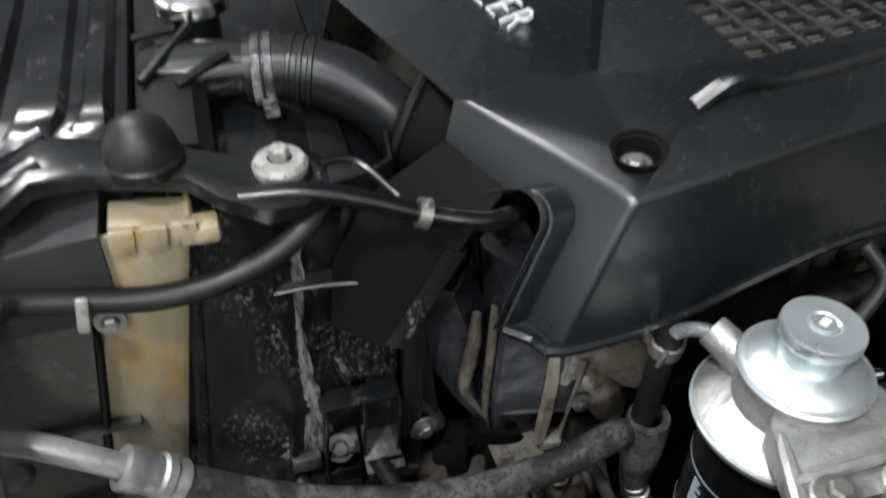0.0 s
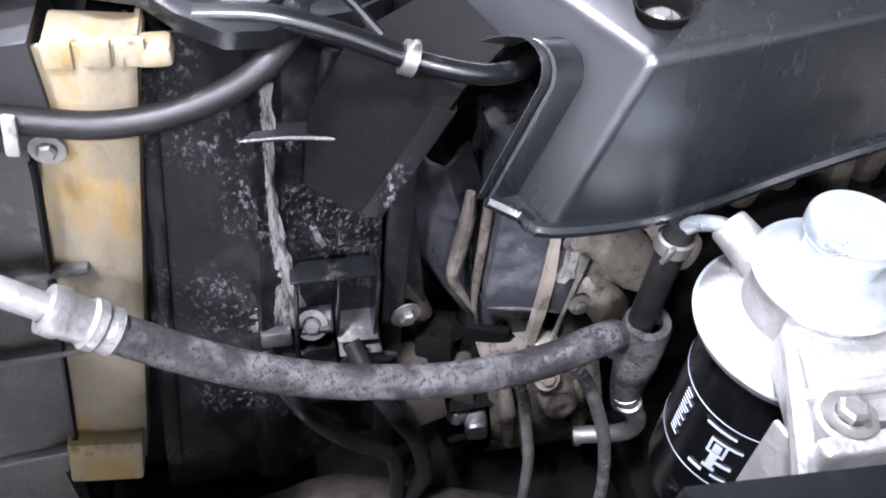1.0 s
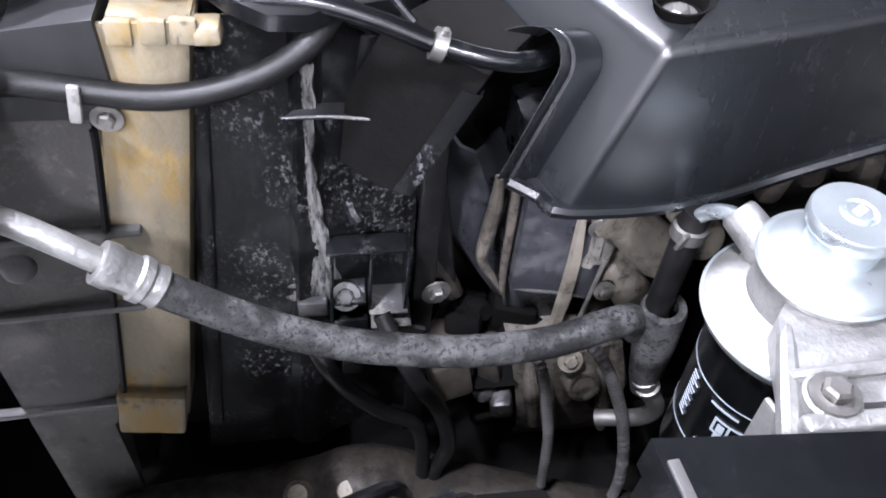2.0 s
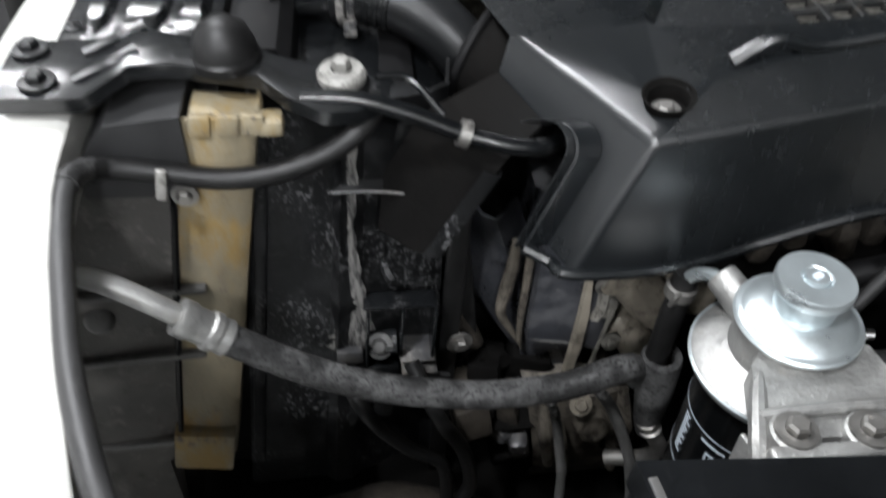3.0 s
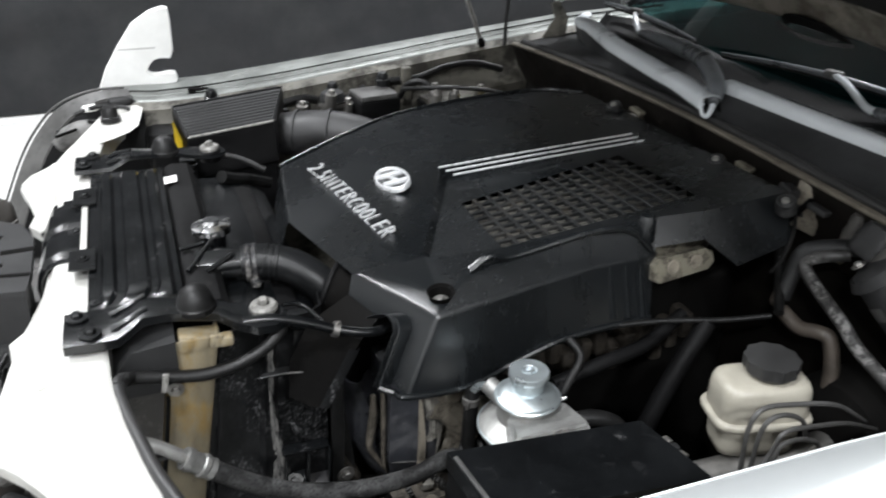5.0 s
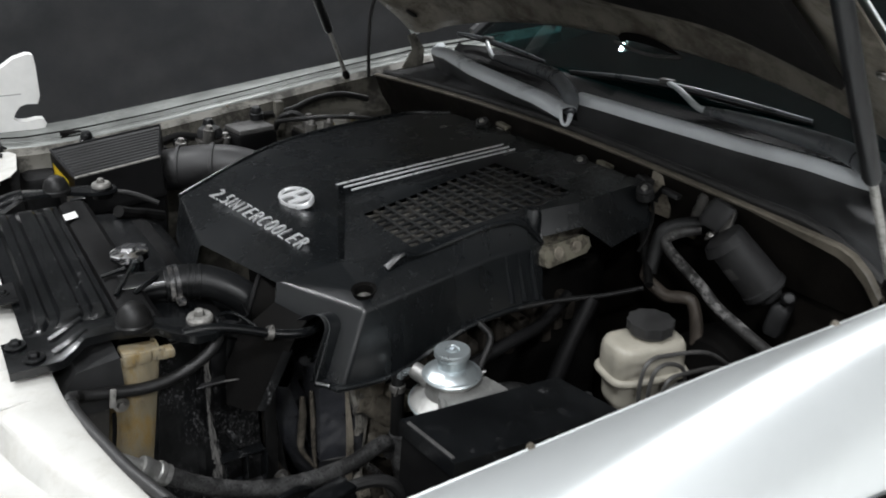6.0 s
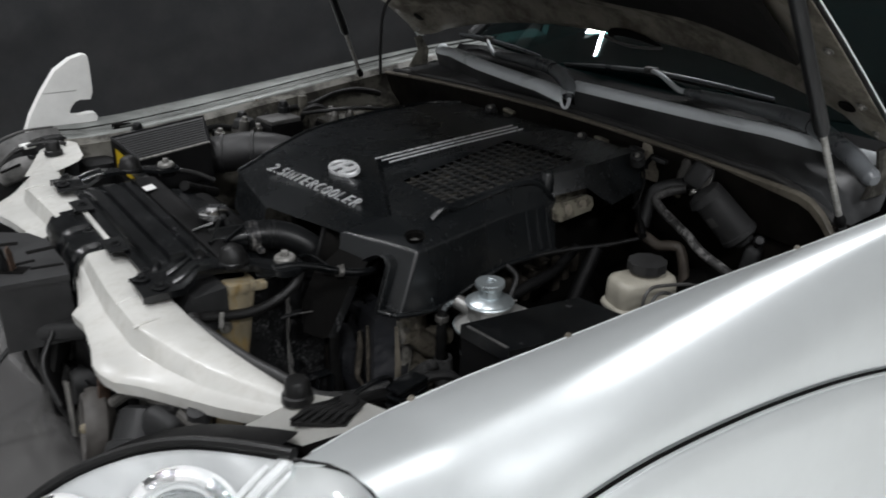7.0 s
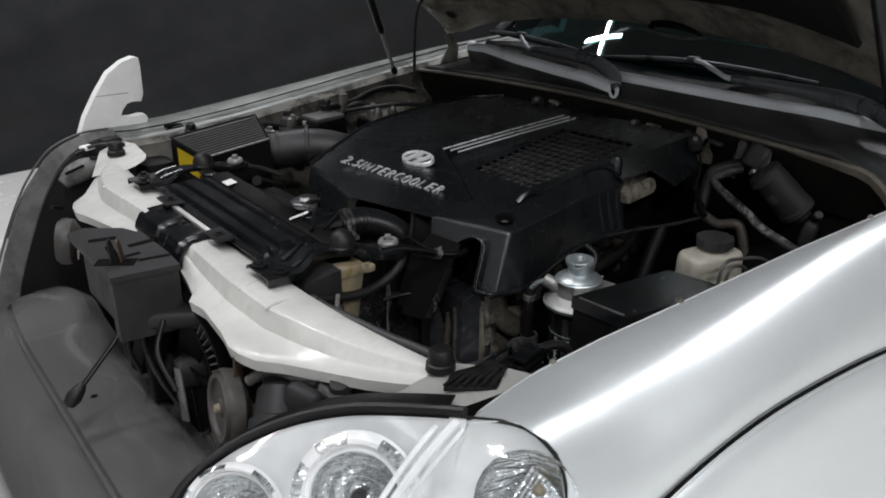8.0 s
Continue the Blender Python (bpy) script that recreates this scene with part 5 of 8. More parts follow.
def radiator_bracket(far=False):
    br = empty("radiator_bracket", "glossy black stepped steel bracket bolted to the white support", "bracket", "radiator brackets", at=(-0.1, 0.555, 1.03))
    xs = [-0.155, -0.12, -0.092, -0.075, -0.06, -0.03, 0.0, 0.03, 0.05, 0.075, 0.1, 0.118]
    near = [0.514, 0.513, 0.514, 0.52, 0.532, 0.536, 0.534, 0.53, 0.512, 0.5, 0.502, 0.514]
    far_ = [0.597, 0.597, 0.596, 0.592, 0.588, 0.58, 0.573, 0.568, 0.565, 0.562, 0.558, 0.545]
    zs = [1.05, 1.05, 1.05, 1.058, 1.064, 1.062, 1.058, 1.054, 1.048, 1.042, 1.04, 1.04]
    rows = [[(x, n + 0.001, z - 0.014), (x, n, z - 0.002), (x, n + 0.004, z), (x, (n + f) / 2, z + 0.001), (x, f - 0.004, z), (x, f, z - 0.006)] for x, n, f, z in zip(xs, near, far_, zs)]
    part("strap", loft(rows, thick=0.003), BLACK_GLOSS, br, sharp=45)
    for x, y in ((-0.139, 0.575), (-0.123, 0.53)):
        bolt(br, (x, y, 1.053), r=0.0075, material=BLACK_SATIN)
    for y0, y1 in ((0.535, 0.55), (0.572, 0.585)):
        part("swage", tube([(-0.1, y0, 1.051), (-0.075, y0 + 0.005, 1.06), (-0.055, y1, 1.065)], 0.004, 8, 4), BLACK_GLOSS, br)
    part("rubber_dome", lathe([(0, 0.032), (0.008, 0.031), (0.018, 0.024), (0.023, 0.012), (0.024, 0.005), (0.026, 0.003), (0.026, -0.004)], pose(0.006, 0.552, 1.056), 24), RUBBER, br, "black rubber dome")
    mount = part("mount", lathe([(0.019, -0.02), (0.021, -0.006), (0.0205, 0.0), (0.018, 0.002)], pose(0.09, 0.535, 1.043), 24), BLACK_MATT, br)
    part("washer", lathe([(0.008, 0.0095), (0.016, 0.009), (0.0185, 0.005), (0.018, 0.0)], pose(0.09, 0.535, 1.045), 28), WASHER, mount, "worn pale grey washer")
    part("nut", lathe([(0, 0.009), (0.0055, 0.009), (0.0068, 0.0075), (0.007, 0)], pose(0.09, 0.535, 1.0535), 6), WASHER, mount, sharp=20)
    return br


bracket = radiator_bracket()
mirror_y(bracket, 0.857)


def hoses_front():
    h = empty("radiator_hose", "thick black rubber radiator hose with a steel clamp", "hose", at=(0.1, 0.69, 1.02))
    part("rubber", tube([(0.083, 0.692, 1.036), (0.115, 0.687, 1.036), (0.15, 0.674, 1.03), (0.18, 0.657, 1.014), (0.203, 0.643, 0.988), (0.215, 0.636, 0.95), (0.22, 0.634, 0.91)], 0.0265, 24, 6), BLACK_SATIN, h)
    for x in (0.092, 0.101):
        part("clamp", lathe([(0.0265, -0.004), (0.0285, -0.003), (0.0285, 0.003), (0.0265, 0.004)], aim((x, 0.6905, 1.0362), (1, -0.12, 0)), 24), CASTING, h)
    for x in (0.118, 0.126, 0.134):
        part("hose_rib", lathe([(0.026, -0.003), (0.0283, -0.0015), (0.0283, 0.0015), (0.026, 0.003)], aim((x, 0.687 - 0.4 * (x - 0.118), 1.0355 - 0.12 * (x - 0.118)), (1, -0.3, -0.1)), 24), BLACK_SATIN, h)
    part("clamp_screw", block((0.012, 0.02, 0.01), pose(0.097, 0.662, 1.018), 0.002), CASTING, h)
    pipe = part("coolant_pipe", tube([(0.06, 0.515, 1.043), (0.1, 0.514, 1.04), (0.14, 0.511, 1.028), (0.18, 0.506, 1.012), (0.22, 0.5, 1.003), (0.25, 0.51, 0.998), (0.29, 0.56, 0.985)], 0.0069, 14, 6), BLACK_GLOSS, None)
    tagged(pipe, "thin glossy black pipe running into the engine cover", "pipe")
    part("pipe_clip", lathe([(0.0052, -0.003), (0.0075, -0.003), (0.0075, 0.003), (0.0052, 0.003)], aim((0.179, 0.506, 1.0125), (1, -0.12, -0.35)) @ Matrix.Scale(1.42, 4), 12), DULL_STEEL, pipe)
    part("clip_ear", block((0.004, 0.004, 0.014), pose(0.181, 0.503, 1.02, 10, 20, 0), 0.001), DULL_STEEL, pipe)
    part("pipe_branch", tube([(0.115, 0.535, 1.046), (0.14, 0.54, 1.04), (0.165, 0.52, 1.02)], 0.003, 8, 5), BLACK_GLOSS, pipe)
    # vent hose across the tan tank
    vent = part("vent_hose", tube([(-0.09, 0.487, 1.006), (-0.078, 0.497, 1.0), (-0.04, 0.499, 0.991), (0.0, 0.498, 0.985), (0.04, 0.5, 0.988), (0.075, 0.503, 1.0), (0.1, 0.51, 1.015), (0.115, 0.53, 1.025)], 0.0085, 12, 6), RUBBER, None)
    tagged(vent, "black rubber hose clipped across the tan tank", "hose")
    plug = part("panel_plug", lathe([(0, 0.006), (0.008, 0.0055), (0.0115, 0.003), (0.013, 0.0), (0.013, -0.04)], aim((-0.131, 0.505, 0.829), (0.2, -0.9, 0.4)), 18), HOUSING, None)
    tagged(plug, "round grey-green plug in the dusty front panel", "plug")
    part("hose_clip", block((0.008, 0.005, 0.028), pose(-0.045, 0.49, 0.988, 0, 10, 0), 0.002), WASHER, vent)
    bolt(vent, (-0.034, 0.506, 0.965), (0, -1, 0), 0.006, DULL_STEEL)
    edge = part("edge_hose", tube([(-0.089, 0.49, 1.006), (-0.096, 0.477, 1.012), (-0.098, 0.455, 1.015), (-0.091, 0.41, 1.014), (-0.079, 0.36, 1.011), (-0.065, 0.307, 1.007), (-0.049, 0.262, 1.004), (-0.033, 0.224, 0.998), (-0.012, 0.188, 0.986), (0.018, 0.15, 0.97)], 0.0078, 14, 6), SEAL, None)
    part("hose_sleeve", tube([(-0.093, 0.484, 1.009), (-0.097, 0.47, 1.0135), (-0.098, 0.458, 1.015)], 0.0092, 14, 4), OLD_HOSE, edge, "worn sleeve at the bend of the hose")
    tagged(edge, "grey rubber edge hose along the white support", "hose")
    # air conditioning line
    ac = empty("air_conditioning_hose", "speckled grey rubber hose with a bright metal end fitting", "hose", at=(0.1, 0.42, 0.8))
    line = [(-0.005, 0.419, 0.895), (0.041, 0.42, 0.858), (0.09, 0.42, 0.83), (0.14, 0.42, 0.813), (0.2, 0.42, 0.803), (0.263, 0.424, 0.802), (0.305, 0.43, 0.81), (0.33, 0.44, 0.803), (0.345, 0.455, 0.77)]
    part("hose", tube(line, 0.0125, 16, 6), OLD_HOSE, ac)
    part("metal_pipe", tube([(-0.12, 0.43, 1.0 - 0.03), (-0.085, 0.425, 0.957), (-0.06, 0.42, 0.944), (-0.03, 0.419, 0.918)], 0.0082, 14, 5), ALU, ac, "bright aluminium pipe")
    d = Vector((0.03, 0.0, -0.026))
    m = aim((-0.034, 0.419, 0.921), d)
    part("ferrule", lathe([(0.009, -0.004), (0.0145, -0.003), (0.015, 0.006), (0.0135, 0.009), (0.0135, 0.02), (0.0155, 0.022), (0.0155, 0.028), (0.0135, 0.03), (0.0145, 0.038), (0.0125, 0.04)], m, 24), ALU, ac, "crimped aluminium ferrule")


hoses_front()


def fan_shroud():
    fs = empty("fan_shroud", "black plastic fan shroud spattered with pale dirt", "fan shroud", at=(0.1, 0.8, 0.5))
    rows = []
    for s in np.linspace(0, 1, 16):
        z = 1.01 - 0.53 * s
        lean = -0.06 * s
        rows.append([(0.012 + lean, 0.58, z), (0.012 + lean, 0.552, z), (0.02 + lean, 0.549, z), (0.07 + lean * 0.8, 0.552, z), (0.083 + lean * 0.7, 0.552, z), (0.088 + lean * 0.6, 0.544 - 0.006 * math.sin(3 * s), z), (0.1 + lean * 0.5, 0.545, z), (0.106 + lean * 0.4, 0.556, z), (0.155, 0.566 + 0.02 * s, z), (0.175, 0.58, z), (0.18, 0.62, z)])
    part("side_wall", loft(rows, thick=0.003), SHROUD, fs, sharp=30)
    part("body", block((0.15, 0.5, 0.5), pose(0.08, 0.85, 0.75), 0.02), BLACK_MATT, fs)
    part("top", loft([[(x, y, 1.012 - 3.0 * (x - 0.06) ** 2 - 0.12 * abs(y - 0.84) ** 3) for y in np.linspace(0.56, 1.12, 16)] for x in np.linspace(0.05, 0.18, 8)], thick=0.003), BLACK_GLOSS, fs)
    part("edge_strip", block((0.012, 0.012, 0.46), pose(-0.005, 0.548, 0.76, 0, 7, 0), 0.003), SHROUD, fs)
    part("flap", plate([(0.0, 0.0), (0.06, 0.005), (0.062, 0.045), (0.0, 0.05)], 0, 0.003, pose(0.085, 0.555, 0.868, 8, 4, 0), 0.001), SHROUD, fs)
    part("hump", lathe([(0, 0.998), (0.018, 0.996), (0.028, 0.985), (0.03, 0.96), (0.03, 0.9)], pose(0.142, 0.588, 0), 28), BLACK_SATIN, fs, "smooth rounded shoulder of the shroud")
    part("flap_gusset", plate([(0.0, 0.0), (0.055, 0.0), (0.03, -0.05), (0.0, -0.07)], 0, 0.003, pose(0.09, 0.565, 0.866, 90, 0, 0), 0.001), SHROUD, fs)
    part("stud", tube([(0.118, 0.56, 0.835), (0.12, 0.545, 0.832), (0.124, 0.54, 0.826)], 0.006, 8, 3), SHROUD, fs)
    rows = []
    for k in range(120):
        z = 0.975 - 0.0021 * k
        x = ramp(z, (0.728, 0.755, 0.783, 0.83, 0.877, 0.929, 0.971), (0.08, 0.089, 0.095, 0.089, 0.087, 0.091, 0.093)) + 0.0015 * noise.noise((2.0, 0.4, z * 45))
        w = ramp(z, (0.728, 0.755, 0.783, 0.83, 0.97), (0.022, 0.015, 0.009, 0.0055, 0.0045)) * (1 + 0.6 * noise.noise((0.3, 1.7, z * 70)))
        w2 = w * (1 + 0.9 * noise.noise((5.0, 1.0, z * 210)))
        rows.append([(x - w2, 0.5447, z), (x - w * 0.3, 0.5436 + 0.0008 * noise.noise((0, 0, z * 300)), z), (x + w * 0.4, 0.5438, z), (x + w, 0.5448, z)])
    part("dirt_seam", loft(rows, thick=0.001), GRIT, fs, "ridge caked with pale dirt")
    part("tab", plate([(-0.03, 0.002), (0.036, 0.0), (0.036, 0.016), (-0.014, 0.016)], 0, 0.0025, pose(0.104, 0.534, 0.934, 6, 3, 4), 0.001), GREY_PLASTIC, fs, "small worn bracket tab")
    # thin paler tube puts the tab's lit edge into the colour
    part("tab_edge", tube([(0.073, 0.533, 0.938), (0.106, 0.533, 0.9385), (0.139, 0.533, 0.934)], 0.0013, 6, 3), CASTING, fs)
    # open clamp with bolt
    cl = part("clamp", block((0.066, 0.004, 0.108), pose(0.13, 0.55, 0.744), 0.001), SHROUD, fs, "black sheet clamp with a steel bolt")
    part("clamp_edge", block((0.068, 0.022, 0.003), pose(0.13, 0.54, 0.798), 0.001), BLACK_GLOSS, cl)
    for x, z, h in ((0.098, 0.745, 0.1), (0.132, 0.766, 0.064), (0.163, 0.762, 0.07)):
        part("clamp_fin", block((0.003, 0.03, h), pose(x, 0.537, z, 0, 3, 0), 0.0008), BLACK_GLOSS, cl)
    part("clamp_shelf", block((0.034, 0.03, 0.003), pose(0.147, 0.534, 0.732, 12, 0, 0), 0.001), CASTING, cl)
    part("clamp_shelf", block((0.036, 0.03, 0.003), pose(0.149, 0.531, 0.716, 10, 0, 0), 0.001), CASTING, cl)
    part("clamp_seat", block((0.03, 0.024, 0.028), pose(0.113, 0.54, 0.735, 30, 0, 0), 0.002), BLACK_GLOSS, cl)
    part("clamp_seat", block((0.034, 0.02, 0.02), pose(0.112, 0.536, 0.705), 0.002), BLACK_GLOSS, cl)
    bolt(cl, (0.11, 0.53, 0.744), (0, -0.8, 0.6), 0.0075, CONDUIT)
    part("clamp_ramp", block((0.04, 0.004, 0.07), pose(0.152, 0.535, 0.675, 20, 18, 0), 0.001), GREY_PLASTIC, fs)
    part("clamp_ramp", block((0.024, 0.004, 0.05), pose(0.115, 0.538, 0.67, 15, 6, 0), 0.001), CASTING, fs)
    part("toggle", block((0.026, 0.012, 0.018), pose(0.08, 0.54, 0.722), 0.002), CASTING, fs)
    for k in range(3):
        part("strut", block((0.022, 0.012, 0.1), pose(0.08 + 0.035 * k, 0.55 + 0.01 * k, 0.64, 0, 12 - 8 * k, 0), 0.003), SHROUD, fs)


fan_shroud()


def engine():
    en = empty("engine", "dirty oily engine block with castings and belt pulleys", "engine", at=(0.5, 0.8, 0.3))
    # block and head in near-black: the deep bay's shade is in the colour
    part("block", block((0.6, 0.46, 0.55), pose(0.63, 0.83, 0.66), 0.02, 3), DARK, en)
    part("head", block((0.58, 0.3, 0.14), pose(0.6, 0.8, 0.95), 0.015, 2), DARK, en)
    # tray added to close off the pale floor, near-black like the bay's shade
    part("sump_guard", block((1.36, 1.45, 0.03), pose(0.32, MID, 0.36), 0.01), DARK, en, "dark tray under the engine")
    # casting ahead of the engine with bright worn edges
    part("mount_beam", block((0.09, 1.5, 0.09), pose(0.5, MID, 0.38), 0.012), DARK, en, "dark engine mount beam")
    case = part("front_casting", plate([(0.26, 0.727), (0.3, 0.719), (0.335, 0.707), (0.346, 0.77), (0.34, 0.85), (0.31, 0.885), (0.266, 0.875), (0.262, 0.8)], -0.06, 0.06, Matrix.Translation((0, 0.6, 0)) @ pose(0, 0, 0, 90, 0, 0), 0.008, 2), BLOCK, en, "dark glossy casting with bright worn edges")
    part("casting_root", plate([(0.262, 0.65), (0.325, 0.65), (0.335, 0.73), (0.26, 0.74)], -0.04, 0.04, Matrix.Translation((0, 0.6, 0)) @ pose(0, 0, 0, 90, 0, 0), 0.006, 2), BLOCK, case)
    part("casting_edge", tube([(0.26, 0.541, 0.728), (0.28, 0.54, 0.7245), (0.305, 0.54, 0.719), (0.335, 0.541, 0.709)], [0.0008, 0.002, 0.002, 0.0012], 8, 5), CONDUIT, case, "bright worn lower edge of the casting")
    part("casting_rib", loft([[(x - w, 0.538, z), (x - 0.7 * w, 0.532, z), (x + 0.6 * w, 0.5315, z), (x + w, 0.538, z)] for x, z, w in ((0.31, 0.85, 0.002), (0.312, 0.808, 0.0045), (0.3135, 0.766, 0.0065), (0.312, 0.721, 0.007), (0.308, 0.676, 0.006))], thick=0.002), BEIGE_METAL, case, "beige cast rib")
    part("casting_step", loft([[(x, 0.541, z), (x + 0.002, 0.533, z), (x + 0.008, 0.531, z), (x + 0.012, 0.536, z), (x + 0.02, 0.535, z), (x + 0.024, 0.54, z), (x + 0.03, 0.552, z)] for x, z in ((0.312, 0.86), (0.317, 0.83), (0.325, 0.795), (0.325, 0.772), (0.319, 0.76))], thick=0.003), WORN, case, "pale stepped shoulder of the casting", sharp=30)
    part("casting_edge", tube([(0.342, 0.536, 0.768), (0.338, 0.536, 0.74), (0.334, 0.536, 0.707), (0.33, 0.537, 0.67)], [0.003, 0.002, 0.002, 0.0025], 8, 5), WORN, case, "bright worn side edge of the casting")
    part("casting_foot", block((0.022, 0.018, 0.016), pose(0.322, 0.54, 0.668, 10, 8, 0), 0.004), WORN, case)
    for x, z in ((0.327, 0.812), (0.345, 0.8), (0.335, 0.842)):
        bolt(case, (x, 0.531, z), (0, -1, 0), 0.006, DULL_STEEL)
    # two pale curved edges of the timing case beside the belt
    tc = part("timing_case", loft([[(x - 0.03, 0.64, z), (x - 0.012, 0.6, z), (x - 0.004, 0.578, z), (x + 0.006, 0.57, z), (x + 0.014, 0.578, z), (x + 0.02, 0.59, z), (x + 0.03, 0.6, z)] for z, x in ((0.87, 0.216), (0.82, 0.232), (0.788, 0.229), (0.753, 0.226), (0.72, 0.24), (0.69, 0.256), (0.65, 0.278))], thick=0.003), BLOCK, en, "dark timing case with pale edges", sharp=40)
    for pts, w in (([(0.242, 0.559, 0.85), (0.241, 0.558, 0.821), (0.237, 0.558, 0.788), (0.234, 0.558, 0.753), (0.247, 0.558, 0.724), (0.259, 0.558, 0.699)], [0.004, 0.0065, 0.007, 0.0055, 0.0035, 0.0015]),
                   ([(0.256, 0.553, 0.86), (0.2555, 0.552, 0.828), (0.255, 0.552, 0.791), (0.254, 0.552, 0.756), (0.255, 0.552, 0.718), (0.259, 0.552, 0.7)], [0.003, 0.0045, 0.0042, 0.004, 0.003, 0.0012])):
        part("case_edge", tube(pts, w, 10, 6), GRUBBY, tc, "pale worn edge of the timing case")
    # added plate whose near-black stands for the shade behind the timing case
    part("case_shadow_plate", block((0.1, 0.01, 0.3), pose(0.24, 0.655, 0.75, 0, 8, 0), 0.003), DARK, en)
    part("belt", block((0.02, 0.01, 0.42), pose(0.181, 0.56, 0.68, 0, 2, 0), 0.003), RUBBER, en)
    part("belt", block((0.018, 0.012, 0.3), pose(0.2, 0.58, 0.76, 0, -6, 0), 0.003), RUBBER, en)
    bolt(en, (0.193, 0.553, 0.715), (0.2, -1, 0), 0.008, DULL_STEEL)
    part("tensioner_arm", tube([(0.196, 0.6, 0.84), (0.19, 0.59, 0.79), (0.196, 0.585, 0.73), (0.215, 0.58, 0.68)], [0.006, 0.009, 0.012, 0.01], 10, 5), ENGINE, en)
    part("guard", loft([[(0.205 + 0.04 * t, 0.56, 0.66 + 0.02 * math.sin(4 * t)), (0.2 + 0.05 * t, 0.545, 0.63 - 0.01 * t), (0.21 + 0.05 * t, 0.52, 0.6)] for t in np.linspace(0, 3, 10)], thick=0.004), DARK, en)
    # injection pump knuckles
    rng = random.Random(4)
    pump = part("pump_flange", rounded(0.05, 0.03, [(0.7, -0.02), (1.0, -0.012), (1.0, 0.008), (0.86, 0.018), (0.5, 0.024)], aim((0.375, 0.578, 0.745), (-0.1, -1, 0.25))), BEIGE_METAL, en, "oily beige pump flange", sharp=50)
    for at, way, r, ln in (((0.347, 0.545, 0.85), (0.5, -0.6, 0.1), 0.026, 0.03), ((0.346, 0.525, 0.825), (0.8, -0.3, -0.75), 0.0225, 0.062), ((0.37, 0.55, 0.72), (0.3, -0.9, -0.1), 0.019, 0.03), ((0.4, 0.55, 0.80), (0.3, -0.8, 0.2), 0.02, 0.05)):
        part("casting_boss", lathe([(0, ln), (r * 0.45, ln), (r * 0.8, ln * 0.93), (r, ln * 0.75), (r, ln * 0.4), (r * 0.9, 0.0), (r * 1.15, -0.01), (0, -0.012)], aim(at, way), 24), BEIGE_METAL, pump, "oily beige casting boss")
    for x, z in ((0.348, 0.724), (0.387, 0.7), (0.4, 0.775)):
        bolt(pump, (x, 0.535, z), (0, -1, 0.2), 0.006, WORN)
    # beige lower casting with a round boss
    low = part("lower_casting", loft([[(x, 0.56, 0.66), (x + 0.004, 0.53 - 0.01 * math.sin(3.1 * k / 9), 0.65), (x + 0.012, 0.522 - 0.014 * math.sin(2.2 * k), 0.6), (x + 0.02, 0.525, 0.55), (x + 0.03, 0.54, 0.48), (x + 0.035, 0.57, 0.42)] for k, x in enumerate(np.linspace(0.262, 0.375, 10))], thick=0.004), GRUBBY, en, "grubby beige lower casting", sharp=50)
    part("boss_ring", lathe([(0, 0.004), (0.012, 0.004), (0.0135, 0.008), (0.017, 0.008), (0.019, 0.004), (0.02, -0.02)], aim((0.338, 0.508, 0.615), (0.05, -1, 0.35)), 28), GRUBBY, low, "round cast boss")
    bolt(low, (0.318, 0.503, 0.662), (0, -0.8, 0.5), 0.007, BEIGE_METAL)
    for x, z, r in ((0.283, 0.6, 0.009), (0.305, 0.57, 0.007), (0.36, 0.58, 0.008)):
        part("cast_rib", tube([(x, 0.52, z + 0.045), (x + 0.006, 0.508, z), (x + 0.016, 0.512, z - 0.06)], [r * 0.6, r, r * 0.7], 10, 5), GRUBBY, low)
    for k in range(26):
        x, y, z = rng.uniform(0.2, 0.42), rng.uniform(0.53, 0.6), rng.uniform(0.5, 0.7)
        sx = rng.uniform(0.02, 0.06)
        if k % 3:
            bm = block((sx, rng.uniform(0.02, 0.05), rng.uniform(0.02, 0.06)), pose(x, y, z, rng.uniform(-20, 20), rng.uniform(-25, 25), rng.uniform(-20, 20)), 0.006, 2)
        else:
            bm = lathe([(0, 0.02), (0.008, 0.02), (0.012, 0.014), (0.014, -0.02), (0.018, -0.03)], aim((x, y, z), (rng.uniform(-1, 1), -1, rng.uniform(-0.3, 0.8))), 14)
        part("casting_detail", bm, rng.choice((ENGINE, ENGINE, CASTING, DARK)), en)
    for k in range(14):
        x, z = 0.44 + 0.028 * k, 0.84 + 0.02 * math.sin(k * 2.1)
        part("casting_detail", block((0.024, 0.05, 0.05), pose(x, 0.585, z, 5 * math.sin(k), 8 * math.cos(3 * k), 0), 0.008), ENGINE, en)
    for k in range(4):
        bolt(en, (0.40 + 0.05 * k, 0.575, 0.9), (0, -0.5, 1), 0.006, RUST)
    beam = part("cross_beam", tube([(-0.16, 0.46, 0.45), (-0.08, 0.47, 0.46), (0.0, 0.475, 0.465), (0.07, 0.48, 0.47), (0.12, 0.48, 0.48), (0.2, 0.47, 0.455), (0.32, 0.44, 0.45), (0.4, 0.43, 0.43)], [0.045, 0.045, 0.044, 0.046, 0.05, 0.05, 0.045, 0.045], 16, 5), ENGINE, en, "grimy brown cross beam")
    for x in (0.05, 0.1):
        part("beam_boss", lathe([(0, 0.014), (0.01, 0.013), (0.014, 0.004), (0.016, 0)], aim((x, 0.465, 0.511), (0, -0.4, 1)), 14), BEIGE_METAL, beam)
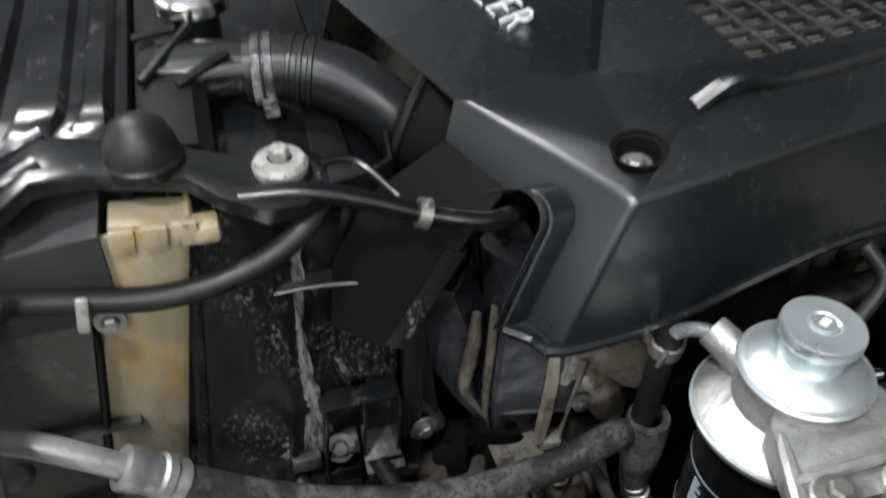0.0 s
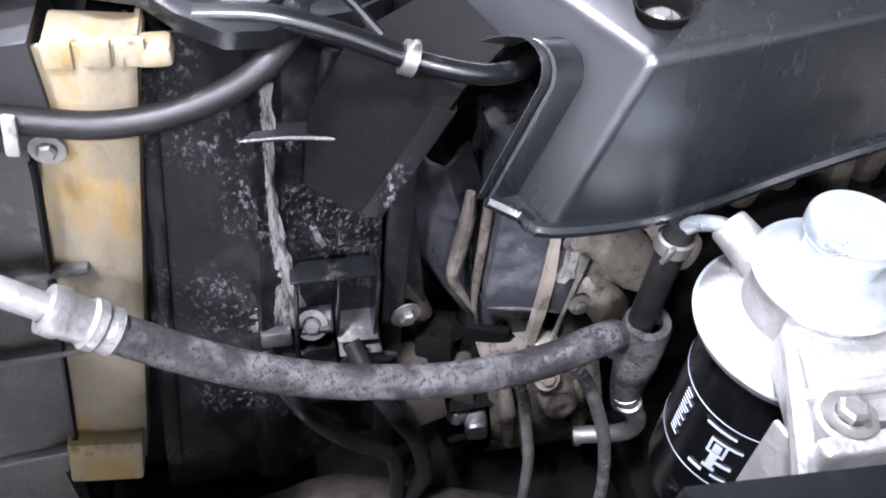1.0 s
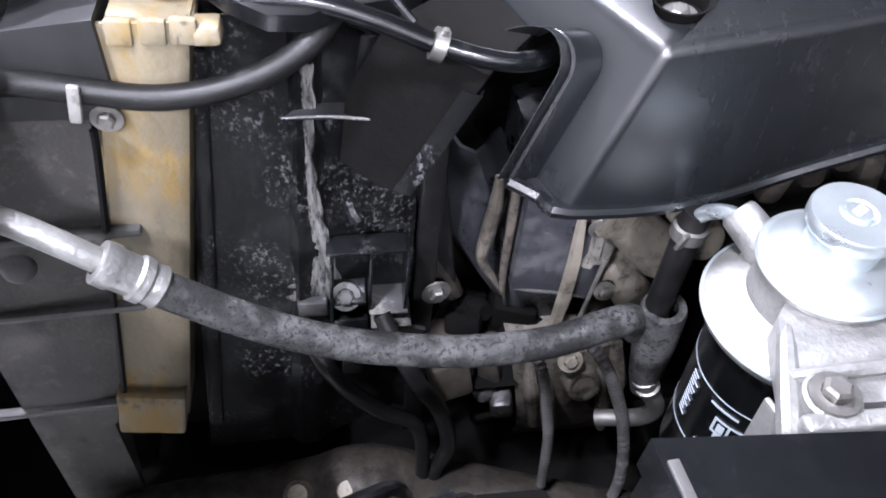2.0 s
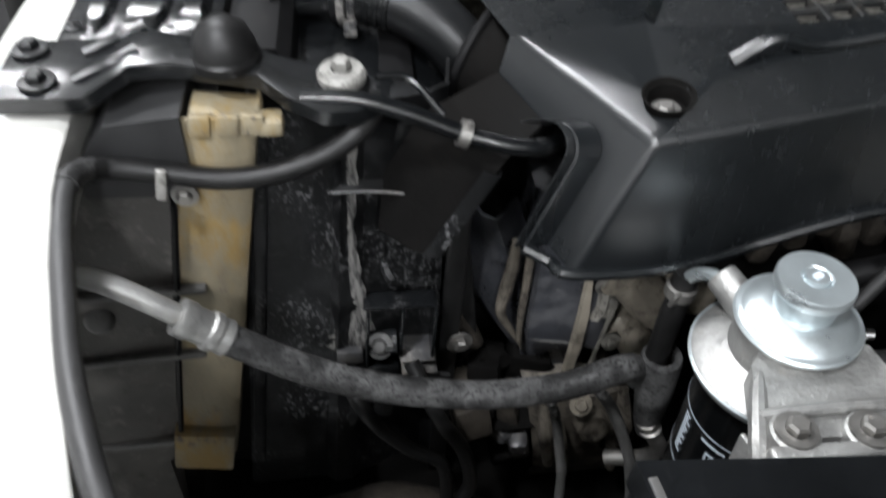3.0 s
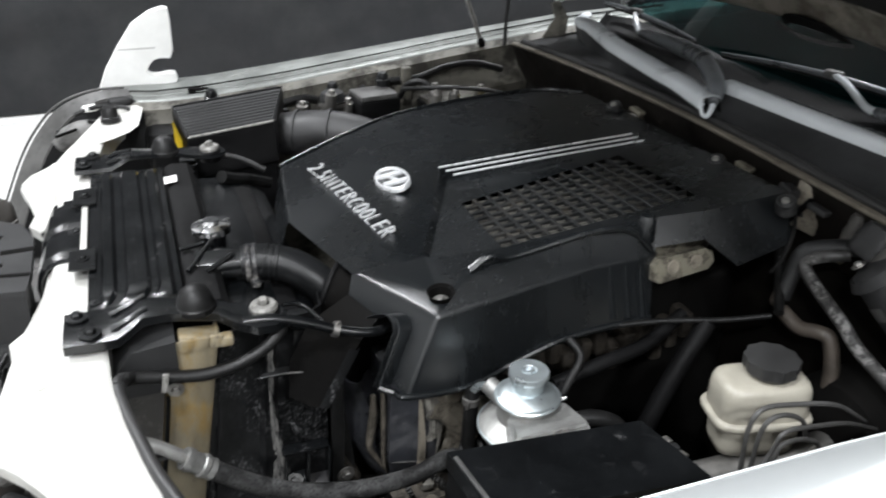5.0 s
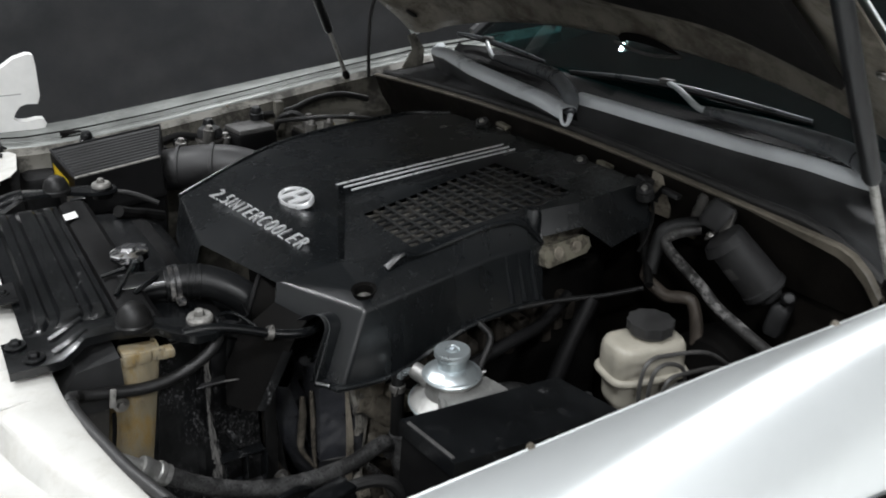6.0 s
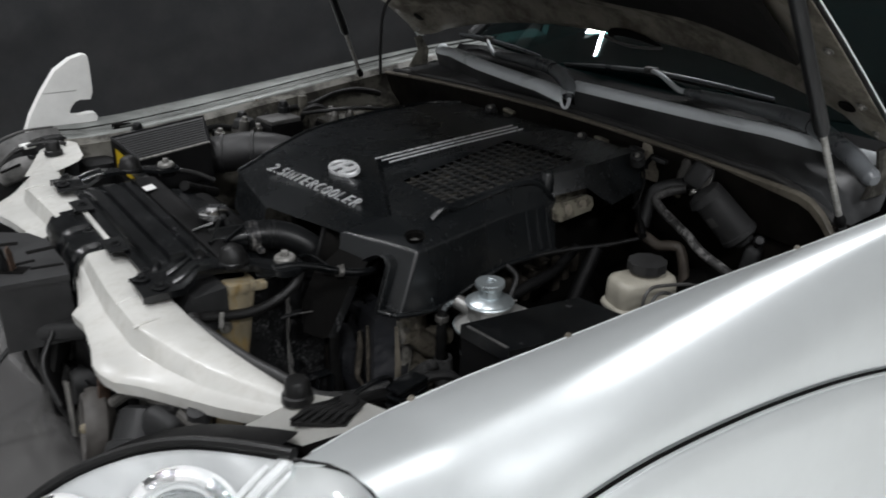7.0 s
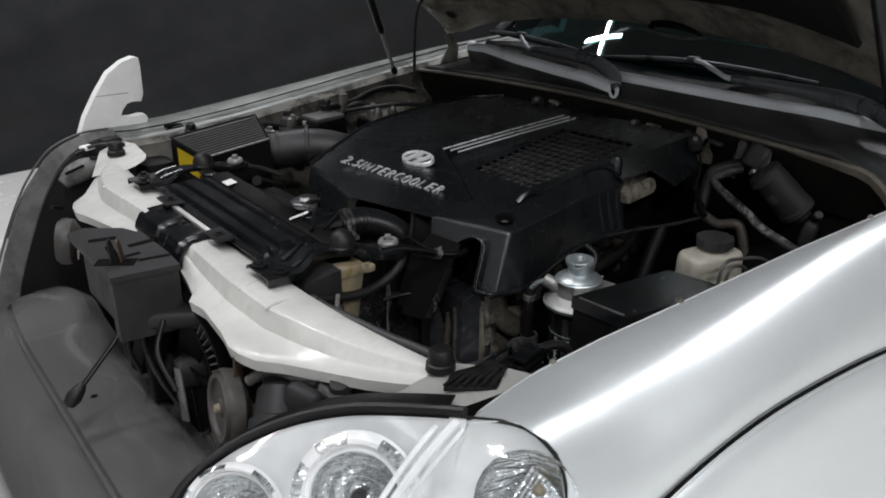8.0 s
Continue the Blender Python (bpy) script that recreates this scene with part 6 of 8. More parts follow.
    # pale inlet casting behind the cover
    inlet = part("inlet_casting", rounded(0.075, 0.05, [(0.9, 1.018), (1.0, 1.024), (1.0, 1.05), (0.94, 1.06), (0.8, 1.066), (0.4, 1.068)], pose(0.725, 0.575, -0.004, 0, 0, 8), power=7), GRIMY_CREAM, en, "oily cream cast inlet", sharp=50)
    face = Matrix.Translation((0.716, 0.494, 1.026)) @ pose(0, 0, 0, 78, 0, 8)
    flange = part("inlet_flange", plate([(-0.058, -0.012), (-0.05, -0.018), (0.048, -0.016), (0.06, -0.006), (0.057, 0.012), (0.042, 0.019), (-0.048, 0.02), (-0.057, 0.01)], -0.008, 0.008, face, 0.003), GRIMY_CREAM, inlet)
    for x in (-0.022, 0.024):
        part("bore", lathe([(0, 0.0082), (0.0085, 0.0082), (0.01, 0.0088), (0.012, 0.0081)], face @ Matrix.Translation((x, 0.002, 0)), 20), BEIGE_METAL, flange, "stained bore in the flange")
    return en


engine()


def small_hoses():
    for name, label, pts, r, mat, rib in (
        ("drain_hose", "thin black rubber hose beside the beam", [(0.07, 0.51, 0.74), (0.096, 0.47, 0.712), (0.134, 0.47, 0.654), (0.171, 0.475, 0.609), (0.178, 0.478, 0.519), (0.176, 0.48, 0.46)], 0.0075, RUBBER, None),
        ("drain_hose", "thin black rubber hose beside the beam", [(0.14, 0.51, 0.74), (0.164, 0.47, 0.702), (0.19, 0.47, 0.644), (0.202, 0.475, 0.571), (0.19, 0.478, 0.517), (0.186, 0.48, 0.46)], 0.008, RUBBER, None),
        ("corrugated_conduit", "grey corrugated cable conduit", [(0.3, 0.46, 0.762), (0.321, 0.45, 0.739), (0.344, 0.45, 0.686), (0.366, 0.45, 0.615), (0.382, 0.45, 0.513), (0.375, 0.45, 0.43)], 0.0052, CONDUIT, (0.0058, 0.2)),
        ("corrugated_conduit", "grey corrugated cable conduit", [(0.262, 0.47, 0.75), (0.273, 0.45, 0.722), (0.285, 0.45, 0.66), (0.293, 0.45, 0.609), (0.298, 0.45, 0.52)], 0.0045, CONDUIT, (0.0054, 0.2)),
        ("steel_elbow", "bent dull steel pipe", [(0.36, 0.45, 0.72), (0.372, 0.448, 0.69), (0.388, 0.45, 0.655), (0.38, 0.455, 0.63), (0.345, 0.47, 0.61)], 0.0085, DULL_STEEL, None),
        ("fuel_hose", "short grey rubber fuel hose pushed into a wider sleeve", [(0.355, 0.443, 0.917), (0.354, 0.443, 0.895), (0.352, 0.443, 0.85), (0.352, 0.445, 0.8), (0.36, 0.45, 0.75)], 0.0105, RUBBER, None),
    ):
        ob = part(name, tube(pts, r, 12, 60 if rib else 6, rib=rib), mat, sharp=70)
        tagged(ob, label, "hose" if "hose" in name else "pipe")
        if name == "steel_elbow":
            for s in (0.0, 0.014):
                part("crimp_ring", lathe([(0.0085, -0.003), (0.0115, -0.002), (0.0115, 0.002), (0.0085, 0.003)], aim((0.366 + s * 0.4, 0.449, 0.705 - s), (0.35, 0, -1)), 16), DULL_STEEL, ob)
        if name == "fuel_hose":
            part("sleeve", lathe([(0.011, 0.004), (0.017, 0.004), (0.0185, 0.0), (0.018, -0.05), (0.014, -0.1), (0.009, -0.13)], aim((0.356, 0.442, 0.81), (-0.1, -0.1, 1)), 20), OLD_HOSE, ob, "wide scuffed rubber sleeve")
            part("clip", lathe([(0.0105, -0.006), (0.013, -0.005), (0.013, 0.005), (0.0105, 0.006)], aim((0.3535, 0.443, 0.897), (0.05, 0.0, 1)), 16), DULL_STEEL, ob)
            part("clip_ear", block((0.008, 0.004, 0.014), pose(0.345, 0.432, 0.897, 10, 10, 30), 0.0012), DULL_STEEL, ob)


small_hoses()


def fuel_filter():
    ff = empty("fuel_filter", "bright cast fuel filter head with a black canister and priming knob", "fuel filter", at=(0.396, 0.356, 0.72))
    m = pose(0.396, 0.356, 0.91)
    rc = 0.051
    can = part("canister", lathe([(0, -0.19), (0.036, -0.19), (0.048, -0.182), (rc, -0.168), (rc, -0.02), (rc + 0.004, -0.015), (rc + 0.005, -0.006), (0.04, -0.004)], m, 48), BLACK_GLOSS, ff, "black painted canister with white print")
    for z in (-0.058, -0.122):
        part("stripe", lathe([(rc + 0.0002, z), (rc + 0.0004, z + 0.0006), (rc + 0.0002, z + 0.0012)], m, 56), PRINT, can, "thin white line round the canister")
    rng = random.Random(7)

    def bar(a0, a1, z, h):
        return loft([[m @ Vector(((rc + 0.0005) * math.cos(a), (rc + 0.0005) * math.sin(a), zz)) for zz in (z, z + h)] for a in np.linspace(a0, a1, 5)], thick=0.0003)
    for row in range(13):
        part("print_bar", bar(radians(-186), radians(-186) + rng.uniform(0.1, 0.26), -0.064 - 0.0036 * row, 0.0013), PRINT, can)
    for row in range(6):
        a = radians(-116)
        for k in range(rng.randint(7, 11)):
            w = rng.uniform(0.02, 0.06)
            part("print_bar", bar(a, a + w, -0.078 - 0.0066 * row, 0.0022), PRINT, can)
            a += w + 0.03
    for a0, a1, z, h in ((-158, -134, -0.066, 0.002), (-150, -126, -0.0765, 0.002), (-150, -148, -0.09, 0.014), (-138, -136, -0.09, 0.014), (-150, -136, -0.09, 0.002), (-146, -140, -0.104, 0.014), (-148, -138, -0.106, 0.003), (-146, -140, -0.087, 0.008), (-158, -146, -0.113, 0.003), (-140, -128, -0.098, 0.003), (-139, -127, -0.112, 0.002)):
        part("print_mark", bar(radians(a0), radians(a1), z, h), PRINT, can)
    # broad sloping flange, a short neck and the pressed dome over it
    head = part("head", lathe([(0, 0.02), (0.034, 0.019), (0.04, 0.0145), (0.052, 0.008), (0.0605, 0.003), (0.063, 0.0005), (0.0635, -0.003), (0.062, -0.006), (0.05, -0.009), (0, -0.01)], m, 64), ALU, ff, "cast aluminium filter head")
    part("rim_line", lathe([(0.0636, -0.0015), (0.0646, -0.0005), (0.0646, 0.0008), (0.0625, 0.0014)], m, 64), ZINC, head, "bright turned edge of the flange")
    part("neck", lathe([(0.0415, 0.008), (0.04, 0.014), (0.0385, 0.022), (0.0385, 0.036), (0.04, 0.039), (0.0405, 0.043), (0.03, 0.046)], m, 56), ALU, head)
    part("dome", lathe([(0.0405, 0.0425), (0.0435, 0.0438), (0.0442, 0.0458), (0.0428, 0.0475), (0.0395, 0.0482), (0.0385, 0.0492), (0.033, 0.0535), (0.0275, 0.0565), (0.0235, 0.058), (0.021, 0.0585)], m, 56), ZINC, ff, "bright pressed dome under the knob")
    knob = part("priming_knob", lathe([(0.0205, 0.056), (0.0212, 0.06), (0.0218, 0.0725), (0.0255, 0.0755), (0.0265, 0.0775), (0.0265, 0.0835), (0.0255, 0.0855), (0.011, 0.0862), (0.0095, 0.0842), (0.0085, 0.0838), (0.0075, 0.0872), (0, 0.0878)], m, 48), ZINC, ff, "zinc plated priming knob")
    part("knob_mark", block((0.007, 0.005, 0.0006), m @ pose(0.0, 0.0, 0.0879, 0, 0, 30), 0), PRINT, knob)
    # inlet boss and elbow
    part("pipe_boss", lathe([(0, 0.03), (0.011, 0.03), (0.0125, 0.028), (0.014, 0.0), (0.018, -0.02)], aim((0.378, 0.39, 0.932), (-0.42, 0.78, 0.3)), 22), ALU, head)
    part("boss_web", block((0.022, 0.03, 0.02), pose(0.38, 0.388, 0.922, 10, 0, 28), 0.006, 3), ALU, head)
    part("outlet_pipe", tube([(0.372, 0.404, 0.938), (0.366, 0.414, 0.938), (0.36, 0.425, 0.932), (0.356, 0.436, 0.92), (0.354, 0.442, 0.905)], 0.0056, 12, 6), ZINC, ff)
    part("bleed_screw", lathe([(0, 0.012), (0.004, 0.012), (0.0046, 0.004), (0.0065, 0.003), (0.007, 0)], aim((0.4345, 0.345, 0.949), (1, -0.25, 0.1)), 12), CHROME, ff)
    # bracket side: sloping web, two ears with bolts
    web = plate([(-0.058, -0.088), (0.05, -0.09), (0.054, -0.06), (0.046, -0.02), (0.02, 0.0), (-0.02, -0.005), (-0.042, -0.03)], 0.016, 0.036, m, 0.005, 3)
    part("mounting_flange", web, ALU, ff, "cast mounting flange")
    part("flange_face", block((0.112, 0.012, 0.03), m @ pose(-0.003, -0.101, 0.028), 0.004, 3), ALU, ff)
    part("rib", tube([m @ Vector(p) for p in ((-0.032, -0.022, 0.03), (-0.046, -0.055, 0.033), (-0.058, -0.088, 0.032), (-0.06, -0.104, 0.02))], [0.004, 0.006, 0.007, 0.007], 10, 5), ALU, ff, "raised rib running to the ear")
    part("rib", tube([m @ Vector(p) for p in ((-0.052, -0.071, 0.0365), (-0.01, -0.07, 0.039), (0.048, -0.068, 0.0365))], 0.0045, 8, 4), ALU, ff)
    for x, y in ((-0.037, -0.087), (0.01, -0.09)):
        boss = part("boss", lathe([(0.0, 0.003), (0.013, 0.003), (0.0155, 0.001), (0.0165, -0.012)], m @ pose(x, y, 0.04), 26), ALU, ff)
        bolt(boss, m @ Vector((x, y, 0.043)), (0, 0, 1), 0.0078, DULL_STEEL)
    part("support_arm", block((0.09, 0.006, 0.12), pose(0.4, 0.262, 0.868), 0.002), BLACK_SATIN, ff, "black steel bracket arm")
    part("support_arm", block((0.004, 0.05, 0.1), pose(0.344, 0.262, 0.878, 0, 0, 14), 0.0015), ALU, ff)


fuel_filter()


def fuse_box():
    fb = empty("fuse_box", "black plastic fuse box with a flat lid", "fuse box", at=(0.36, 0.16, 0.8))
    slope = pose(0.35, 0, 0, 0, 4.5, 0) @ pose(-0.35, 0, 0)
    lid = plate([(0.228, 0.215), (0.47, 0.213), (0.492, 0.105), (0.24, 0.112)], 0.0, 0.02, pose(0, 0, 0.992) @ slope, 0.006, 3)
    part("lid", lid, BLACK_GLOSS, fb, "flat satin black lid")
    part("body", plate([(0.231, 0.212), (0.467, 0.21), (0.488, 0.108), (0.243, 0.115)], -0.2, 0.0, pose(0, 0, 0.993) @ slope, 0.004), BLACK_MATT, fb)
    part("lid_line", block((0.005, 0.085, 0.002), pose(0, 0, 0.992) @ slope @ pose(0.239, 0.163, 0.0202, 0, 0, 7), 0.0005), CONDUIT, fb, "pale line near the lid's end")
    part("latch", block((0.02, 0.012, 0.02), pose(0.485, 0.17, 0.985), 0.003), GREY_PLASTIC, fb)
    part("bracket", block((0.06, 0.02, 0.004), pose(0.51, 0.2, 0.95, 0, 20, 20), 0.001), DULL_STEEL, fb)


fuse_box()


def filter_wiring():
    fw = empty("wiring_connector", "grimy wiring connectors and looms behind the fuel filter", "connector", at=(0.49, 0.45, 0.8))
    for at, size, turn, mat in (((0.465, 0.45, 0.815), (0.03, 0.024, 0.04), 20, DUSTY), ((0.478, 0.44, 0.775), (0.026, 0.03, 0.03), -15, GREY_PLASTIC), ((0.5, 0.455, 0.79), (0.035, 0.03, 0.045), 35, BLACK_SATIN), ((0.49, 0.43, 0.745), (0.03, 0.02, 0.03), 10, DUSTY)):
        part("plug", block(size, pose(*at, turn, turn * 0.6, turn), 0.005, 2), mat, fw)
    for pts, r, mat in (([(0.507, 0.45, 0.885), (0.49, 0.45, 0.85), (0.492, 0.45, 0.825), (0.516, 0.45, 0.791), (0.537, 0.45, 0.745)], 0.0065, HOSE_GREY),
                        ([(0.46, 0.45, 0.83), (0.485, 0.44, 0.84), (0.51, 0.445, 0.81), (0.52, 0.44, 0.76), (0.5, 0.43, 0.7)], 0.005, RUBBER),
                        ([(0.52, 0.44, 0.765), (0.535, 0.43, 0.74), (0.55, 0.42, 0.7)], 0.009, BEIGE_METAL)):
        part("loom", tube(pts, r, 10, 5), mat, fw)
    part("stay", block((0.036, 0.012, 0.003), pose(0.497, 0.208, 0.965, 0, 0, 10), 0.001), DULL_STEEL, fw, "bright steel stay")


filter_wiring()


def brake_reservoir():
    br = empty("brake_reservoir", "aged cream brake fluid reservoir with a black screw cap", "reservoir", at=(0.74, 0.31, 0.82))
    m = pose(0.742, 0.312, 0.0, 0, 0, -14)
    part("tank", rounded(0.066, 0.041, [(0.93, 0.876), (1.0, 0.884), (0.99, 0.915), (0.96, 0.926), (0.88, 0.934), (0.7, 0.937), (0.3, 0.937)], m), CREAM, br, sharp=60)
    part("seam", rounded(0.073, 0.047, [(0.96, 0.871), (1.0, 0.874), (1.0, 0.879), (0.95, 0.883)], m), CREAM, br, sharp=60)
    part("lower_tank", rounded(0.06, 0.036, [(0.6, 0.815), (0.88, 0.82), (0.97, 0.832), (1.0, 0.872)], m), CREAM, br, sharp=60)
    lobes = [(0.0375 * (1 + 0.035 * math.cos(10 * a)) * math.cos(a), 0.0375 * (1 + 0.035 * math.cos(10 * a)) * math.sin(a)) for a in np.linspace(0, 2 * math.pi, 81)[:-1]]
    cap = part("cap", plate(lobes, 0.0, 0.017, pose(0.752, 0.312, 0.948), 0.003, 2), SEAL, br, "lobed black screw cap", sharp=30)
    part("cap_skirt", lathe([(0.036, 0.0), (0.033, -0.006), (0.031, -0.008)], pose(0.752, 0.312, 0.948), 40), SEAL, cap)
    part("cap_neck", lathe([(0.03, 0.01), (0.031, -0.012)], pose(0.752, 0.312, 0.94), 28), CREAM, br)
    part("master_cylinder", lathe([(0, -0.1), (0.022, -0.1), (0.026, -0.09), (0.026, 0.1), (0.03, 0.11), (0.03, 0.2), (0, 0.2)], aim((0.74, 0.29, 0.79), (1, -0.05, 0)), 20), DULL_STEEL, br)
    part("booster", lathe([(0, 0.0), (0.06, 0.004), (0.1, 0.02), (0.115, 0.045), (0.115, 0.09)], aim((0.86, 0.285, 0.79), (1, 0, 0)), 36), DARK, br)
    # looped brake pipes and the valve below
    for pts in ([(0.65, 0.225, 0.866), (0.649, 0.225, 0.933), (0.665, 0.225, 0.96), (0.711, 0.225, 0.956), (0.791, 0.225, 0.935), (0.853, 0.225, 0.892)],
                [(0.667, 0.215, 0.85), (0.686, 0.215, 0.893), (0.702, 0.215, 0.921), (0.749, 0.215, 0.918), (0.809, 0.215, 0.907), (0.866, 0.215, 0.882)],
                [(0.671, 0.2, 0.878), (0.679, 0.2, 0.907), (0.69, 0.2, 0.918), (0.718, 0.2, 0.917), (0.744, 0.2, 0.903), (0.752, 0.2, 0.881), (0.732, 0.2, 0.868)],
                [(0.661, 0.22, 0.865), (0.664, 0.22, 0.918), (0.674, 0.22, 0.943), (0.7, 0.22, 0.946), (0.732, 0.22, 0.928), (0.745, 0.22, 0.897)]):
        part("brake_pipe", tube(pts, 0.0034, 8, 6), CONDUIT, br)
    part("valve_block", block((0.09, 0.05, 0.05), pose(0.80, 0.16, 0.84, 0, 0, -10), 0.006), CREAM, br)
    part("valve_block", lathe([(0, 0.03), (0.02, 0.03), (0.028, 0.02), (0.03, -0.01)], pose(0.765, 0.19, 0.86), 20), DULL_STEEL, br)


brake_reservoir()


def rear_corner():
    motor = empty("wiper_motor", "dark cylindrical wiper motor with a pale bracket", "motor", at=(0.93, 0.27, 1.0))
    d = Vector((0.06, -0.08, -0.105))
    m = aim((0.902, 0.312, 1.076), d)
    part("case", lathe([(0, -0.008), (0.024, -0.008), (0.032, -0.003), (0.034, 0.004), (0.036, 0.06), (0.037, 0.1), (0.039, 0.102), (0.039, 0.112), (0.034, 0.117), (0.02, 0.119), (0.019, 0.13), (0, 0.131)], m, 32), BRACKET, motor, "dull grey-black case")
    part("strap", loft([[m @ Vector(((0.0365 + 0.006 * q) * math.cos(a), (0.0365 + 0.006 * q) * math.sin(a), -0.002 + 0.014 * q)) for q in (0, 1)] for a in np.linspace(2.4, 5.4, 16)], thick=0.002), BRACKET, motor, "dull strap")
    part("strap_plate", block((0.05, 0.026, 0.004), m @ pose(0.03, 0.012, -0.012, 0, 18, 25), 0.0015), DULL_STEEL, motor, "pale bent strap plate")
    for x, y in ((0.05, 0.02), (0.012, -0.02)):
        bolt(motor, m @ Vector((x, y, -0.012)), -d, 0.006, DULL_STEEL)
    part("label", loft([[m @ Vector((0.0372 * math.cos(a), 0.0372 * math.sin(a), z)) for z in (0.04, 0.062)] for a in np.linspace(3.5, 4.1, 6)], thick=0.0004), CONDUIT, motor, "small worn grey label")
    part("gearbox", rounded(0.034, 0.026, [(0.5, 0.03), (0.9, 0.026), (1.0, 0.016), (1.0, -0.016), (0.85, -0.022)], pose(0.945, 0.36, 1.085, 20, 25, 20)), BRACKET, motor, sharp=50)
    part("drive_cap", lathe([(0, 0.034), (0.007, 0.033), (0.011, 0.026), (0.012, 0.01), (0.016, 0.0), (0.017, -0.02)], pose(0.95, 0.405, 1.085, 10, -8, 0), 18), DUSTY, motor, "dusty drive cap")
    part("foot", rounded(0.02, 0.016, [(0.6, 0.03), (1.0, 0.022), (1.0, -0.02), (0.8, -0.03)], pose(0.962, 0.226, 0.95, 10, 0, 20)), GREY_PLASTIC, motor, sharp=50)
    part("knob", lathe([(0, 0.014), (0.008, 0.012), (0.0115, 0.004), (0.0105, -0.006), (0.005, -0.012)], aim((0.95, 0.207, 0.996), (-0.6, -0.5, 0.5)), 16), GREY_PLASTIC, motor, "round dark knob")
    for name, label, pts, r, mat in (
        ("taped_harness", "cloth-taped wiring harness with pale worn wrap", [(0.93, 0.384, 1.06), (0.905, 0.405, 1.052), (0.89, 0.425, 1.035), (0.888, 0.41, 1.018), (0.89, 0.364, 0.994), (0.89, 0.33, 0.978), (0.89, 0.291, 0.956), (0.889, 0.212, 0.934), (0.885, 0.14, 0.92)], 0.0098, HARNESS),
        ("heater_hose", "dusty brown rubber heater hose", [(0.865, 0.425, 0.955), (0.87, 0.39, 0.943), (0.88, 0.362, 0.949), (0.888, 0.345, 0.944), (0.89, 0.33, 0.9), (0.885, 0.322, 0.84)], 0.0115, BROWN_HOSE),
        ("vacuum_hose", "thin dark vacuum hose", [(0.9, 0.49, 1.03), (0.88, 0.46, 1.0), (0.86, 0.43, 0.975), (0.845, 0.41, 0.962)], 0.008, RUBBER),
        ("vacuum_hose", "thin dark vacuum hose", [(0.45, 0.5, 0.94), (0.55, 0.48, 0.95), (0.66, 0.46, 0.955), (0.76, 0.43, 0.955), (0.83, 0.41, 0.96)], 0.0045, RUBBER),
        ("oil_pipe", "dusty dark oil pipe", [(0.5, 0.47, 0.87), (0.58, 0.47, 0.89), (0.66, 0.48, 0.9), (0.74, 0.5, 0.93)], 0.0115, BLACK_MATT),
        ("steering_shaft", "dark steering shaft running down to the beam", [(0.74, 0.44, 0.95), (0.68, 0.43, 0.86), (0.62, 0.42, 0.74), (0.56, 0.41, 0.6)], 0.015, BLACK_MATT),
        ("wiring_loom", "thick dark wiring loom", [(0.46, 0.4, 0.88), (0.49, 0.41, 0.92), (0.51, 0.42, 0.95), (0.5, 0.44, 0.97)], 0.006, RUBBER),
        ("wiring_loom", "thick dark wiring loom", [(0.44, 0.36, 0.85), (0.48, 0.36, 0.89), (0.53, 0.35, 0.88), (0.56, 0.34, 0.83)], 0.012, RUBBER),
        ("wiring_loom", "thick dark wiring loom", [(0.955, 0.37, 1.07), (0.935, 0.39, 1.068), (0.91, 0.42, 1.058), (0.893, 0.435, 1.045), (0.885, 0.44, 1.01), (0.87, 0.435, 0.97)], 0.013, GREY_PLASTIC),
        ("vacuum_hose", "thin dark vacuum hose", [(0.9, 0.46, 1.0), (0.875, 0.452, 0.965), (0.868, 0.44, 0.955), (0.88, 0.41, 0.94)], 0.007, BROWN_HOSE),
    ):
        tagged(part(name, tube(pts, r, 12, 6), mat), label, "hose" if "hose" in name else "cable" if "loom" in name or "harness" in name else "pipe")
    jb = empty("rear_bracket", "dark sensor and rod on the bracket behind the engine cover", "bracket", at=(0.955, 0.5, 1.07))
    part("rod", tube([(0.935, 0.484, 1.106), (0.93, 0.52, 1.055), (0.92, 0.56, 1.0), (0.905, 0.585, 0.97)], 0.005, 10, 4), BLACK_MATT, jb, "thin dark rod across the bracket")
    part("sensor", block((0.03, 0.03, 0.03), pose(0.93, 0.53, 1.1, 10, 15, 0), 0.006), BRACKET, jb)
    part("lead", tube([(0.93, 0.51, 1.09), (0.91, 0.48, 1.06), (0.88, 0.46, 1.03), (0.85, 0.45, 1.01)], 0.003, 8, 5), RUBBER, jb)
    fw = empty("firewall_fixings", "pale bolts and clips on the dark firewall", "fixing", at=(0.95, 0.8, 1.06))
    for y in (1.15, 0.98, 0.9, 0.66, 0.58, 0.45):
        bolt(fw, (0.958, y, 1.075 - 0.02 * math.cos(9 * y)), (-1, -0.2, 0.3), 0.005, DULL_STEEL)
    for y in (0.985, 0.64):
        part("clip", block((0.02, 0.03, 0.01), pose(0.935, y, 1.088, 0, 25, 10), 0.003), EDGE, fw)


rear_corner()

# ---- far side of the bay ----


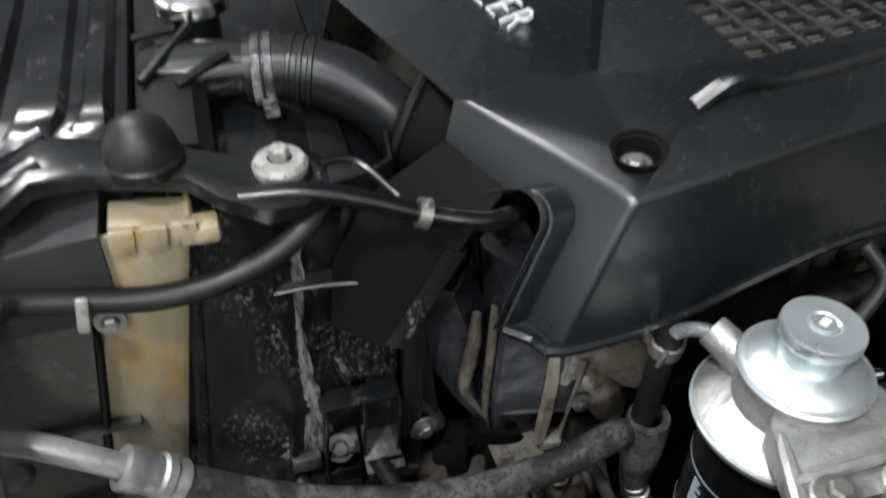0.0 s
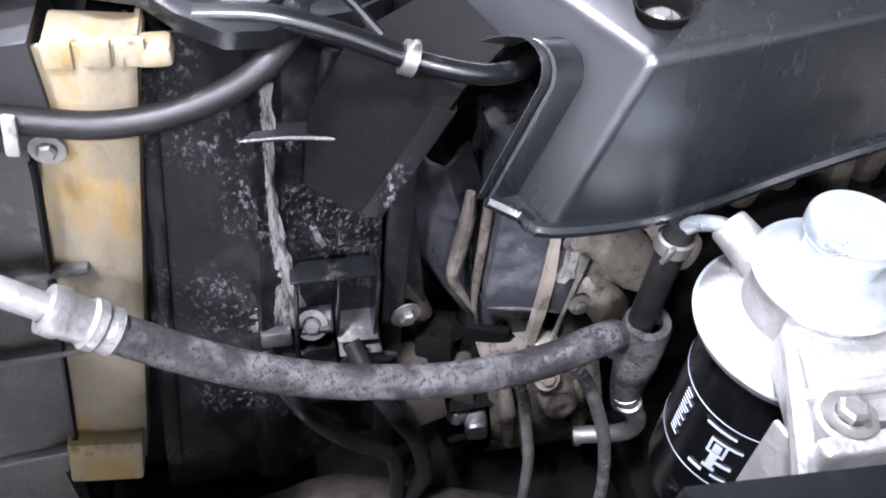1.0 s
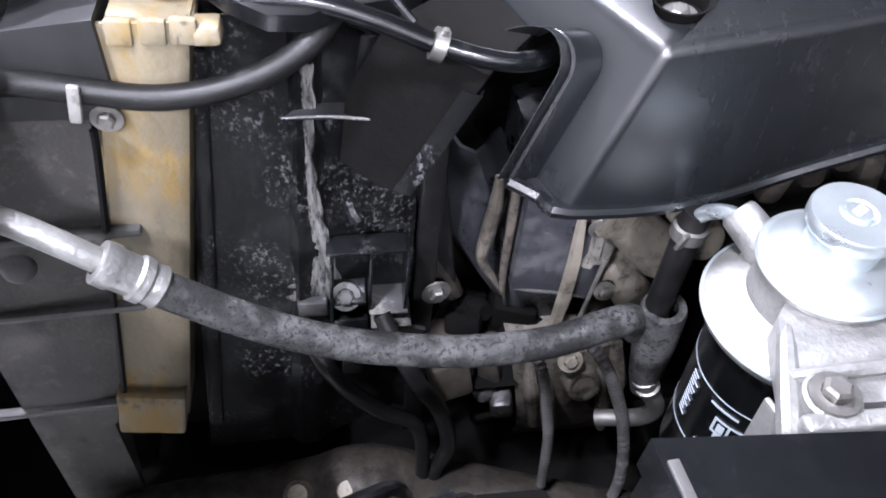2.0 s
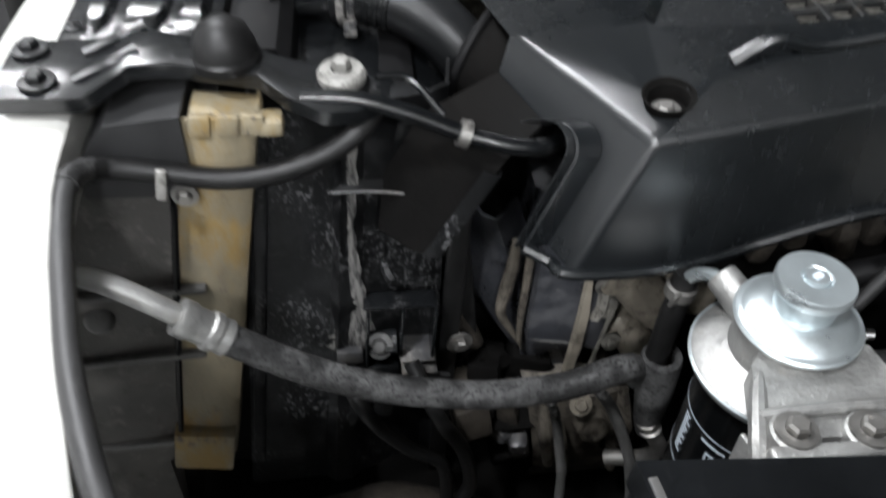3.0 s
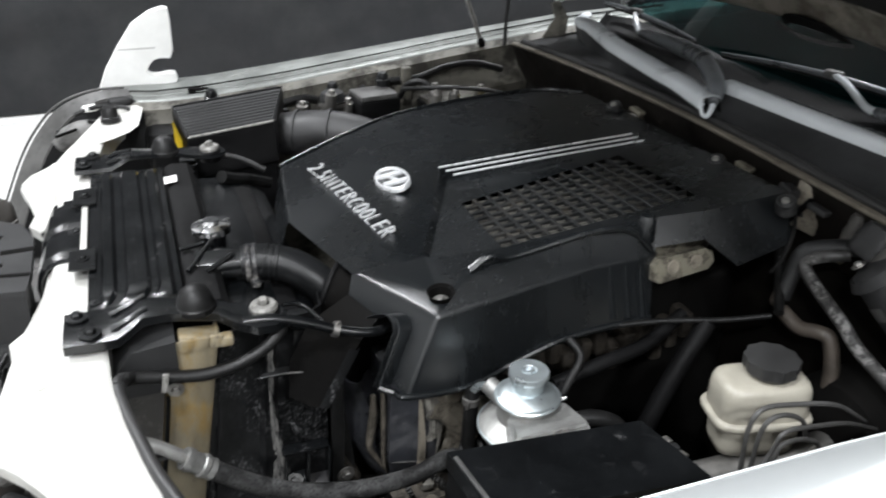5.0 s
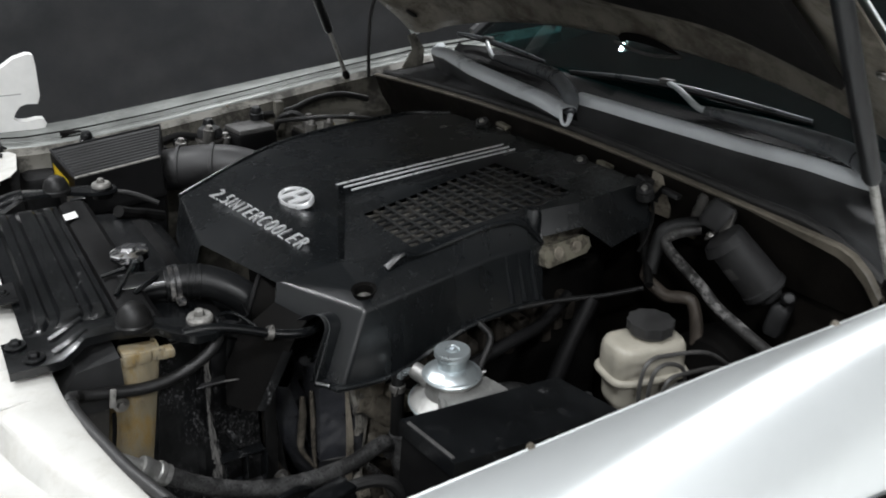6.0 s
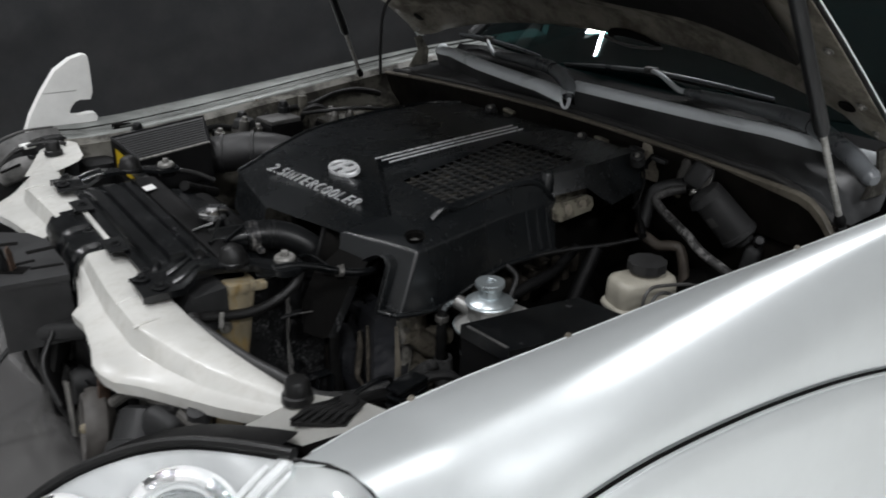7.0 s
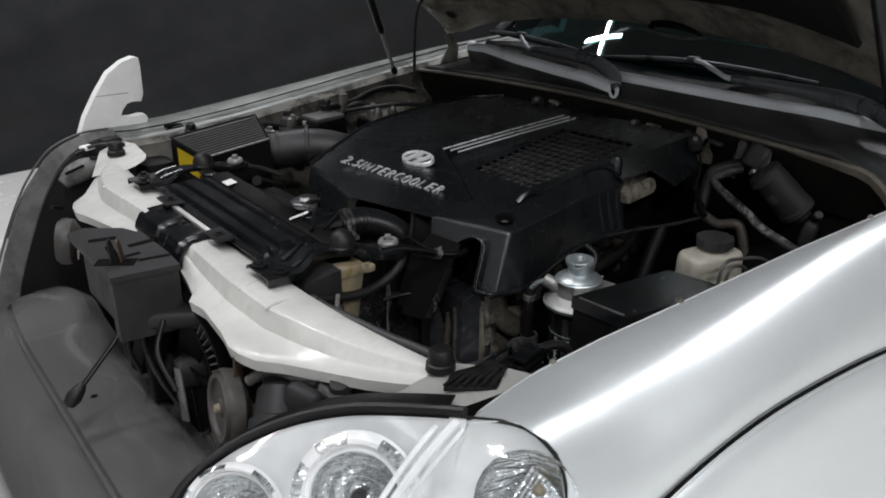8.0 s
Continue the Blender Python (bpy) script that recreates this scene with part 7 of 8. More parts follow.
def air_box():
    ab = empty("air_filter_box", "black ribbed air filter box with a yellow label", "air filter", at=(0.17, 1.4, 0.85))
    q = [Vector((0.056, 1.272, 1.037)), Vector((0.238, 1.3, 1.047)), Vector((0.29, 1.485, 1.066)), Vector((0.04, 1.455, 1.05))]

    def on(u, v, h=0.0):
        return (q[0] * (1 - u) + q[1] * u) * (1 - v) + (q[3] * (1 - u) + q[2] * u) * v + Vector((0, 0, h))
    rows = []
    for v in np.linspace(0, 1, 46):
        h = 0.003 if int(v * 45) % 4 else -0.004
        h = 0.004 if v < 0.05 or v > 0.95 else h
        rows.append([on(u, v, h) for u in (0, 0.03, 0.97, 1)])
    lid = part("lid", loft(rows, thick=0.002), GREY_PLASTIC, ab, "ribbed dusty black lid", sharp=20)
    rim = [on(0, 0), on(1, 0), on(1, 1), on(0, 1)]
    rows = [[p + (p - on(0.5, 0.5)) * s + Vector((0, 0, h)) for p in rim] for s, h in ((0, 0.0), (0.015, -0.006), (0.02, -0.07), (0.05, -0.075), (0.05, -0.085), (0.0, -0.09), (-0.05, -0.2))]
    part("body", loft(rows, closed=True), BLACK_MATT, ab, sharp=30)
    part("lid_edge", tube([on(0, 0, 0.004), on(1, 0, 0.004)], 0.0028, 8, 1), WASHER, ab, "pale line along the lid edge")
    part("lid_rim", tube([on(1, 0, 0.004), on(1, 1, 0.004), on(0, 1, 0.004), on(0, 0, 0.004)], 0.004, 8, 1), BLACK_SATIN, lid, "raised rim of the lid")
    a, b = on(0, 0.08), on(0, 0.72)
    out = Vector((-0.006, 0.0, 0))
    bm = bm_new()
    v = [bm.verts.new(p + out) for p in (a + Vector((-0.004, 0, -0.006)), b + Vector((-0.004, 0, -0.006)), b + Vector((-0.004, 0, -0.056)), a + Vector((-0.004, 0, -0.056)))]
    bm.faces.new(v)
    bmesh.ops.solidify(bm, geom=bm.faces[:], thickness=0.0008)
    part("label", bm, YELLOW, ab, "bright yellow label")
    for k in range(4):
        p = a.lerp(b, 0.2 + 0.2 * k) + out + Vector((-0.0006, 0, -0.03))
        part("print_bar", block((0.0006, 0.003, 0.032), Matrix.Translation(p), 0), DARK, ab)
    for k in range(8):
        p = a + out + Vector((0.0, -0.035, -0.03 - 0.012 * k))
        part("front_fin", block((0.03, 0.05, 0.004), Matrix.Translation(p), 0.001), BLACK_SATIN, ab)
    hose = part("intake_hose", tube([(0.27, 1.4, 0.985), (0.31, 1.38, 0.99), (0.36, 1.355, 0.995), (0.42, 1.32, 0.99), (0.48, 1.27, 0.97), (0.53, 1.22, 0.94)], [0.048, 0.05, 0.05, 0.049, 0.047, 0.046], 24, 8), HOSE_GREY, None)
    tagged(hose, "fat grey-black rubber intake hose", "hose")
    part("hose_band", lathe([(0.05, -0.005), (0.054, -0.004), (0.054, 0.004), (0.05, 0.005)], aim((0.37, 1.35, 0.995), (0.88, -0.45, -0.02)), 28), HOSE_GREY, hose)
    part("hose_band", lathe([(0.049, -0.004), (0.053, -0.003), (0.053, 0.003), (0.049, 0.004)], aim((0.3, 1.385, 0.99), (0.88, -0.45, -0.02)), 28), HOSE_GREY, hose)
    for pts, r in (([(0.1, 1.09, 1.02), (0.13, 1.12, 1.0), (0.16, 1.16, 0.98), (0.2, 1.18, 0.96)], 0.012), ([(0.09, 1.2, 1.02), (0.11, 1.18, 1.03), (0.15, 1.17, 1.02), (0.19, 1.15, 1.0)], 0.006)):
        tagged(part("wiring_loom", tube(pts, r, 10, 5), RUBBER), "dark wiring loom near the air filter", "cable")


air_box()


def far_side():
    rel = empty("relay_box", "black relay box with a grey lid on the far wing", "relay box", at=(0.52, 1.52, 0.9))
    part("body", block((0.11, 0.09, 0.1), pose(0.525, 1.53, 0.965, 0, 0, 8), 0.006), BLACK_MATT, rel)
    part("lid", block((0.1, 0.085, 0.014), pose(0.525, 1.53, 1.022, 0, 0, 8), 0.004), CONDUIT, rel)
    bat = empty("battery", "dusty battery top with clamps and a cable", "battery", at=(0.73, 1.47, 0.85))
    part("case", block((0.2, 0.16, 0.15), pose(0.74, 1.45, 0.93, 0, 0, 5), 0.006), BLACK_MATT, bat)
    part("top", block((0.19, 0.15, 0.012), pose(0.74, 1.45, 1.008, 0, 0, 5), 0.003), WHITE_DIRTY, bat)
    part("clamp", block((0.03, 0.03, 0.025), pose(0.67, 1.48, 1.02), 0.005), DULL_STEEL, bat)
    part("terminal", lathe([(0, 0.02), (0.008, 0.02), (0.009, 0)], pose(0.67, 1.48, 1.03), 12), DULL_STEEL, bat)
    part("cable", tube([(0.67, 1.48, 1.03), (0.64, 1.5, 1.05), (0.61, 1.52, 1.04), (0.6, 1.55, 1.0)], 0.008, 8, 5), RUBBER, bat)
    part("tag", block((0.04, 0.015, 0.004), pose(0.76, 1.41, 1.02), 0), YELLOW, bat)
    tank = empty("washer_neck", "dusty washer filler neck with a dark cap", "filler neck", at=(0.42, 1.53, 0.95))
    part("neck", lathe([(0.028, -0.08), (0.028, 0.0), (0.036, 0.004), (0.036, 0.012)], pose(0.42, 1.53, 1.0), 20), DULL_STEEL, tank)
    part("cap", lathe([(0, 0.03), (0.026, 0.03), (0.03, 0.024), (0.032, 0.01)], pose(0.42, 1.53, 1.005), 20), GREY_PLASTIC, tank)
    for x, z, s in ((0.19, 0.995, 0.022), (0.35, 1.0, 0.02), (0.3, 0.99, 0.018), (0.45, 1.01, 0.016), (0.62, 1.03, 0.014)):
        y = 2 * MID - fender_edge(x, True)[0] - 0.06
        cl = part("wing_clip", block((s * 1.6, s, s), pose(x, y, z, 10, 5, 15), 0.005), BLACK_MATT, None)
        tagged(cl, "small black clip on the far inner wing", "clip", "wing clips")
    for x, y, z in ((0.34, 1.51, 1.01), (0.41, 1.5, 1.035), (0.455, 1.52, 1.005), (0.66, 1.44, 1.03), (0.7, 1.42, 1.035), (0.78, 1.45, 1.03)):
        fx = part("fixing", lathe([(0, 0.016), (0.007, 0.015), (0.009, 0.006), (0.014, 0.004), (0.015, -0.03)], pose(x, y, z, 8, 5, 0), 12), DULL_STEEL, None)
        tagged(fx, "dull plated fixing beside the far inner wing", "fixing", "wing fixings")
    part("edge_gap", block((0.05, 0.022, 0.02), pose(0.112, 1.634, 1.034, 0, 6, 0), 0.004), DARK, car, "dark gap under the fender edge")
    for pts, r in (([(-0.02, 1.6, 1.0), (0.06, 1.585, 0.985), (0.14, 1.575, 1.022), (0.2, 1.57, 1.01), (0.28, 1.575, 1.0), (0.36, 1.58, 1.01), (0.44, 1.585, 0.99), (0.52, 1.59, 1.02)], 0.011),
                   ([(0.56, 1.6, 1.03), (0.66, 1.595, 1.035), (0.74, 1.6, 1.055), (0.82, 1.6, 1.06), (0.9, 1.59, 1.04)], 0.009),
                   ([(0.6, 1.52, 1.03), (0.64, 1.46, 1.045), (0.7, 1.42, 1.052), (0.77, 1.38, 1.05), (0.83, 1.34, 1.04)], 0.006)):
        tagged(part("wing_loom", tube(pts, r, 10, 5), RUBBER), "black taped wiring loom along the far inner wing", "cable", "wing looms")
    for x, z in ((0.136, 1.036), (0.43, 1.03), (0.56, 1.045)):
        part("wing_knob", lathe([(0, 0.02), (0.01, 0.019), (0.014, 0.012), (0.014, 0.004), (0.018, 0.002), (0.018, -0.02)], pose(x, 1.568, z, 6, -4, 0), 16), BLACK_SATIN, car, "round black knob on the inner wing")
    part("wing_post", block((0.025, 0.02, 0.14), pose(0.625, 1.575, 1.0), 0.004), WHITE_DIRTY, car)
    mir = empty("fender_mirror", "white fin-shaped auxiliary mirror on the far fender", "mirror", at=(0.0, 1.745, 1.03))
    fin = [(-0.115, 1.03), (-0.095, 1.075), (-0.06, 1.13), (-0.018, 1.185), (0.024, 1.212), (0.056, 1.221), (0.068, 1.218), (0.07, 1.195), (0.068, 1.12), (0.06, 1.1), (0.035, 1.102), (0.02, 1.098), (0.008, 1.085), (0.0, 1.07), (0.012, 1.06), (0.03, 1.059), (0.052, 1.062), (0.068, 1.06), (0.072, 1.05), (0.068, 1.04), (0.05, 1.03)]
    part("stalk", plate(fin, -0.018, 0.018, Matrix.Translation((0, 1.735, 0)) @ pose(0, 0, 0, 90, 0, 0), 0.009, 3), PAPER, mir, sharp=60)
    part("seam", block((0.086, 0.038, 0.0012), pose(-0.016, 1.735, 1.128), 0), CONDUIT, mir, "thin seam across the mirror stalk")


far_side()

# ---- nose of the car ----


def lock_panel():
    lp = empty("hood_lock_panel", "glossy black hood lock panel between the white supports", "lock panel", at=(-0.19, 0.94, 0.95))
    rows = []
    for y in np.linspace(0.785, 1.03, 50):
        lift = sum(max(0.0, min(1.0, (y - a) / 0.006, (b - y) / 0.006)) for a, b in ((0.80, 0.868), (0.905, 0.972)))
        h = 0.009 * lift * lift * (3 - 2 * lift)
        rows.append([(-0.106, y, 1.026), (-0.112, y, 1.031 + h * 0.3), (-0.14, y, 1.033 + h), (-0.172, y, 1.031 + h), (-0.19 - h * 0.3, y, 1.024 + h * 0.8), (-0.2 - h * 0.6, y, 1.008), (-0.206 - h * 0.6, y, 0.985), (-0.208, y, 0.94)])
    part("cover", loft(rows, thick=0.003), BLACK_GLOSS, lp, "glossy black pressed cover with two raised bands", sharp=35)
    part("edge_strip", block((0.009, 0.19, 0.006), pose(-0.136, 0.88, 1.043, 0, 0, 0), 0.001), WHITE, lp, "white painted edge")
    for x, y in ((-0.15, 0.885), (-0.15, 0.995)):
        bolt(lp, (x, y, 1.034), r=0.006, material=BLACK_SATIN)
    gb = empty("grille_bracket", "dark grey plastic grille bracket with slots", "bracket", at=(-0.27, 0.93, 0.9))
    top = [(-0.335, 0.755), (-0.217, 0.742), (-0.213, 0.8), (-0.217, 0.93), (-0.24, 0.985), (-0.3, 1.03), (-0.335, 1.02)]
    part("top", plate(top, 1.006, 1.017, bev=0.003), BRACKET, gb)
    part("side", plate([(-0.332, -0.014), (-0.219, -0.026), (-0.215, 0.02), (-0.33, 0.02)], 0.89, 1.008, pose(0, 0.771, 0), 0.004), BRACKET, gb)
    part("back", block((0.03, 0.25, 0.12), pose(-0.3, 0.89, 0.947), 0.006), BRACKET, gb)
    for at, size, turn in (((-0.237, 0.882), (0.05, 0.014, 0.0016), 4), ((-0.242, 0.798), (0.055, 0.009, 0.0016), -8), ((-0.29, 0.945), (0.05, 0.014, 0.0016), -15), ((-0.28, 0.835), (0.05, 0.01, 0.0016), 5)):
        part("slot", block(size, pose(at[0], at[1], 1.0173, 0, 0, turn), 0), DARK, gb)
    part("lever", plate([(-0.005, 0.0), (0.006, 0.0), (0.004, 0.03), (-0.001, 0.036)], -0.006, 0.006, pose(-0.302, 0.815, 1.017, 70, 0, 60), 0.003), BLACK_MATT, gb, "upright black release lever")
    part("lever_slot", block((0.07, 0.03, 0.0016), pose(-0.304, 0.818, 1.0176, 0, 0, -35), 0), DARK, gb)
    for k in range(2):
        part("blade", plate([(-0.007, 0.0), (0.007, 0.0), (0.009, 0.03), (0.003, 0.045), (-0.004, 0.04)], -0.0015, 0.0015, pose(-0.308 + 0.014 * k, 0.82 - 0.008 * k, 1.017, 84, 0, 40 + 12 * k), 0.0006), RUST if k else BLACK_SATIN, gb, "upright worn metal blade")
    part("shelf", block((0.115, 0.05, 0.034), pose(-0.235, 0.752, 0.915, 0, 0, -30), 0.013, 3), BRACKET, gb, "rounded grey shelf")
    part("post", block((0.04, 0.03, 0.2), pose(-0.255, 0.83, 0.81, 0, 0, 0), 0.004), BLACK_MATT, gb)
    rod = empty("release_rod", "thin steel release rod with a black rubber tip", "rod", at=(-0.36, 0.82, 0.84))
    part("shaft", tube([(-0.285, 0.835, 0.91), (-0.33, 0.826, 0.86), (-0.4, 0.815, 0.797)], 0.0044, 10, 1), BLACK_GLOSS, rod)
    part("tip", lathe([(0, -0.024), (0.011, -0.018), (0.015, -0.002), (0.011, 0.016), (0.005, 0.026)], aim((-0.415, 0.812, 0.785), (0.07, 0.01, 0.065)), 16), RUBBER, rod)
    # horns and condenser fan behind the bumper
    fan = empty("condenser_fan", "black condenser fan with a ribbed ring", "fan", at=(-0.2, 0.75, 0.55))
    hub = aim((-0.215, 0.785, 0.78), (-1, -0.1, 0.05))
    for r0 in (0.122, 0.166):
        part("ring", lathe([(r0, -0.016), (r0 + 0.006, -0.016), (r0 + 0.006, 0.012), (r0, 0.012), (r0, -0.016)], hub, 56), BLACK_MATT, fan, "black ring of the fan guard")
    for k in range(64):
        a = 2 * math.pi * k / 64
        part("rib", block((0.046, 0.0028, 0.02), hub @ pose(0.146 * math.cos(a), 0.146 * math.sin(a), 0.0, 0, 0, math.degrees(a)), 0), DUSTY, fan)
    for k in range(5):
        a = 72 * k
        part("blade", block((0.12, 0.05, 0.004), hub @ pose(0, 0, 0, 0, 0, a) @ pose(0.085, 0, 0, 25, 0, 0), 0.001), BLACK_MATT, fan)
    part("motor", lathe([(0, 0.03), (0.035, 0.03), (0.04, 0.02), (0.04, -0.02)], hub, 24), GREY_PLASTIC, fan)
    part("core", block((0.03, 0.6, 0.5), pose(-0.12, 0.84, 0.72), 0.004), DARK, fan, "dark condenser core")
    for at, way, r, mat in (((-0.262, 0.475, 0.876), (-0.97, 0.13, 0.14), 0.062, HORN), ((-0.31, 1.16, 0.95), (-0.85, 0.4, 0.1), 0.05, HORN)):
        hn = empty("horn", "round dusty metal horn on a bracket", "horn", "horns", at=at)
        m = aim(at, way)
        part("body", lathe([(0, 0.012), (0.012, 0.012), (0.016, 0.008), (r * 0.72, 0.008), (r * 0.76, 0.014), (r * 0.86, 0.016), (r * 0.88, 0.008), (r * 0.96, 0.01), (r, 0.0), (r * 0.95, -0.014), (r * 0.5, -0.03), (0.012, -0.034), (0, -0.034)], m, 40), mat, hn)
        part("hub", lathe([(0, 0.02), (0.006, 0.019), (0.008, 0.012)], m, 12), TAN, hn)
        part("bracket", block((0.09, 0.02, 0.004), m @ pose(0, 0, -0.036) @ pose(0.03, 0, 0), 0.001), DULL_STEEL, hn)
    box = empty("connector_box", "black wiring connectors behind the bumper", "connector", at=(-0.25, 0.7, 0.85))
    for x, y, z, sx, sy, sz, m_ in ((-0.25, 0.83, 0.84, 0.03, 0.06, 0.07, BLACK_MATT), (-0.24, 0.79, 0.8, 0.02, 0.03, 0.05, BLACK_MATT), (-0.225, 0.815, 0.715, 0.012, 0.026, 0.1, DUSTY), (-0.25, 0.9, 0.8, 0.04, 0.04, 0.12, BLACK_MATT)):
        part("connector", block((sx, sy, sz), pose(x, y, z, 8, 12, 15), 0.006), m_, box)
    for pts in ([(-0.27, 0.83, 0.88), (-0.285, 0.78, 0.84), (-0.28, 0.74, 0.8), (-0.26, 0.68, 0.75)], [(-0.26, 0.74, 0.92), (-0.29, 0.7, 0.88), (-0.28, 0.66, 0.82)], [(-0.3, 0.83, 0.9), (-0.3, 0.84, 0.83), (-0.28, 0.86, 0.76)]):
        part("lead", tube(pts, 0.0045, 8, 5), RUBBER, box)
    part("fan_stay", block((0.005, 0.022, 0.1), pose(-0.262, 0.69, 0.79, -14, 6, 10), 0.0015), DULL_STEEL, fan, "pale upright stay before the fan")
    part("support_stay", block((0.02, 0.004, 0.1), pose(-0.243, 0.462, 0.925, 0, 8, 25), 0.001), RUST, car)
    # dark inner panels round the lights
    rows = []
    for t in np.linspace(0, 1, 14):
        y = 0.1 + 0.25 * t
        x = -0.11 - 0.1 * t
        rows.append([(x + 0.02, y, 0.935), (x - 0.0, y - 0.005, 0.91), (x - 0.03, y - 0.01, 0.84), (x - 0.02, y, 0.6)])
    part("lamp_wall", loft(rows, thick=0.003), BLACK_MATT, car, "dark panel behind the headlight")
    back = part("lamp_back", block((0.09, 0.06, 0.07), pose(-0.17, 0.36, 0.915, 10, 5, 30), 0.015, 3), GREY_PLASTIC, car, "dusty headlight back")
    part("lamp_cap", lathe([(0, 0.03), (0.028, 0.03), (0.034, 0.024), (0.036, -0.02), (0.042, -0.024), (0.042, -0.04)], aim((-0.215, 0.385, 0.905), (0.35, 0.45, 0.5)), 28), GREY_PLASTIC, back, "dusty round lamp cap")
    part("lamp_arm", tube([(-0.235, 0.44, 0.93), (-0.21, 0.41, 0.955), (-0.18, 0.36, 0.95), (-0.16, 0.3, 0.94), (-0.15, 0.24, 0.935)], 0.009, 10, 5), DUSTY, back)
    part("lamp_arm", tube([(-0.21, 0.43, 0.86), (-0.2, 0.4, 0.93), (-0.175, 0.33, 0.955)], 0.006, 8, 5), RUBBER, back)
    part("lamp_plug", lathe([(0, 0.02), (0.014, 0.018), (0.018, 0.0)], aim((-0.15, 0.31, 0.945), (-0.2, -0.3, 1)), 16), GREY_PLASTIC, back)


lock_panel()


def headlight():
    hl = empty("headlight", "clear-lens headlight with round chrome reflectors and an indicator section", "headlight", "headlights", at=(-0.25, 0.12, 0.8))
    up = spline([(-0.08, -0.088, 0.955), (-0.069, -0.06, 0.996), (-0.082, -0.012, 1.025), (-0.128, 0.043, 1.029), (-0.171, 0.128, 1.008), (-0.213, 0.196, 0.988), (-0.267, 0.252, 0.962), (-0.335, 0.288, 0.93), (-0.405, 0.295, 0.89), (-0.45, 0.275, 0.84)], 4)
    low = spline([(-0.1, -0.1, 0.86), (-0.13, -0.09, 0.8), (-0.17, -0.07, 0.78), (-0.21, -0.035, 0.76), (-0.26, 0.0, 0.75), (-0.32, 0.04, 0.745), (-0.37, 0.09, 0.745), (-0.42, 0.15, 0.75), (-0.46, 0.21, 0.765), (-0.47, 0.25, 0.79)], 4)

    def face(k, s, depth=0.0):
        a, b = up[k], low[k]
        p = a.lerp(b, s)
        out = Vector((-0.62, -0.62, 0.48)).normalized()
        return p + out * (0.05 * math.sin(math.pi * min(1, max(0, s))) ** 0.8 - depth)
    n = len(up)
    ss = np.linspace(0, 1, 13)
    part("lens", loft([[face(k, s) for s in ss] for k in range(n)], thick=0.003), GLASS, hl, "clear curved lens", sharp=60).visible_shadow = False
    part("housing", loft([[face(k, s, 0.006 + 0.085 * min(1, s / 0.3) ** 0.8) for s in ss] for k in range(n)], thick=0.002), ALUMINIZED, hl, "chrome inner housing", sharp=60)
    part("seal", tube([u + Vector((0.006, 0.008, 0.003)) for u in up[12:]], 0.0075, 10, 1), RUBBER, hl, "black rubber seal along the lens")
    part("seam", tube([u + Vector((0.002, 0.001, 0.001)) for u in up[:13]], 0.003, 8, 1), RUBBER, hl, "thin black seam against the fender")

    def inside(k, s, depth):
        k0 = min(int(k), n - 2)
        return face(k0, s, depth).lerp(face(k0 + 1, s, depth), k - k0)

    for shift, r in ((0.0, 0.006), (0.9, 0.004), (-0.8, 0.003)):
        part("divider", tube([inside(12.4 + shift + 11 * s, s, 0.012 + 0.01 * abs(shift)) for s in np.linspace(0.0, 0.9, 10)], r, 8, 2), ALUMINIZED, hl)
    view = (-0.62, -0.62, 0.5)
    for k, s, r, wide in ((19.0, 0.335, 0.058, 0.95), (27.6, 0.345, 0.056, 0.55)):
        m = aim(inside(k, s, 0.052), view)
        bowl = part("reflector", lathe([(r * (1 + q * wide), h) for q, h in ((0.48, 0.01), (0.42, 0.02), (0.3, 0.025), (0.18, 0.022), (0.12, 0.012), (0.06, 0.016), (0, 0.015), (-0.03, 0.006))], m, 48), ALUMINIZED, hl, "round bright reflector ring")
        part("bowl", lathe([(r * q, -0.03 + 0.042 * q * q + 0.0015 * math.sin(40 * q)) for q in (0.98, 0.88, 0.78, 0.68, 0.58, 0.48, 0.38, 0.28, 0.16)] + [(0, -0.03)], m, 26), FLUTED, bowl, "faceted reflector bowl", sharp=1)
        for a0 in (35, 100, 150, 215):
            part("ring_segment", loft([[m @ Vector((r * (1 + q * wide) * math.cos(radians(a)), r * (1 + q * wide) * math.sin(radians(a)), h)) for q, h in ((0.44, 0.0205), (0.3, 0.0268), (0.17, 0.0245))] for a in np.linspace(a0, a0 + 32, 7)], thick=0.0006), FLUTED, bowl)
        part("bulb", lathe([(0, 0.014), (0.005, 0.013), (0.008, 0.004), (0.008, -0.024)], m, 14), GREY_PLASTIC, bowl)
    # streaked indicator section
    c = inside(7.0, 0.3, 0.04)
    part("indicator_bowl", lathe([(0.062, 0.022), (0.056, 0.012), (0.046, 0.002), (0.035, -0.006), (0.024, -0.012), (0.012, -0.016), (0, -0.016)], aim(c, view), 22), FLUTED, hl, "streaked indicator reflector", sharp=1)
    part("indicator_bulb", lathe([(0, 0.016), (0.006, 0.014), (0.009, 0.004), (0.009, -0.014)], aim(inside(6.0, 0.22, 0.035), view), 14), TAN, hl, "amber indicator bulb")
    for j in range(9):
        part("flute", tube([inside(3.2 + 0.45 * j, 0.14, 0.022), inside(6.5 + 0.5 * j, 0.55, 0.03)], 0.0026, 6, 1), FLUTED, hl)
    # dark shroud from the lens top back to the panel
    rows = [[up[k] + Vector((0.0, 0.0, 0.0)), up[k] + Vector((0.018, 0.02, 0.002)), up[k] + Vector((0.05, 0.05, -0.012))] for k in range(13, n)]
    part("top_shroud", loft(rows, thick=0.002), BLACK_MATT, hl, "black plastic shroud above the lens")
    return hl


headlight()


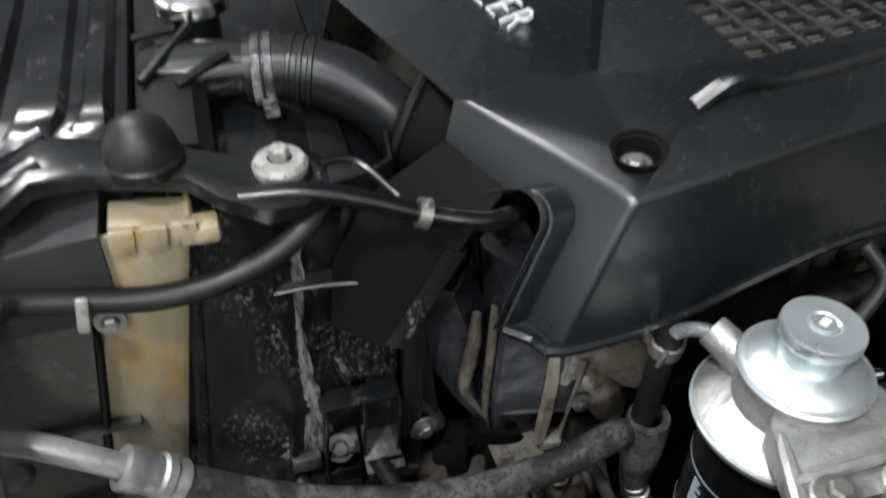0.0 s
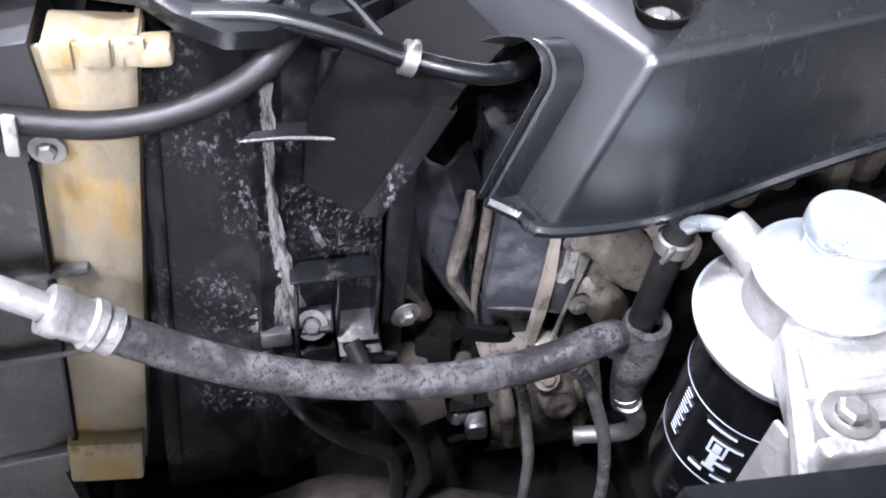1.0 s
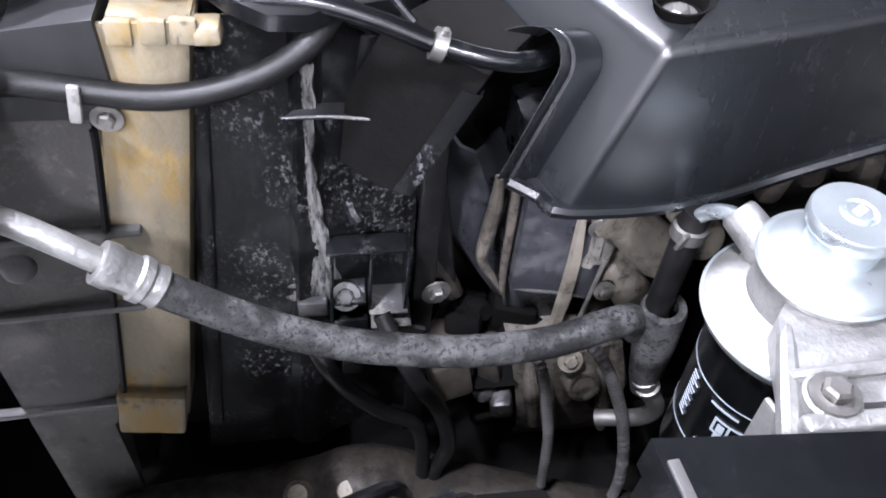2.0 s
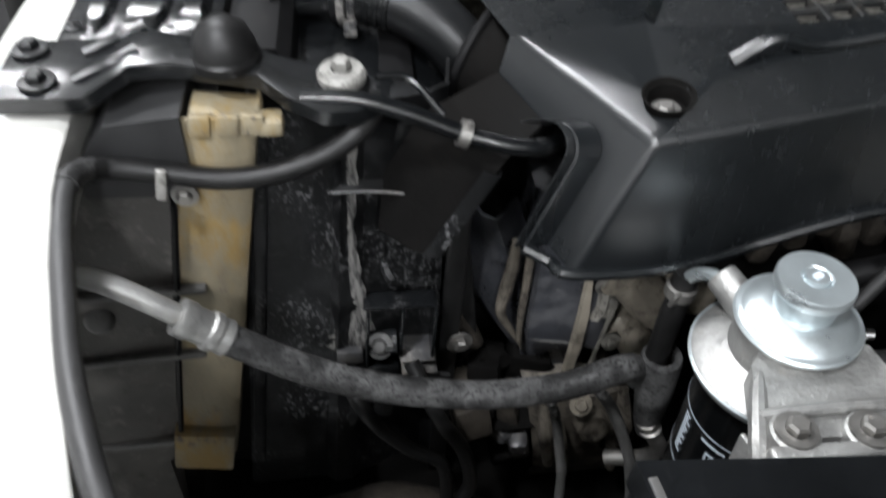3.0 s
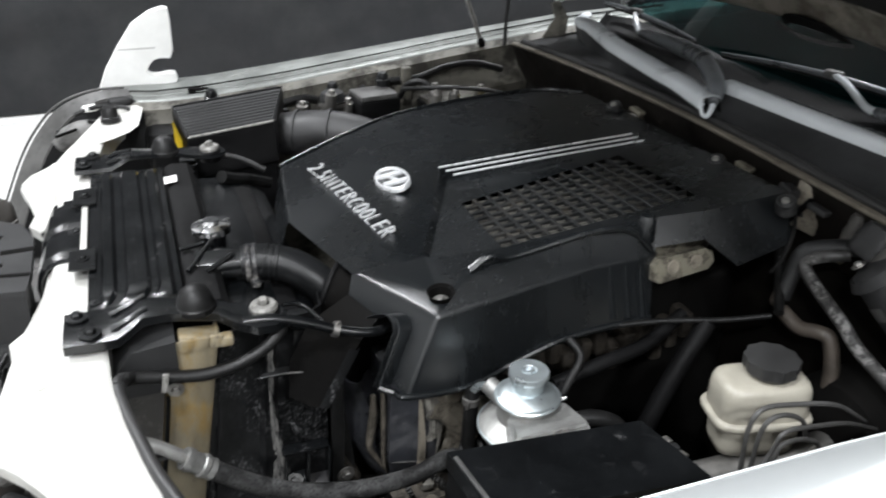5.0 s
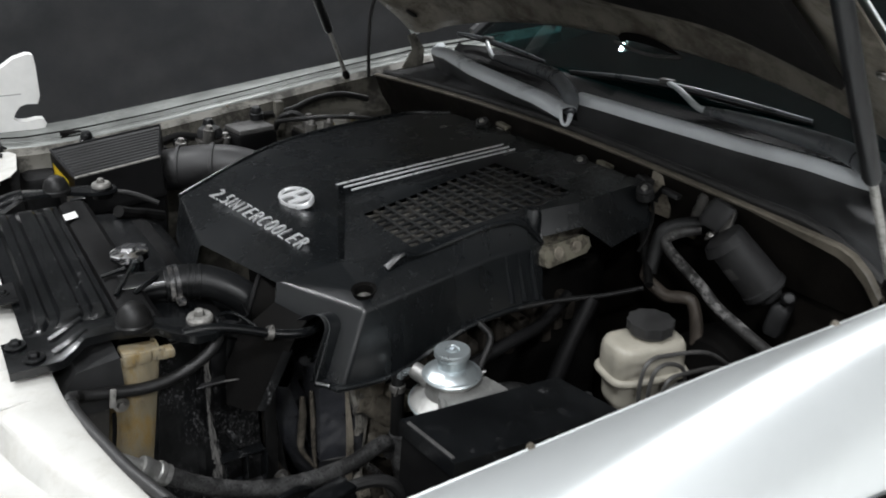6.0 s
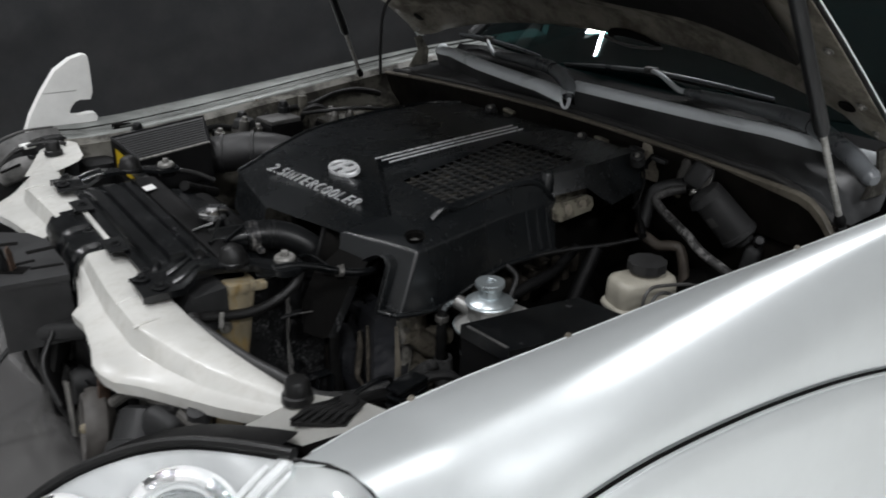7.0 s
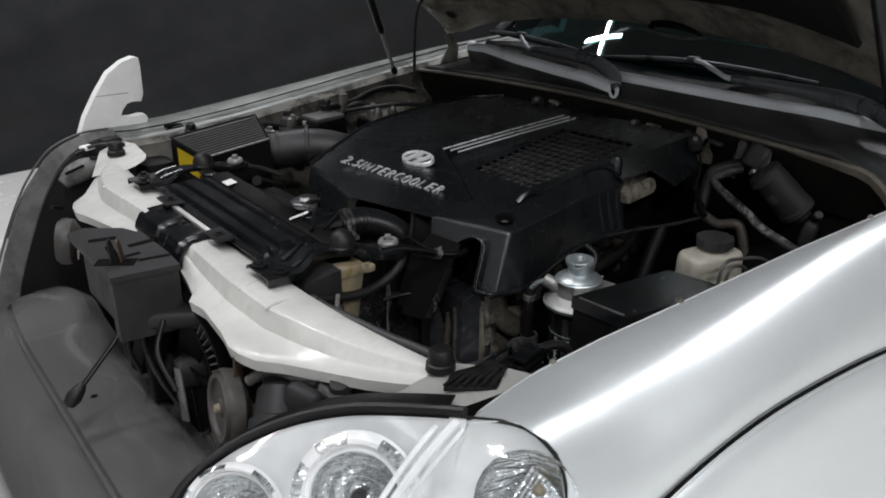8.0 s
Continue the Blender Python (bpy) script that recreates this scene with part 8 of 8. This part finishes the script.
def far_headlight():
    """The other headlight, seen from behind: wide grey rim, dark back, lens on its outer side."""
    fh = empty("headlight", "headlight seen from behind with a wide grey rim", "headlight", "headlights", at=(-0.28, 1.62, 0.75))
    out = spline([(-0.05, 1.65, 1.05), (-0.129, 1.64, 1.05), (-0.205, 1.64, 1.022), (-0.262, 1.64, 0.965), (-0.305, 1.64, 0.9), (-0.35, 1.64, 0.81), (-0.392, 1.635, 0.71), (-0.42, 1.63, 0.6)], 5)
    ins = spline([(-0.04, 1.615, 1.035), (-0.105, 1.6, 1.03), (-0.17, 1.59, 0.995), (-0.22, 1.585, 0.93), (-0.257, 1.58, 0.86), (-0.295, 1.58, 0.77), (-0.33, 1.58, 0.68), (-0.35, 1.58, 0.58)], 5)
    ins = [o.lerp(i, 0.62) for o, i in zip(out, ins)]
    part("rim", loft([[o + Vector((-0.004, 0.008, -0.012)), o, o.lerp(i, 0.12) + Vector((0, -0.002, 0.004)), o.lerp(i, 0.9), i, i + Vector((0.004, 0, -0.02))] for o, i in zip(out, ins)], thick=0.002), CONDUIT, fh, "dull grey rubber rim", sharp=40)
    part("rim_edge", tube([o + Vector((-0.006, 0.01, 0.002)) for o in out], 0.003, 8, 1), CONDUIT, fh, "thin pale outer edge")
    part("back", loft([[i + Vector((-0.004, 0.004, -0.006)), i + Vector((0.006, -0.006, -0.01)), i + Vector((0.06, -0.03, -0.05)), i + Vector((0.16, -0.06, -0.12)), i + Vector((0.26, -0.08, -0.2))] for i in ins], thick=0.002), BLACK_MATT, fh, "dark back of the lamp")
    part("lens", loft([[o + Vector((0, 0.01, -0.004)), o + Vector((-0.02, 0.06, -0.05)), o + Vector((0.0, 0.09, -0.12)), o + Vector((0.08, 0.1, -0.2))] for o in out], thick=0.003), GLASS, fh, "clear lens", sharp=60).visible_shadow = False
    for x, y, z in ((-0.2, 1.56, 0.985), (-0.24, 1.55, 0.9), (-0.13, 1.54, 1.01)):
        part("tab", block((0.03, 0.012, 0.008), pose(x, y, z, 0, 20, 20), 0.002), BLACK_SATIN, fh)
    part("lamp_housing", tube([(-0.215, 1.545, 0.958), (-0.19, 1.548, 0.975), (-0.16, 1.55, 0.985), (-0.13, 1.55, 0.988), (-0.11, 1.55, 0.986)], [0.016, 0.026, 0.028, 0.024, 0.014], 18, 5), HOUSING, fh, "pale grey top of the lamp housing")
    # added block: its black stands for the shade of an open cavity
    part("cavity_block", rounded(0.045, 0.055, [(0.9, 0.78), (1.0, 0.8), (1.0, 0.96), (0.9, 0.975), (0.6, 0.98)], pose(0.02, 1.555, 0)), BLACK_MATT, fh, "black block standing in for a shaded cavity")
    part("housing_slot", block((0.05, 0.008, 0.006), pose(-0.19, 1.515, 0.998, 0, -15, 5), 0.002), DARK, fh)
    part("housing_tab", block((0.03, 0.03, 0.01), pose(-0.135, 1.585, 1.03, 0, 0, 20), 0.003), PAPER, fh, "small white tab")
    part("housing_block", block((0.05, 0.035, 0.016), pose(-0.07, 1.612, 1.032, 0, 0, 12), 0.005), BRACKET, fh)
    part("housing_lead", tube([(-0.17, 1.575, 1.02), (-0.12, 1.57, 1.036), (-0.07, 1.555, 1.036), (-0.05, 1.55, 1.03)], 0.005, 8, 5), RUBBER, fh)


far_headlight()


def near_corner():
    for name, label, pts, r, mat in (
        ("wiring_loom", "dark wiring loom beside the white support", [(-0.02, 0.2, 0.96), (0.02, 0.21, 0.955), (0.08, 0.22, 0.945), (0.13, 0.23, 0.93), (0.17, 0.25, 0.9)], 0.009, RUBBER),
        ("washer_pipe", "thin glossy washer pipe", [(0.0, 0.19, 0.97), (0.05, 0.2, 0.98), (0.1, 0.22, 0.97), (0.13, 0.25, 0.93), (0.14, 0.27, 0.88)], 0.004, BLACK_GLOSS),
        ("wiring_loom", "dark wiring loom beside the white support", [(0.12, 0.22, 0.93), (0.17, 0.22, 0.945), (0.21, 0.21, 0.94), (0.23, 0.2, 0.91)], 0.008, RUBBER),
    ):
        tagged(part(name, tube(pts, r, 10, 6), mat), label, "cable" if "loom" in name else "pipe")
    con = empty("wiring_connector", "black ribbed wiring connector beside the near wing", "connector", at=(0.12, 0.2, 0.9))
    for k in range(3):
        part("rib", block((0.07, 0.03, 0.008), pose(0.13, 0.21, 0.955 - 0.014 * k, 0, 6, 20), 0.003), BLACK_GLOSS, con)
    part("base", block((0.06, 0.025, 0.1), pose(0.13, 0.21, 0.9, 0, 6, 20), 0.004), BLACK_MATT, con)
    tray = part("battery_tray", block((0.25, 0.16, 0.02), pose(0.1, 0.2, 0.85), 0.006), DARK, None)
    tagged(tray, "dark grimy tray beside the near wing", "tray")


near_corner()
